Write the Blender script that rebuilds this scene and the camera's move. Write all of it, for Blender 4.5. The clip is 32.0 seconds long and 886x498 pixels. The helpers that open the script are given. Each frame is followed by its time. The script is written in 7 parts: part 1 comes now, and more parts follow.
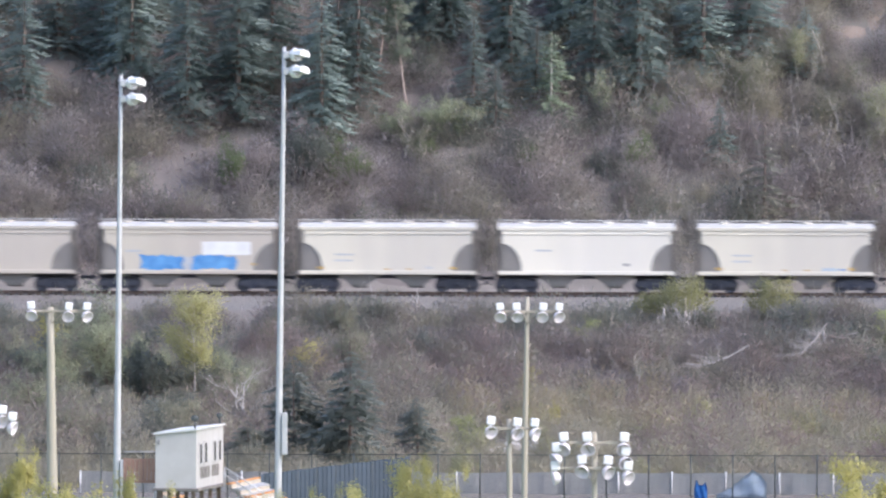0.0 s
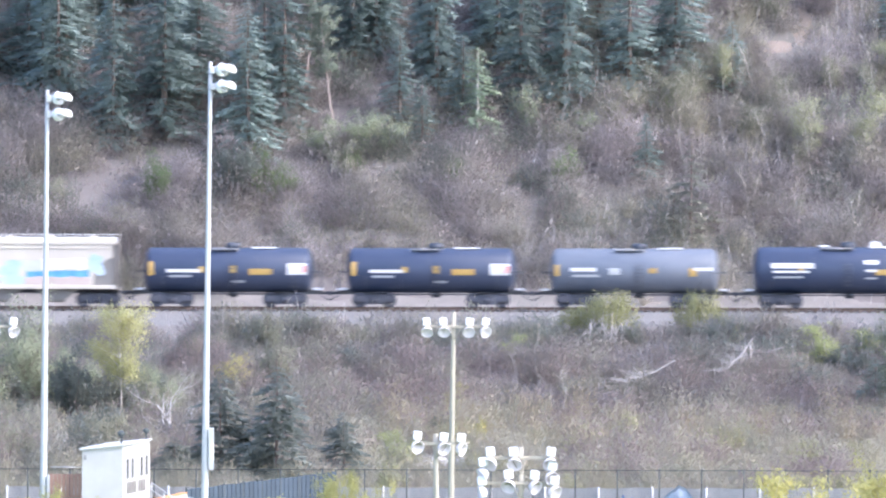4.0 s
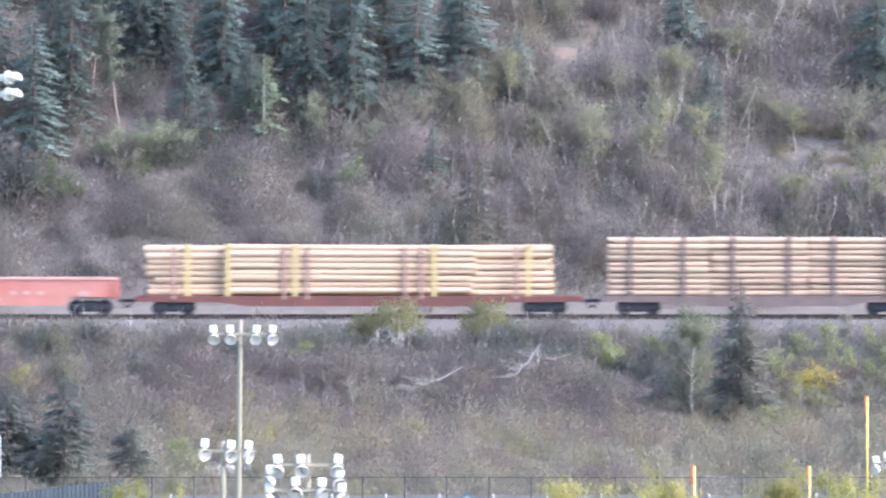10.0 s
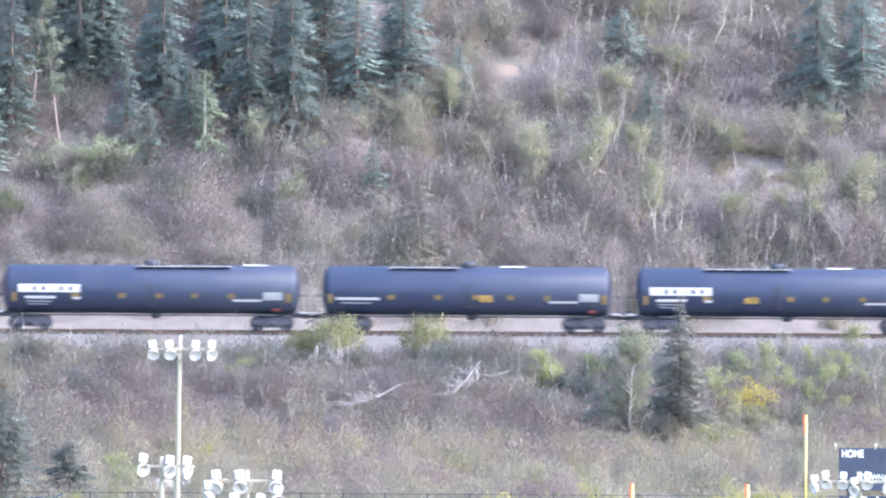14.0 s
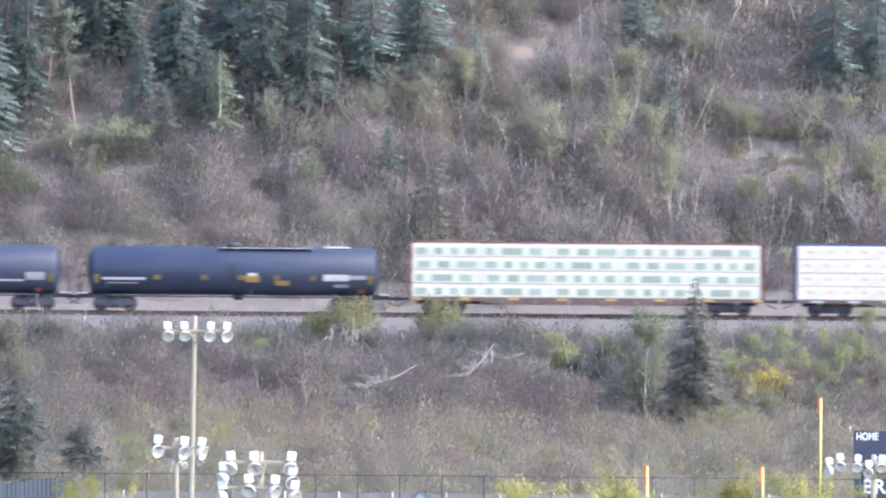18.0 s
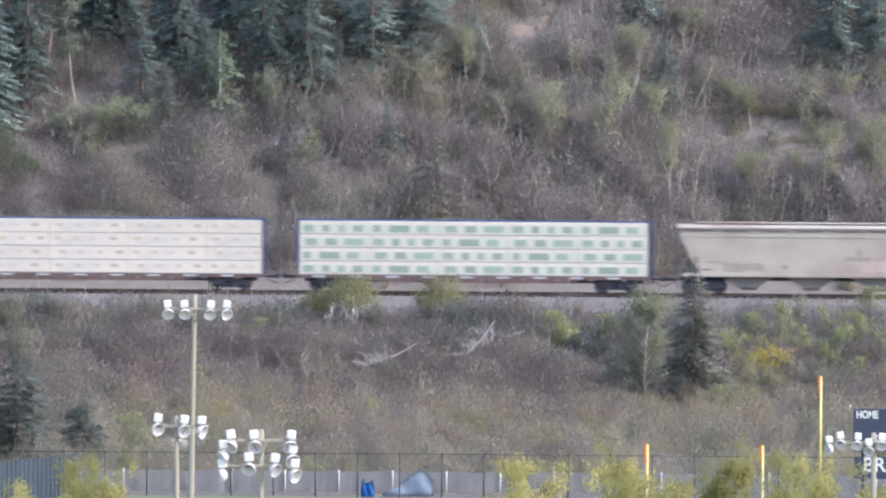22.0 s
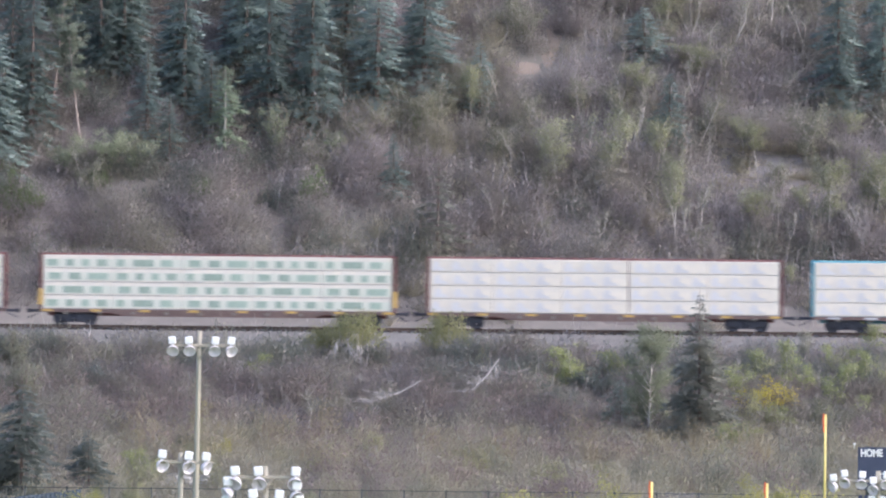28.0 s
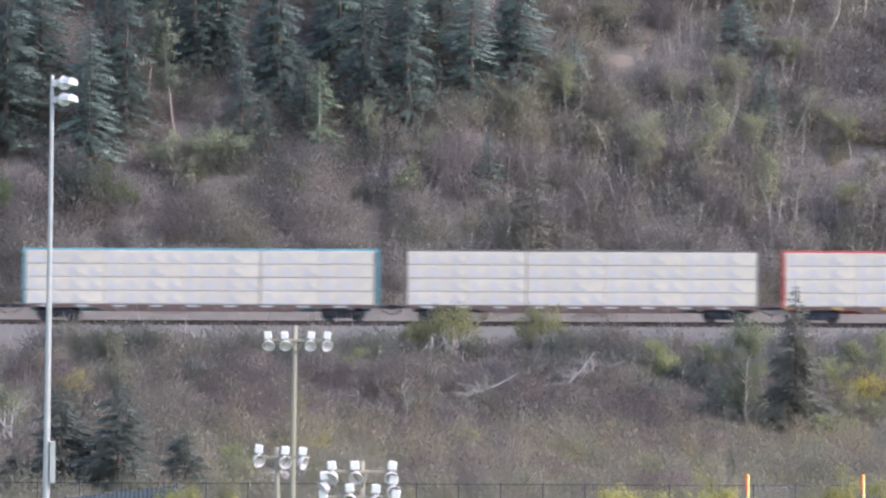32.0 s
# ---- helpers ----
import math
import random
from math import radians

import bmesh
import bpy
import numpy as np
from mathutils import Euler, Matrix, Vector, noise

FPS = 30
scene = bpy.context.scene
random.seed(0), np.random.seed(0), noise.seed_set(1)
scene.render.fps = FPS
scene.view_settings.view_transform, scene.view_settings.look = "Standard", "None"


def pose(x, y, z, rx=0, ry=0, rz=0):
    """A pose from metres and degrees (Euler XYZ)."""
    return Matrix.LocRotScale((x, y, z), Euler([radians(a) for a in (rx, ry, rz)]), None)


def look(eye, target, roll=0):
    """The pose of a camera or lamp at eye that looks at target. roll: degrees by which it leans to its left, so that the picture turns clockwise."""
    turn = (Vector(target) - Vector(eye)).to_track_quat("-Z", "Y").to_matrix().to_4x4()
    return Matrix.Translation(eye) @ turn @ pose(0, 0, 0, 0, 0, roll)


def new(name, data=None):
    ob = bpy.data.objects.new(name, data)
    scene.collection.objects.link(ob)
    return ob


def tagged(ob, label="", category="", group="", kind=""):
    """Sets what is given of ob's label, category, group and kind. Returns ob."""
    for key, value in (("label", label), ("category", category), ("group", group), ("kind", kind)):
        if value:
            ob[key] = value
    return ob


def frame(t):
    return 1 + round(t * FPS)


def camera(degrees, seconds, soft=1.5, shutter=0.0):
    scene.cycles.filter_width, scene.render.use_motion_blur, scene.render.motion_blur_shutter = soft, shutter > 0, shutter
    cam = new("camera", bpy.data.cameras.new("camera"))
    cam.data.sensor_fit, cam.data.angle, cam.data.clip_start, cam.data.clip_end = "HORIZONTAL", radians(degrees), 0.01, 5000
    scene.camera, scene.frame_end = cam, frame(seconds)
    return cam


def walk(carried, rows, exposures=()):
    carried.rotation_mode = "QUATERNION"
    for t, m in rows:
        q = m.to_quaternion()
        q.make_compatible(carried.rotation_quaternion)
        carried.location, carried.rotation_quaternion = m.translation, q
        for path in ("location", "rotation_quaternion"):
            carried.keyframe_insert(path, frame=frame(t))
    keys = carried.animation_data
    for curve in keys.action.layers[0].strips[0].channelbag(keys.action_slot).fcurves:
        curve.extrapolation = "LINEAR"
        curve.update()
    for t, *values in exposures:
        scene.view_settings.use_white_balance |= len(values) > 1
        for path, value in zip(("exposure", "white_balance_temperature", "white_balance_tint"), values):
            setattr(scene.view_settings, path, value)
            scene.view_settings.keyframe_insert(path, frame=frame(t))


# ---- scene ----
# The camera stands on a hillside across the valley and only pans and tilts; the railway runs along x at y = 1380.
LENS = 2.3001
EYE = (0.0, 0.0, 46.5)
AIM_DISTANCE = 1380.0
cam = camera(LENS, 32.0, soft=2.2, shutter=0.7)
PATH = [
    (0, -20.776, 11.452, 0.15),
    (0.5, -19.476, 10.862, 0.14),
    (1, -18.246, 10.698, 0.13),
    (1.5, -17.633, 10.211, 0.13),
    (2, -17.259, 10.636, 0.13),
    (2.5, -17.208, 11.782, 0.13),
    (4.5, -15.006, 12.605, 0.12),
    (5, -13.491, 12.878, 0.12),
    (5.5, -12.366, 12.620, 0.12),
    (6, -10.515, 12.391, 0.12),
    (6.5, -8.579, 12.670, 0.11),
    (7, -7.388, 12.867, 0.11),
    (7.5, -6.474, 13.328, 0.10),
    (8, -6.086, 13.586, 0.11),
    (8.5, -5.657, 13.914, 0.10),
    (9, -4.954, 15.385, 0.08),
    (9.5, -4.308, 13.912, 0.03),
    (10, -2.834, 12.867, 0.00),
    (10.5, -1.179, 13.033, 0.01),
    (11, 0.181, 12.503, 0.04),
    (11.5, 1.112, 13.167, 0.10),
    (12, 1.319, 13.188, 0.14),
    (12.5, 1.563, 13.006, 0.17),
    (13, 1.449, 12.713, 0.19),
    (13.5, 1.138, 13.471, 0.25),
    (14, 0.927, 13.922, 0.33),
    (14.5, 0.690, 14.082, 0.42),
    (16.5, 0.249, 14.457, 0.45),
    (17, 0.301, 13.956, 0.47),
    (17.5, 0.147, 13.486, 0.45),
    (18, -0.010, 12.779, 0.46),
    (18.5, -0.013, 12.994, 0.46),
    (19, 0.084, 13.261, 0.48),
    (19.5, 0.191, 14.554, 0.48),
    (20, 0.226, 13.943, 0.48),
    (20.5, 0.255, 13.046, 0.47),
    (21, 0.260, 12.725, 0.45),
    (21.5, 0.267, 11.863, 0.45),
    (22, 0.003, 11.423, 0.44),
    (22.5, 0.057, 11.162, 0.45),
    (23, 0.001, 11.533, 0.45),
    (23.5, -0.002, 11.720, 0.46),
    (24, 0.101, 12.022, 0.46),
    (24.5, 0.162, 12.184, 0.46),
    (25, 0.203, 12.673, 0.48),
    (25.5, 0.137, 13.293, 0.50),
    (27.5, -0.283, 13.981, 0.56),
    (28, -0.324, 13.746, 0.60),
    (28.5, -0.330, 13.476, 0.63),
    (29, -1.732, 10.479, 0.66),
    (29.5, -3.486, 12.409, 0.67),
    (30, -5.242, 14.871, 0.67),
    (30.5, -7.295, 13.514, 0.59),
    (31, -7.546, 14.495, 0.46),
    (31.5, -7.010, 14.073, 0.30),
    (32, -6.275, 13.297, 0.23),
]
walk(cam, [(t, look(EYE, (x, AIM_DISTANCE, z), r)) for t, x, z, r in PATH],
     exposures=[(t, e + 1.11, k, 16) for t, e, k in ((0, 0.14, 6200), (1, 0.06, 6200), (2, 0.22, 6200), (2.5, 0.26, 6200), (4.5, 0.95, 5860), (7, 0.95, 5860), (9, 0.8, 5900), (11, 0.45, 5900), (12, 0.72, 5860), (13, 0.90, 5860), (14.5, 1.05, 5860), (17, 0.93, 5860), (19, 0.17, 6200), (21, 0.05, 6200), (23, 0.2, 6200), (25, 0.15, 6200), (28, 0.08, 6200), (29, 0.0, 6200), (30, -0.1, 6200), (32, -0.05, 6250))])

# ---- daylight: thin cloud, a soft sun high over the right shoulder ----
SUN_AZIMUTH, SUN_ELEVATION = radians(118), radians(46)
world = bpy.data.worlds.new("sky")
scene.world = world
world.use_nodes = True
sky = world.node_tree.nodes.new("ShaderNodeTexSky")
sky.sky_type, sky.sun_disc = "NISHITA", False
sky.sun_elevation, sky.sun_rotation = SUN_ELEVATION, SUN_AZIMUTH
sky.air_density, sky.dust_density, sky.ozone_density = 1.0, 2.5, 1.0
world.node_tree.nodes["Background"].inputs["Strength"].default_value = 0.15
world.node_tree.links.new(sky.outputs[0], world.node_tree.nodes["Background"].inputs[0])
sun = new("sun", bpy.data.lights.new("sun", "SUN"))
sun.data.energy, sun.data.angle, sun.data.color = 0.8, radians(25), (1.0, 0.97, 0.92)
to_sun = Vector((math.sin(SUN_AZIMUTH) * math.cos(SUN_ELEVATION), math.cos(SUN_AZIMUTH) * math.cos(SUN_ELEVATION), math.sin(SUN_ELEVATION)))
sun.matrix_world = Matrix.Translation((60, 1200, 120)) @ to_sun.to_track_quat("Z", "Y").to_matrix().to_4x4()


# ---- materials ----
def mat(name, c1, c2, scale=2.0, rough=0.7, metal=0.0, bump=0.0, stain=None, stain_scale=0.3, stain_amount=0.5,
        island=0.0, each=0.0, translucent=0.0, stretch=(1, 1, 1), bump_scale=12.0, detail=5.0):
    """Two colours mixed by noise, a third in large stains, chance brightness by island or object, fine relief."""
    m = bpy.data.materials.new(name)
    m.use_nodes = True
    nt = m.node_tree
    bsdf, out = nt.nodes["Principled BSDF"], nt.nodes["Material Output"]
    coord = nt.nodes.new("ShaderNodeTexCoord")
    mapping = nt.nodes.new("ShaderNodeMapping")
    mapping.inputs["Scale"].default_value = stretch
    nt.links.new(coord.outputs["Object"], mapping.inputs[0])

    def noise_fac(sc, lo, hi, detail=5.0):
        n = nt.nodes.new("ShaderNodeTexNoise")
        n.inputs["Scale"].default_value, n.inputs["Detail"].default_value = sc, detail
        nt.links.new(mapping.outputs[0], n.inputs["Vector"])
        r = nt.nodes.new("ShaderNodeMapRange")
        r.inputs["From Min"].default_value, r.inputs["From Max"].default_value = lo, hi
        nt.links.new(n.outputs["Fac"], r.inputs[0])
        return r.outputs[0]

    def mix(fac, a, b):
        x = nt.nodes.new("ShaderNodeMix")
        x.data_type = "RGBA"
        for socket, value in ((x.inputs[0], fac), (x.inputs[6], a), (x.inputs[7], b)):
            if isinstance(value, (int, float)):
                socket.default_value = value
            elif isinstance(value, tuple):
                socket.default_value = (*value, 1)
            else:
                nt.links.new(value, socket)
        return x.outputs[2]

    colour = mix(noise_fac(scale, 0.32, 0.68, detail), c1, c2)
    if stain:
        s = nt.nodes.new("ShaderNodeMath")
        s.operation = "MULTIPLY"
        s.inputs[1].default_value = stain_amount
        nt.links.new(noise_fac(stain_scale, 0.42, 0.66, 3.0), s.inputs[0])
        colour = mix(s.outputs[0], colour, stain)
    for amount, node, socket in ((island, "ShaderNodeNewGeometry", "Random Per Island"), (each, "ShaderNodeObjectInfo", "Random")):
        if amount:
            src = nt.nodes.new(node)
            r = nt.nodes.new("ShaderNodeMapRange")
            r.inputs["To Min"].default_value, r.inputs["To Max"].default_value = 1 - amount, 1 + amount
            nt.links.new(src.outputs[socket], r.inputs[0])
            h = nt.nodes.new("ShaderNodeHueSaturation")
            nt.links.new(r.outputs[0], h.inputs["Value"])
            nt.links.new(colour, h.inputs["Color"])
            colour = h.outputs[0]
    nt.links.new(colour, bsdf.inputs["Base Color"])
    bsdf.inputs["Roughness"].default_value, bsdf.inputs["Metallic"].default_value = rough, metal
    if bump:
        n = nt.nodes.new("ShaderNodeTexNoise")
        n.inputs["Scale"].default_value, n.inputs["Detail"].default_value = bump_scale, 4
        nt.links.new(mapping.outputs[0], n.inputs["Vector"])
        b = nt.nodes.new("ShaderNodeBump")
        b.inputs["Strength"].default_value, b.inputs["Distance"].default_value = bump, 0.05
        nt.links.new(n.outputs["Fac"], b.inputs["Height"])
        nt.links.new(b.outputs[0], bsdf.inputs["Normal"])
    if translucent:
        bsdf.inputs["Specular IOR Level"].default_value = 0.15
        t = nt.nodes.new("ShaderNodeBsdfTranslucent")
        nt.links.new(colour, t.inputs["Color"])
        x = nt.nodes.new("ShaderNodeMixShader")
        x.inputs[0].default_value = translucent
        nt.links.new(bsdf.outputs[0], x.inputs[1])
        nt.links.new(t.outputs[0], x.inputs[2])
        nt.links.new(x.outputs[0], out.inputs[0])
    return m


SOIL = mat("dry_hillside_soil", (0.14, 0.122, 0.115), (0.195, 0.172, 0.16), 0.5, 0.95, bump=0.6, stain=(0.187, 0.182, 0.143), stain_scale=0.12, bump_scale=3)
GRASS = mat("mown_sports_grass", (0.115, 0.175, 0.075), (0.145, 0.205, 0.09), 0.4, 0.9, stain=(0.26, 0.27, 0.13), stain_scale=0.05, stain_amount=0.6, bump=0.3)
VERGE = mat("pale_dry_verge_earth", (0.24, 0.215, 0.195), (0.19, 0.172, 0.158), 0.8, 0.95, bump=0.5, stain=(0.20, 0.185, 0.16), stain_scale=0.4)
SCREE = mat("lilac_grey_scree", (0.205, 0.185, 0.18), (0.17, 0.155, 0.15), 1.5, 0.95, bump=0.5)
SAND = mat("bare_sandy_scar", (0.273, 0.220, 0.180), (0.211, 0.176, 0.150), 1.2, 0.95, bump=0.5)
BALLAST = mat("crushed_stone_ballast", (0.155, 0.148, 0.142), (0.215, 0.205, 0.195), 6.0, 0.95, bump=0.8, stain=(0.17, 0.15, 0.14), stain_scale=0.25)
STEEL = mat("worn_rail_steel", (0.10, 0.075, 0.06), (0.16, 0.11, 0.085), 3.0, 0.55, 0.6)
TIE = mat("creosoted_timber", (0.07, 0.055, 0.045), (0.12, 0.10, 0.085), 5.0, 0.9, each=0.25)
TWIGS = mat("bare_brown_twigs", (0.337, 0.307, 0.307), (0.515, 0.465, 0.460), 0.3, 0.95, stain=(0.367, 0.361, 0.270), stain_scale=0.15, stain_amount=0.7, island=0.05, translucent=0.75, detail=2.0)
BANK_TWIGS = mat("dark_bank_twigs", (0.236, 0.207, 0.194), (0.366, 0.325, 0.301), 0.3, 0.95, stain=(0.296, 0.290, 0.212), stain_scale=0.15, stain_amount=0.7, island=0.05, translucent=0.75, detail=2.0)
UNDERGROWTH = mat("low_dry_undergrowth", (0.275, 0.252, 0.252), (0.379, 0.342, 0.324), 0.4, 0.95, stain=(0.342, 0.337, 0.233), stain_scale=0.2, stain_amount=0.6, island=0.05, translucent=0.75, detail=2.0)
TWIGS_OLIVE = mat("budding_olive_twigs", (0.323, 0.312, 0.250), (0.414, 0.398, 0.317), 0.3, 0.95, island=0.05, translucent=0.75, detail=2.0)
DRY_GRASS = mat("pale_dry_grass", (0.24, 0.215, 0.205), (0.20, 0.18, 0.175), 0.8, 0.95, bump=0.5)
TWIGS_GREY = mat("bare_grey_twigs", (0.292, 0.262, 0.262), (0.383, 0.351, 0.340), 0.5, 0.95, stain=(0.287, 0.229, 0.229), stain_scale=0.2, island=0.05, translucent=0.75, detail=2.0)
MEADOW = mat("dry_meadow_growth", (0.525, 0.48, 0.365), (0.40, 0.385, 0.26), 0.4, 0.95, stain=(0.411, 0.351, 0.315), stain_scale=0.22, stain_amount=0.7, island=0.05, translucent=0.75, detail=2.0)
# distance haze is put into the spruce needles: paler, bluer base colours
NEEDLES = mat("hazed_spruce_needles", (0.29, 0.36, 0.34), (0.36, 0.43, 0.395), 0.5, 0.9, island=0.05, each=0.2, translucent=0.75)
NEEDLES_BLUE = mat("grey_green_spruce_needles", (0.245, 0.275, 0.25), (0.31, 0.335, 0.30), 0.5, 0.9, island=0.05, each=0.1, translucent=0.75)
NEEDLES_PALE = mat("pale_larch_needles", (0.33, 0.40, 0.29), (0.40, 0.465, 0.345), 0.5, 0.9, island=0.05, translucent=0.5)
NEEDLES_GREY = mat("grey_green_pine_needles", (0.33, 0.365, 0.31), (0.39, 0.42, 0.36), 0.5, 0.9, island=0.05, translucent=0.5)
# olive needles too are lighter than real, for the same haze
NEEDLES_OLIVE = mat("olive_grey_spruce_needles", (0.298, 0.304, 0.263), (0.369, 0.369, 0.316), 0.5, 0.9, island=0.05, translucent=0.75)
PINE_NEEDLES = mat("pale_pine_needles", (0.22, 0.26, 0.20), (0.28, 0.31, 0.24), 0.5, 0.9, island=0.05, translucent=0.5)
BARK_PINK = mat("pinkish_pine_bark", (0.46, 0.38, 0.34), (0.36, 0.28, 0.25), 3.0, 0.9)
LEAF_GREEN = mat("fresh_green_leaves", (0.22, 0.28, 0.15), (0.28, 0.34, 0.19), 0.8, 0.8, island=0.06, each=0.2, translucent=0.5)
LEAF_YELLOW = mat("yellow_green_leaves", (0.44, 0.41, 0.16), (0.52, 0.47, 0.21), 0.8, 0.8, island=0.06, each=0.15, translucent=0.5)
LEAF_GOLD = mat("golden_yellow_leaves", (0.56, 0.48, 0.12), (0.62, 0.54, 0.17), 0.8, 0.8, island=0.06, translucent=0.5)
LEAF_YELLOW_PALE = mat("pale_yellow_poplar_leaves", (0.45, 0.42, 0.16), (0.52, 0.485, 0.21), 1.0, 0.75, island=0.08, each=0.15, translucent=0.5)
LEAF_OLIVE = mat("olive_budding_leaves", (0.285, 0.285, 0.215), (0.345, 0.34, 0.255), 0.6, 0.85, island=0.06, each=0.2, translucent=0.5)
LEAF_SPRING = mat("lime_olive_aspen_leaves", (0.345, 0.355, 0.228), (0.405, 0.41, 0.268), 0.6, 0.85, island=0.06, each=0.15, translucent=0.5)
LEAF_TUFT = mat("olive_lime_leaves", (0.29, 0.29, 0.15), (0.35, 0.345, 0.185), 0.8, 0.8, island=0.06, each=0.1, translucent=0.5)
LEAF_PALE = mat("pale_new_leaves", (0.33, 0.365, 0.25), (0.40, 0.43, 0.30), 0.8, 0.8, island=0.06, each=0.15, translucent=0.5)
LEAF_STRAW = mat("straw_green_leaves", (0.375, 0.37, 0.215), (0.45, 0.435, 0.265), 0.8, 0.8, island=0.05, each=0.1, translucent=0.5)
LEAF_DULL = mat("dull_olive_leaves", (0.325, 0.35, 0.24), (0.39, 0.415, 0.29), 0.6, 0.85, island=0.06, each=0.15, translucent=0.5)
LEAF_LIME = mat("lime_sapling_leaves", (0.34, 0.37, 0.18), (0.41, 0.435, 0.22), 0.8, 0.8, island=0.06, each=0.15, translucent=0.5)
LEAF_YELLOW_SOFT = mat("soft_yellow_green_leaves", (0.46, 0.45, 0.21), (0.53, 0.51, 0.27), 0.8, 0.8, island=0.06, each=0.1, translucent=0.5)
STRAW = mat("tall_tawny_grass", (0.50, 0.435, 0.31), (0.44, 0.395, 0.26), 0.5, 0.95, stain=(0.42, 0.34, 0.27), stain_scale=0.3, island=0.05, translucent=0.75, detail=2.0)
REEDS = mat("bleached_reeds", (0.532, 0.491, 0.399), (0.450, 0.419, 0.307), 0.5, 0.95, island=0.05, translucent=0.75, detail=2.0)
RED_TWIGS = mat("reddish_osier_twigs", (0.325, 0.265, 0.248), (0.408, 0.337, 0.312), 0.5, 0.95, island=0.05, translucent=0.75, detail=2.0)
DARK_BRUSH = mat("dark_evergreen_brush", (0.193, 0.216, 0.193), (0.261, 0.278, 0.238), 0.5, 0.95, island=0.05, translucent=0.75, detail=2.0)
BARK_PALE = mat("pale_birch_bark", (0.60, 0.56, 0.50), (0.46, 0.42, 0.37), 4.0, 0.85)
BARK = mat("grey_brown_bark", (0.16, 0.12, 0.10), (0.24, 0.19, 0.16), 4.0, 0.9, bump=0.4)
BLEACHED_WOOD = mat("sun_bleached_wood", (0.56, 0.53, 0.50), (0.46, 0.43, 0.40), 3.0, 0.85)
DEADWOOD = mat("bleached_dead_wood", (0.42, 0.39, 0.37), (0.34, 0.315, 0.30), 3.0, 0.85)
ROCK = mat("pale_boulder_stone", (0.45, 0.42, 0.39), (0.60, 0.56, 0.52), 2.0, 0.9, bump=0.5, each=0.2)
GALV = mat("galvanised_pole_steel", (0.49, 0.49, 0.49), (0.56, 0.56, 0.56), 1.5, 0.55, 0.15)
POLEWOOD = mat("weathered_pole_timber", (0.44, 0.40, 0.32), (0.33, 0.295, 0.235), 1.5, 0.85, stretch=(1, 1, 0.08), bump=0.3)
WHITE_ENAMEL = mat("white_lamp_enamel", (0.86, 0.85, 0.84), (0.80, 0.79, 0.78), 3.0, 0.35)
REFLECTOR = mat("pale_lamp_bowl", (0.78, 0.72, 0.74), (0.70, 0.645, 0.66), 3.0, 0.5)
GOAL_YELLOW = mat("yellow_goalpost_paint", (0.80, 0.65, 0.24), (0.72, 0.58, 0.20), 2.0, 0.45)
RIBBON = mat("orange_wind_ribbon", (0.80, 0.16, 0.05), (0.70, 0.12, 0.05), 3.0, 0.7)
WHITE_PAINT = mat("white_paint", (0.80, 0.80, 0.79), (0.72, 0.72, 0.71), 2.0, 0.5, stain=(0.62, 0.60, 0.58), stain_scale=0.8, stain_amount=0.4)
BOOTH_WALL = mat("off_white_booth_cladding", (0.55, 0.53, 0.505), (0.50, 0.48, 0.46), 1.2, 0.6, stain=(0.47, 0.45, 0.42), stain_scale=0.6, stain_amount=0.4)
DARK_GLASS = mat("dark_window_glass", (0.06, 0.07, 0.09), (0.09, 0.10, 0.12), 2.0, 0.15)
NAVY = mat("navy_board_paint", (0.035, 0.045, 0.085), (0.05, 0.06, 0.105), 1.5, 0.5)
SLATE_FENCE = mat("slate_blue_fence_slats", (0.042, 0.06, 0.082), (0.062, 0.082, 0.11), 1.5, 0.7, each=0.15)
FENCE_BLACK = mat("dark_fence_steel", (0.05, 0.06, 0.055), (0.08, 0.09, 0.085), 3.0, 0.6)
SCREEN_CLOTH = mat("grey_windscreen_cloth", (0.39, 0.40, 0.395), (0.46, 0.455, 0.445), 0.7, 0.9, stain=(0.45, 0.43, 0.41), stain_scale=0.3)
TARP = mat("bright_blue_tarpaulin", (0.03, 0.20, 0.60), (0.06, 0.28, 0.70), 2.0, 0.5)
TARP_PALE = mat("faded_blue_tarpaulin", (0.44, 0.54, 0.66), (0.50, 0.58, 0.67), 1.5, 0.9)
ORANGE_SEAT = mat("orange_bench_plastic", (0.75, 0.33, 0.08), (0.66, 0.28, 0.07), 2.0, 0.5)
DECK_WOOD = mat("red_brown_deck_timber", (0.36, 0.20, 0.15), (0.45, 0.27, 0.20), 2.0, 0.8)
ALUMINIUM = mat("pale_aluminium", (0.66, 0.67, 0.68), (0.58, 0.59, 0.60), 2.0, 0.4, 0.5)


# ---- mesh helpers ----
def part(name, bm, material, parent=None, label="", smooth=False):
    """Links a bmesh as one mesh object under a thing or a part."""
    me = bpy.data.meshes.new(name)
    bm.to_mesh(me)
    bm.free()
    for m in (material if isinstance(material, (list, tuple)) else [material]):
        me.materials.append(m)
    if smooth:
        for p in me.polygons:
            p.use_smooth = True
    ob = new(name, me)
    ob.parent = parent
    return tagged(ob, label) if label else ob


def share(name, me, parent, at=(0, 0, 0)):
    ob = new(name, me)
    ob.parent = parent
    ob.location = at
    return ob


def thing(name, at, label, category, group="", kind=""):
    ob = new(name)
    ob.location = at
    ob.empty_display_size = 0.3
    return tagged(ob, label, category, group, kind)


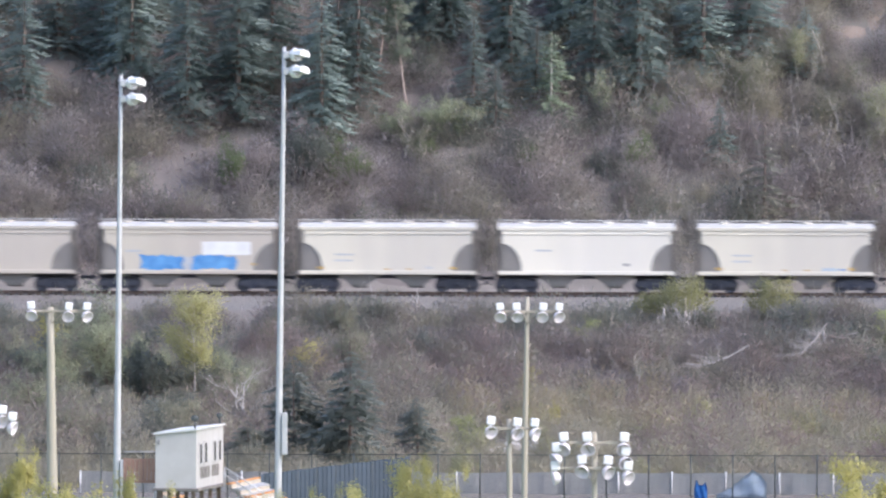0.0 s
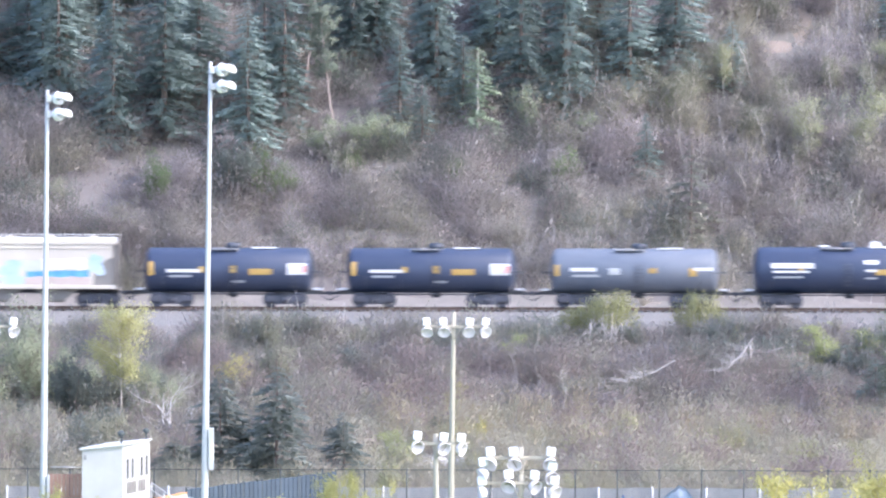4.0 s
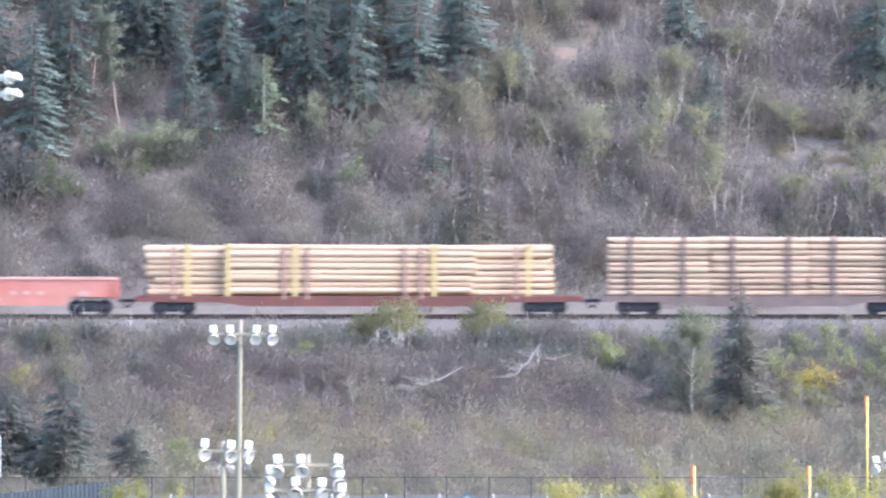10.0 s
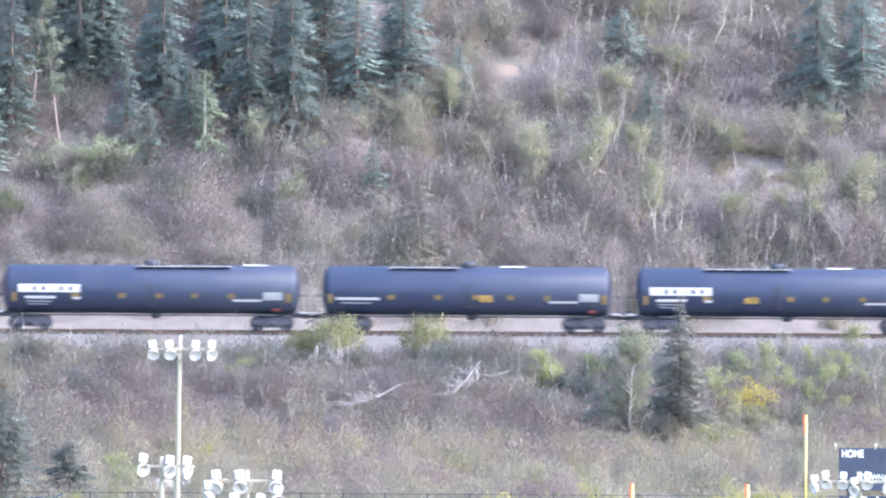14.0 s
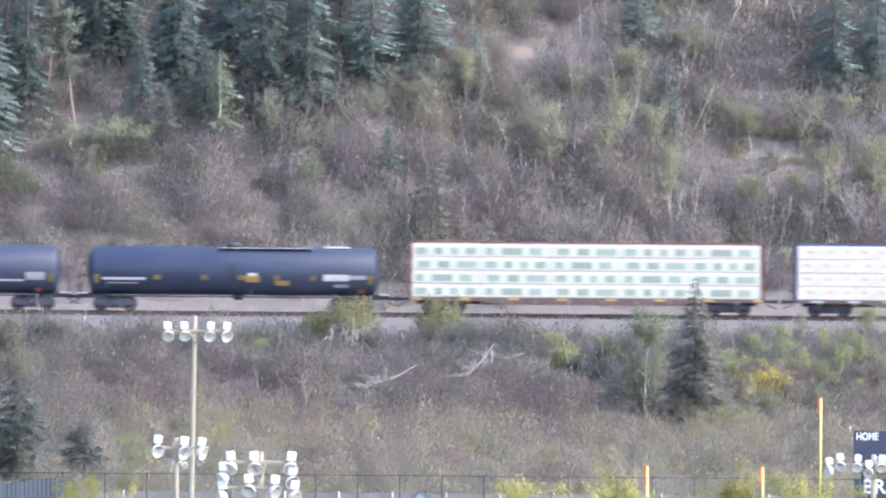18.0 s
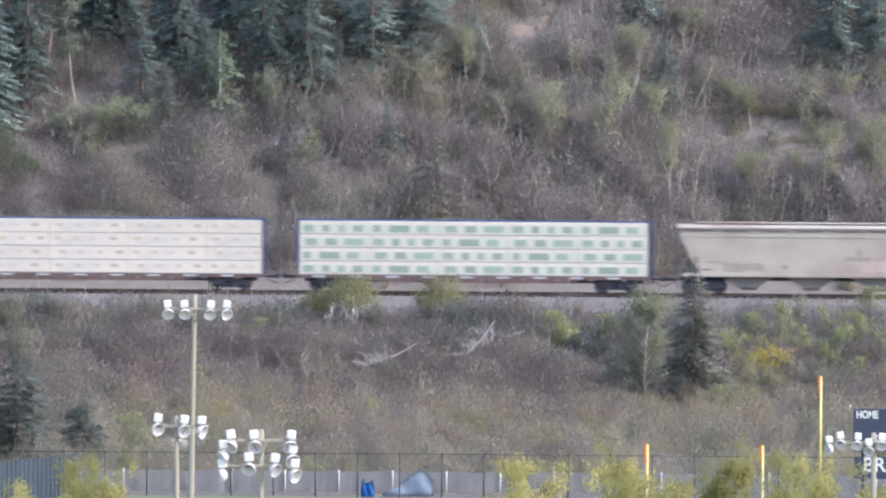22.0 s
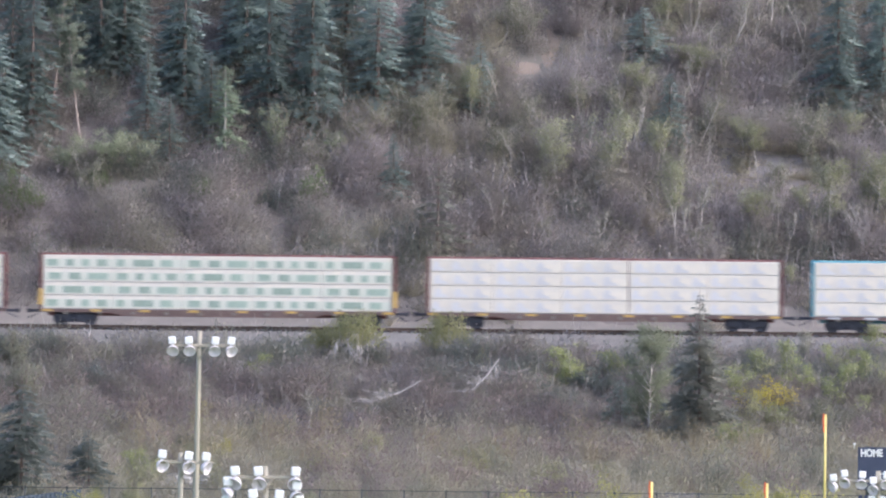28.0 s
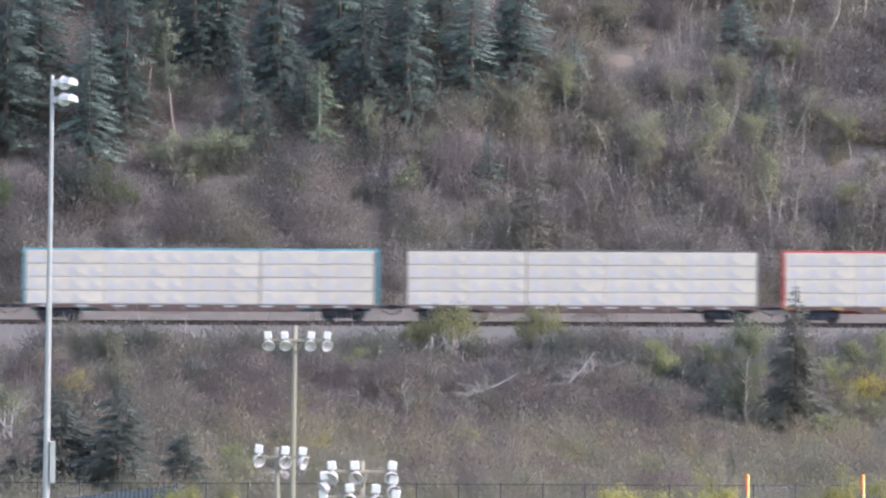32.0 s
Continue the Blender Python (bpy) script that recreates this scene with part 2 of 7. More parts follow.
def box(bm, c, s, bevel=0.0, m=None, mi=0):
    ret = bmesh.ops.create_cube(bm, size=1)
    vs = ret["verts"]
    for v in vs:
        v.co = Vector((c[0] + v.co.x * s[0], c[1] + v.co.y * s[1], c[2] + v.co.z * s[2]))
    fs = {f for v in vs for f in v.link_faces}
    if bevel:
        es = list({e for v in vs for e in v.link_edges})
        r = bmesh.ops.bevel(bm, geom=es, offset=bevel, segments=1, affect="EDGES")
        vs = list({v for f in r["faces"] for v in f.verts} | {v for v in vs if v.is_valid})
        fs = {f for v in vs for f in v.link_faces}
    for f in fs:
        f.material_index = mi
    if m:
        bmesh.ops.transform(bm, matrix=m, verts=vs)
    return vs


def tube(bm, a, b, r0, r1=None, n=8, caps=True, mi=0):
    """A tapered round bar from a to b."""
    r1 = r0 if r1 is None else r1
    a, b = Vector(a), Vector(b)
    q = (b - a).to_track_quat("Z", "Y")
    rings = []
    for p, r in ((a, r0), (b, r1)):
        rings.append([bm.verts.new(p + q @ Vector((r * math.cos(i * math.tau / n), r * math.sin(i * math.tau / n), 0))) for i in range(n)])
    for i in range(n):
        f = bm.faces.new((rings[0][i], rings[0][(i + 1) % n], rings[1][(i + 1) % n], rings[1][i]))
        f.material_index, f.smooth = mi, True
    if caps:
        bm.faces.new(rings[0][::-1]).material_index = mi
        bm.faces.new(rings[1]).material_index = mi


def loft(bm, stations, n=12):
    """One round member through (point, radius) stations."""
    rings = [[bm.verts.new((p[0] + r * math.cos(i * math.tau / n), p[1] + r * math.sin(i * math.tau / n), p[2])) for i in range(n)] for p, r in stations]
    for a, b in zip(rings, rings[1:]):
        for i in range(n):
            bm.faces.new((a[i], a[(i + 1) % n], b[(i + 1) % n], b[i])).smooth = True
    bm.faces.new(rings[0][::-1])
    bm.faces.new(rings[-1])


def lathe(bm, profile, n=16, axis="z", centre=(0, 0, 0), mi=0):
    """Turns (radius, height) pairs about an axis."""
    rings = []
    for r, h in profile:
        ring = []
        for i in range(n):
            c, s = r * math.cos(i * math.tau / n), r * math.sin(i * math.tau / n)
            p = (c, s, h) if axis == "z" else ((h, c, s) if axis == "x" else (c, h, s))
            ring.append(bm.verts.new(Vector(p) + Vector(centre)))
        rings.append(ring)
    for a, b in zip(rings, rings[1:]):
        for i in range(n):
            f = bm.faces.new((a[i], a[(i + 1) % n], b[(i + 1) % n], b[i]))
            f.smooth, f.material_index = True, mi
    bm.faces.new(rings[0][::-1]).material_index = mi
    bm.faces.new(rings[-1]).material_index = mi


def prism(bm, outline, lo, hi, plane="xz", mi=0):
    """Extrudes an outline given in the xz (or yz) plane between lo and hi along the third axis."""
    sides = []
    for d in (lo, hi):
        sides.append([bm.verts.new((p[0], d, p[1]) if plane == "xz" else (d, p[0], p[1])) for p in outline])
    n = len(outline)
    for i in range(n):
        bm.faces.new((sides[0][i], sides[0][(i + 1) % n], sides[1][(i + 1) % n], sides[1][i])).material_index = mi
    bm.faces.new(sides[0][::-1]).material_index = mi
    bm.faces.new(sides[1]).material_index = mi
    bmesh.ops.recalc_face_normals(bm, faces=bm.faces)


def mesh_arrays(name, verts, tris, material):
    """A mesh from numpy arrays of corners and triangles."""
    me = bpy.data.meshes.new(name)
    verts, tris = np.asarray(verts, np.float32), np.asarray(tris, np.int32)
    me.vertices.add(len(verts))
    me.vertices.foreach_set("co", verts.ravel())
    me.loops.add(tris.size)
    me.loops.foreach_set("vertex_index", tris.ravel())
    me.polygons.add(len(tris))
    me.polygons.foreach_set("loop_start", np.arange(0, tris.size, 3, dtype=np.int32))
    me.update(calc_edges=True)
    me.materials.append(material)
    return me


# ---- the lie of the land ----
PROFILE_Y = [-3000, -400, -60, 14, 120, 230, 1267, 1340, 1372.8, 1374.2, 1386.6, 1390, 1600, 5000]
PROFILE_Z = [140, 90, 46, 44.6, 18, 0, 0, 2.5, 7.55, 7.75, 7.9, 8.6, 138.8, 900]


def land(x, y):
    """Height of the ground at (x, y)."""
    z = np.interp(y, PROFILE_Y, PROFILE_Z)
    rough = np.interp(y, [1262, 1290, 1366, 1373, 1388, 1394], [0, 0.35, 0.4, 0, 0, 0.3])
    wave = np.sin(x * 0.31 + y * 0.17) * np.sin(x * 0.13 - y * 0.23 + 1.3) + 0.5 * np.sin(x * 0.83 + 2.1) * np.sin(y * 0.61)
    return z + rough * 0.6 * wave


def ground_mesh():
    xs = np.concatenate([np.linspace(-2500, -70, 30), np.linspace(-62, 62, 140), np.linspace(70, 2500, 30)])
    ys = np.concatenate([np.linspace(-3000, -100, 12), np.linspace(-60, 240, 26), np.linspace(300, 1240, 16), np.linspace(1252, 1372, 90),
                         np.linspace(1373, 1391, 19), np.linspace(1392, 1470, 70), np.linspace(1490, 1600, 8), np.linspace(1800, 5000, 8)])
    gx, gy = np.meshgrid(xs, ys)
    gz = land(gx, gy)
    # benched under the ballast
    verts = np.stack([gx.ravel(), gy.ravel(), gz.ravel()], 1)
    nx, ny = len(xs), len(ys)
    i = (np.arange(ny - 1)[:, None] * nx + np.arange(nx - 1)[None, :]).ravel()
    tris = np.concatenate([np.stack([i, i + 1, i + nx + 1], 1), np.stack([i, i + nx + 1, i + nx], 1)])
    me = mesh_arrays("ground", verts, tris, SOIL)
    me.materials.append(GRASS)
    mid = verts[tris].mean(1)
    idx = ((mid[:, 1] > 235) & (mid[:, 1] < 1266)).astype(np.int32)
    me.polygons.foreach_set("material_index", idx)
    me.polygons.foreach_set("use_smooth", np.ones(len(tris), bool))
    return me


ground = tagged(new("ground", ground_mesh()), "brown scrubby hillside, bank and mown sports field", "ground", kind="structure")

xs, rows = np.linspace(-75, 75, 240), 5
edge = 1391.6 + 0.7 * np.sin(xs * 0.37) + 0.5 * np.sin(xs * 0.91 + 1)
vx, vy = np.repeat(xs[None], rows, 0), 1386.9 + (edge - 1386.9)[None] * np.linspace(0, 1, rows)[:, None]
vz = land(vx, vy) + np.array([0.01, 0.06, 0.06, 0.05, -0.04])[:, None]
k = (np.arange(rows - 1)[:, None] * 240 + np.arange(239)[None]).ravel()
verge = new("verge", mesh_arrays("verge", np.stack([vx.ravel(), vy.ravel(), vz.ravel()], 1), np.concatenate([np.stack([k, k + 1, k + 241], 1), np.stack([k, k + 241, k + 240], 1)]), VERGE))
tagged(verge, "pale dry earth verge at the foot of the slope", "verge", kind="structure")

RAIL_TOP, TRACK_Y = 8.76, 1380.0
bm = bmesh.new()
prism(bm, [(1373.6, 7.5), (1377.6, 8.52), (1382.4, 8.52), (1386.8, 7.7), (1386.8, 7.2), (1373.6, 7.2)], -560, 620, plane="yz")
ballast = tagged(part("ballast_bed", bm, BALLAST), "grey crushed stone ballast bed under the rails", "ballast", kind="structure")

track = thing("railway_track", (0, TRACK_Y, 0), "single railway track of rusty rails on dark sleepers", "railway track", kind="structure")
for side in (-0.7525, 0.7525):
    bm = bmesh.new()
    prism(bm, [(-0.075 + side, 8.61), (0.075 + side, 8.61), (0.03 + side, 8.64), (0.012 + side, 8.70), (0.036 + side, 8.72), (0.036 + side, 8.76),
               (-0.036 + side, 8.76), (-0.036 + side, 8.72), (-0.012 + side, 8.70), (-0.03 + side, 8.64)], -560, 620, plane="yz")
    part("rail", bm, STEEL, track)
bm = bmesh.new()
box(bm, (0, 0, 8.53), (0.22, 2.6, 0.16), 0.012)
tie = part("sleeper", bm, TIE, track)
for i in range(1, 150):
    share("sleeper", tie.data, track, ((i + 1) // 2 * 0.56 * (1 if i % 2 else -1) - 8, 0, 0))


# ---- the train: parts of the wagons; x along the track, -y towards the valley, z from the rail top ----
CAR_BLACK = mat("grimy_black_paint", (0.045, 0.052, 0.07), (0.065, 0.072, 0.09), 1.2, 0.5, stain=(0.09, 0.088, 0.09), stain_scale=0.35, stain_amount=0.5)
TANK_BLACK = mat("blue_black_tank_paint", (0.028, 0.042, 0.082), (0.042, 0.056, 0.10), 0.9, 0.42, stain=(0.07, 0.08, 0.11), stain_scale=0.25, stain_amount=0.5, stretch=(0.4, 1, 1))
TANK_GREY = mat("dusty_grey_blue_tank", (0.10, 0.12, 0.16), (0.14, 0.16, 0.20), 0.9, 0.5, stain=(0.20, 0.20, 0.21), stain_scale=0.25, stretch=(0.4, 1, 1))
BOGIE = mat("dark_bogie_iron", (0.05, 0.056, 0.08), (0.08, 0.082, 0.10), 2.0, 0.7, each=0.15)
HOPPER_WHITE = mat("white_hopper_paint", (0.695, 0.65, 0.54), (0.645, 0.60, 0.50), 0.7, 0.5, stain=(0.52, 0.49, 0.45), stain_scale=0.25, stain_amount=0.5, stretch=(1, 1, 0.35))
HOPPER_CLEAN = mat("clean_white_hopper_paint", (0.78, 0.735, 0.63), (0.73, 0.69, 0.59), 0.7, 0.5, stain=(0.62, 0.60, 0.57), stain_scale=0.25, stain_amount=0.4, stretch=(1, 1, 0.35))
HOPPER_CREAM = mat("dusty_cream_hopper_paint", (0.575, 0.53, 0.44), (0.52, 0.475, 0.395), 0.7, 0.6, stain=(0.46, 0.41, 0.37), stain_scale=0.25, stain_amount=0.5, stretch=(1, 1, 0.35))
HOPPER_BEIGE = mat("weathered_beige_hopper_paint", (0.47, 0.435, 0.37), (0.405, 0.37, 0.315), 0.6, 0.7, stain=(0.34, 0.275, 0.24), stain_scale=0.3, stain_amount=0.8, stretch=(0.6, 1, 1))
# slope sheets lie under the overhang; their shade is in this grey
SHADE_GREY = mat("shaded_grey_slope_sheet", (0.36, 0.35, 0.34), (0.29, 0.28, 0.275), 0.8, 0.7)
DUST_BROWN = mat("dusty_brown_smear", (0.36, 0.325, 0.285), (0.31, 0.28, 0.245), 1.0, 0.8)
# darker grey, with the shade of end arches and underside put in
ARCH_GREY = mat("dark_grey_arch_shade", (0.235, 0.22, 0.205), (0.19, 0.18, 0.17), 0.8, 0.7)
DULL_STEEL = mat("dull_end_frame_steel", (0.16, 0.145, 0.135), (0.22, 0.20, 0.18), 1.2, 0.7)
ROOF_GREY = mat("galvanised_roof_walk", (0.52, 0.51, 0.49), (0.44, 0.43, 0.41), 1.0, 0.6)
GRAFFITI_BLUE = mat("blue_spray_paint", (0.06, 0.22, 0.50), (0.14, 0.36, 0.66), 1.6, 0.45)
PINK_WASH = mat("pinkish_beige_spray_paint", (0.50, 0.41, 0.38), (0.44, 0.36, 0.325), 1.2, 0.6)
GRAFFITI_SKY = mat("pale_blue_spray_paint", (0.30, 0.44, 0.57), (0.46, 0.54, 0.60), 0.9, 0.5)
PATCH_WHITE = mat("white_marking_paint", (0.80, 0.80, 0.79), (0.70, 0.70, 0.70), 1.5, 0.5)
PATCH_GREY = mat("grey_marking_paint", (0.42, 0.44, 0.46), (0.50, 0.52, 0.54), 1.5, 0.5)
PATCH_YELLOW = mat("dusty_amber_reflector_tape", (0.56, 0.37, 0.11), (0.48, 0.31, 0.10), 2.0, 0.5)
DULL_TAPE = mat("dull_ochre_reflector_tape", (0.30, 0.215, 0.085), (0.24, 0.175, 0.08), 2.0, 0.6)
PATCH_RED = mat("red_placard", (0.66, 0.10, 0.07), (0.72, 0.30, 0.26), 2.0, 0.4)
GONDOLA_RED = mat("faded_red_gondola_paint", (0.60, 0.20, 0.155), (0.53, 0.165, 0.13), 0.8, 0.6, stain=(0.62, 0.33, 0.28), stain_scale=0.25, stain_amount=0.6)
GONDOLA_RIM = mat("pale_pink_rim_paint", (0.60, 0.40, 0.345), (0.54, 0.31, 0.26), 1.0, 0.7)
FLAT_RED = mat("oxide_red_flatcar_paint", (0.22, 0.085, 0.072), (0.16, 0.07, 0.062), 1.0, 0.7)
# dark brown sill paint, darkened further for the shadow under the load
SILL_SHADE = mat("shaded_brown_sill_paint", (0.11, 0.075, 0.068), (0.16, 0.11, 0.10), 0.8, 0.75)
BEAM_RED = mat("dark_red_beam_paint", (0.15, 0.055, 0.052), (0.21, 0.075, 0.07), 1.0, 0.55)
BEAM_BRIGHT = mat("bright_red_beam_paint", (0.58, 0.08, 0.07), (0.52, 0.07, 0.06), 1.0, 0.5)
BEAM_NAVY = mat("navy_beam_paint", (0.035, 0.065, 0.15), (0.055, 0.09, 0.19), 1.0, 0.55)
BEAM_TEAL = mat("sea_blue_beam_paint", (0.10, 0.33, 0.42), (0.14, 0.40, 0.48), 1.0, 0.55)
BEAM_GREY = mat("dark_grey_beam_paint", (0.10, 0.095, 0.095), (0.15, 0.14, 0.14), 1.0, 0.6)
WRAP = mat("white_lumber_wrap", (0.715, 0.665, 0.57), (0.65, 0.61, 0.53), 1.6, 0.55, each=0.04, bump=0.5, bump_scale=5, stain=(0.58, 0.56, 0.52), stain_scale=1.3, stain_amount=0.6)
WRAP_TINT = mat("pale_green_wrap_tint", (0.60, 0.625, 0.535), (0.55, 0.585, 0.50), 2.0, 0.6, stain=(0.63, 0.62, 0.55), stain_scale=1.0)
WRAP_PRINT_GREEN = mat("green_wrap_print", (0.26, 0.345, 0.28), (0.33, 0.41, 0.345), 3.0, 0.6, island=0.12)
WRAP_PRINT_TAN = mat("tan_wrap_print", (0.52, 0.445, 0.34), (0.59, 0.52, 0.42), 3.0, 0.6, island=0.2)
WRAP_PRINT_GREY = mat("pale_grey_wrap_print", (0.545, 0.545, 0.55), (0.60, 0.60, 0.60), 1.5, 0.6, island=0.05)
WRAP_LINE = mat("dark_wrap_print", (0.36, 0.35, 0.345), (0.44, 0.43, 0.42), 3.0, 0.6)
LOG_PALE = mat("pale_peeled_log", (0.68, 0.53, 0.385), (0.61, 0.46, 0.33), 1.2, 0.8, stretch=(0.15, 1, 1), each=0.12, stain=(0.60, 0.40, 0.26), stain_scale=0.4, stain_amount=0.5)
LOG_BARK = mat("red_brown_peeled_log", (0.50, 0.385, 0.28), (0.57, 0.45, 0.345), 1.2, 0.8, stretch=(0.15, 1, 1), each=0.16, stain=(0.52, 0.33, 0.24), stain_scale=0.4, stain_amount=0.5)
PINK_STAKE = mat("faded_red_stake_steel", (0.46, 0.30, 0.25), (0.40, 0.25, 0.21), 1.0, 0.7)
STAKE = mat("grey_brown_stake_steel", (0.16, 0.12, 0.115), (0.22, 0.17, 0.16), 1.0, 0.7)
STRAP_YELLOW = mat("faded_yellow_load_strap", (0.66, 0.53, 0.26), (0.60, 0.46, 0.22), 1.0, 0.6)


def wheel_mesh():
    bm = bmesh.new()
    lathe(bm, [(0.06, -0.09), (0.14, -0.09), (0.16, -0.035), (0.34, -0.02), (0.38, -0.07), (0.44, -0.07), (0.45, 0.04), (0.48, 0.05), (0.48, 0.075), (0.12, 0.08), (0.06, 0.08)],
          18, "y", (0, 0, 0))
    me = bpy.data.meshes.new("wheel")
    bm.to_mesh(me)
    bm.free()
    me.materials.append(BOGIE)
    return me


WHEEL = wheel_mesh()


def bogie(car, x):
    """A three-piece freight bogie with four wheels, centred at x."""
    bm = bmesh.new()
    for y in (-0.98, 0.98):
        prism(bm, [(-1.25, 0.42), (-1.25, 0.66), (-0.75, 0.72), (-0.35, 0.86), (0.35, 0.86), (0.75, 0.72), (1.25, 0.66), (1.25, 0.42), (1.0, 0.40), (0.7, 0.42),
                   (0.42, 0.2), (-0.42, 0.2), (-0.7, 0.42), (-1.0, 0.40)], y - 0.07, y + 0.07)
        for sx in (-0.16, 0, 0.16):
            tube(bm, (sx, y - 0.1, 0.28), (sx, y - 0.1, 0.62), 0.07, n=6)
        for sx in (-0.9, 0.9):
            tube(bm, (sx, y - 0.11, 0.46), (sx, y + 0.11, 0.46), 0.13, n=8)
    box(bm, (0, 0, 0.62), (0.42, 2.0, 0.34), 0.03)
    # solid block stands in for the shadow between the frames under the wagon
    box(bm, (0, 0, 0.56), (2.3, 1.2, 0.52), 0.05)
    for sx in (-0.9, 0.9):
        tube(bm, (sx, -0.8, 0.46), (sx, 0.8, 0.46), 0.08, n=6)
    b = part("bogie", bm, BOGIE, car)
    b.location = (x, 0, 0)
    for sx in (-0.9, 0.9):
        for sy, turn in ((-0.76, 0), (0.76, math.pi)):
            w = share("wheel", WHEEL, b, (sx, sy, 0.46))
            w.rotation_euler = (0, 0, turn)


def couplers(car, half, sill=1.05):
    """A draft gear and knuckle at either end."""
    for s in (-1, 1):
        bm = bmesh.new()
        box(bm, (s * (half + 0.30), 0, 0.88), (0.75, 0.16, 0.17), 0.02)
        box(bm, (s * (half + 0.72), 0.06, 0.88), (0.24, 0.34, 0.28), 0.04)
        tube(bm, (s * (half + 0.1), -0.3, 0.75), (s * (half + 0.75), -0.12, 0.42), 0.035, n=6)
        part("coupler", bm, BOGIE, car)


def ladder(car, x, y, z0, z1, material, width=0.42, steps=7, name="ladder"):
    bm = bmesh.new()
    for sx in (-width / 2, width / 2):
        tube(bm, (x + sx, y, z0), (x + sx, y, z1), 0.022, n=5)
    for i in range(steps):
        z = z0 + (i + 0.5) * (z1 - z0) / steps
        tube(bm, (x - width / 2, y, z), (x + width / 2, y, z), 0.018, n=5)
    return part(name, bm, material, car)


def flat_patch(car, name, x0, x1, z0, z1, y, material, label=""):
    """A thin painted or taped patch on the valley side."""
    bm = bmesh.new()
    if "graffiti" in name or "scrawl" in name:
        # sprayed by hand: a wavering outline
        r, ring = random.Random(int(abs(x0 * 91 + z0 * 37 + x1 * 13) * 10)), []
        for qx, qz, ex, ez in ((x0, z0, x1, z0), (x1, z0, x1, z1), (x1, z1, x0, z1), (x0, z1, x0, z0)):
            steps = max(3, int(math.hypot(ex - qx, ez - qz) / 0.22))
            for k in range(steps):
                f, g = k / steps, 0.32 * (z1 - z0)
                ring.append((qx + (ex - qx) * f + r.uniform(-0.5, 0.5) * g, qz + (ez - qz) * f + r.uniform(-0.4, 0.4) * g))
        bm.faces.new([bm.verts.new((px, y - 0.006, pz)) for px, pz in ring])
    else:
        box(bm, ((x0 + x1) / 2, y - 0.006, (z0 + z1) / 2), (x1 - x0, 0.008, z1 - z0))
    return part(name, bm, material, car, label)


def small_hopper(x, label, paint, marks=()):
    """A short two-bay covered hopper wagon."""
    car = thing("hopper_wagon", (x, TRACK_Y, RAIL_TOP), label, "freight wagon", "wagons of the passing train")
    arch = [(5.27 - 1.22 * math.cos(k * math.pi / 16), 1.36 + 1.72 * math.sin(k * math.pi / 16)) for k in range(8, -1, -1)]
    side = [(-5.27, 4.12), (5.27, 4.12)] + arch + [(4.05, 1.22), (-4.05, 1.22)] + [(-px, pz) for px, pz in reversed(arch)]
    for s, y in ((-1, -1.52), (1, 1.52)):
        bm = bmesh.new()
        prism(bm, side, y - 0.03, y + 0.03)
        part("side_sheet", bm, paint, car)
        bm = bmesh.new()
        box(bm, (0, y + s * 0.045, 4.02), (11.1, 0.10, 0.20), 0.015)
        part("top_chord", bm, paint, car)
        bm = bmesh.new()
        box(bm, (0, y + s * 0.05, 3.68), (10.4, 0.06, 0.06), 0.01)
        part("side_rib", bm, paint, car)
        bm = bmesh.new()
        box(bm, (0, y + s * 0.05, 1.25), (11.0, 0.12, 0.24), 0.02)
        part("side_sill", bm, paint, car)
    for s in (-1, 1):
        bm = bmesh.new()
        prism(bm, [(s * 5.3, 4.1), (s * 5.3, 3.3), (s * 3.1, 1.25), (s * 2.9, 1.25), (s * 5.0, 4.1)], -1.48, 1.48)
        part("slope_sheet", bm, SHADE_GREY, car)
        # added plate fills the end arch with the shaded slope sheet's dark grey
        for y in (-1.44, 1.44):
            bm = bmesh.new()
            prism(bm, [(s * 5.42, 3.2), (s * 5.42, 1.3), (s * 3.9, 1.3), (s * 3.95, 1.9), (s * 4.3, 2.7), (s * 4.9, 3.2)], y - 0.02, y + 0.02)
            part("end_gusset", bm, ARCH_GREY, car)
    bm = bmesh.new()
    prism(bm, [(-1.60, 4.12), (-1.2, 4.30), (0, 4.38), (1.2, 4.30), (1.60, 4.12)], -5.5, 5.5, plane="yz")
    part("roof", bm, ROOF_GREY, car)
    bm = bmesh.new()
    box(bm, (0, 0, 4.50), (11.4, 0.55, 0.04))
    for i in range(8):
        box(bm, (-5 + i * 1.43, 0, 4.46), (0.06, 1.1, 0.06))
    part("roof_walk", bm, ROOF_GREY, car)
    for i in range(4):
        bm = bmesh.new()
        lathe(bm, [(0.34, 4.26), (0.36, 4.40), (0.30, 4.43), (0.05, 4.44)], 12, "z", (-3.9 + i * 2.6, -0.62, 0))
        part("hatch", bm, paint, car)
    for s in (-1, 1):
        bm = bmesh.new()
        for y in (-1.42, 1.42):
            box(bm, (s * 5.62, y, 2.65), (0.10, 0.10, 2.9), 0.01)
            box(bm, (s * 5.38, y, 2.2), (0.07, 0.09, 1.9), 0.01)
        box(bm, (s * 5.5, 0, 1.16), (0.7, 3.0, 0.16), 0.02)
        box(bm, (s * 5.62, 0, 4.05), (0.10, 2.9, 0.14), 0.01)
        box(bm, (s * 5.45, 0, 2.6), (0.06, 2.7, 2.8))
        part("end_frame", bm, DULL_STEEL, car)
        ladder(car, s * 5.46, -1.5, 1.0, 4.0, DULL_STEEL, 0.36)
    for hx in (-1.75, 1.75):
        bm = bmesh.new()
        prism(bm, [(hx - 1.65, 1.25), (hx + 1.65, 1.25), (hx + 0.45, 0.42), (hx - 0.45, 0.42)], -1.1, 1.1)
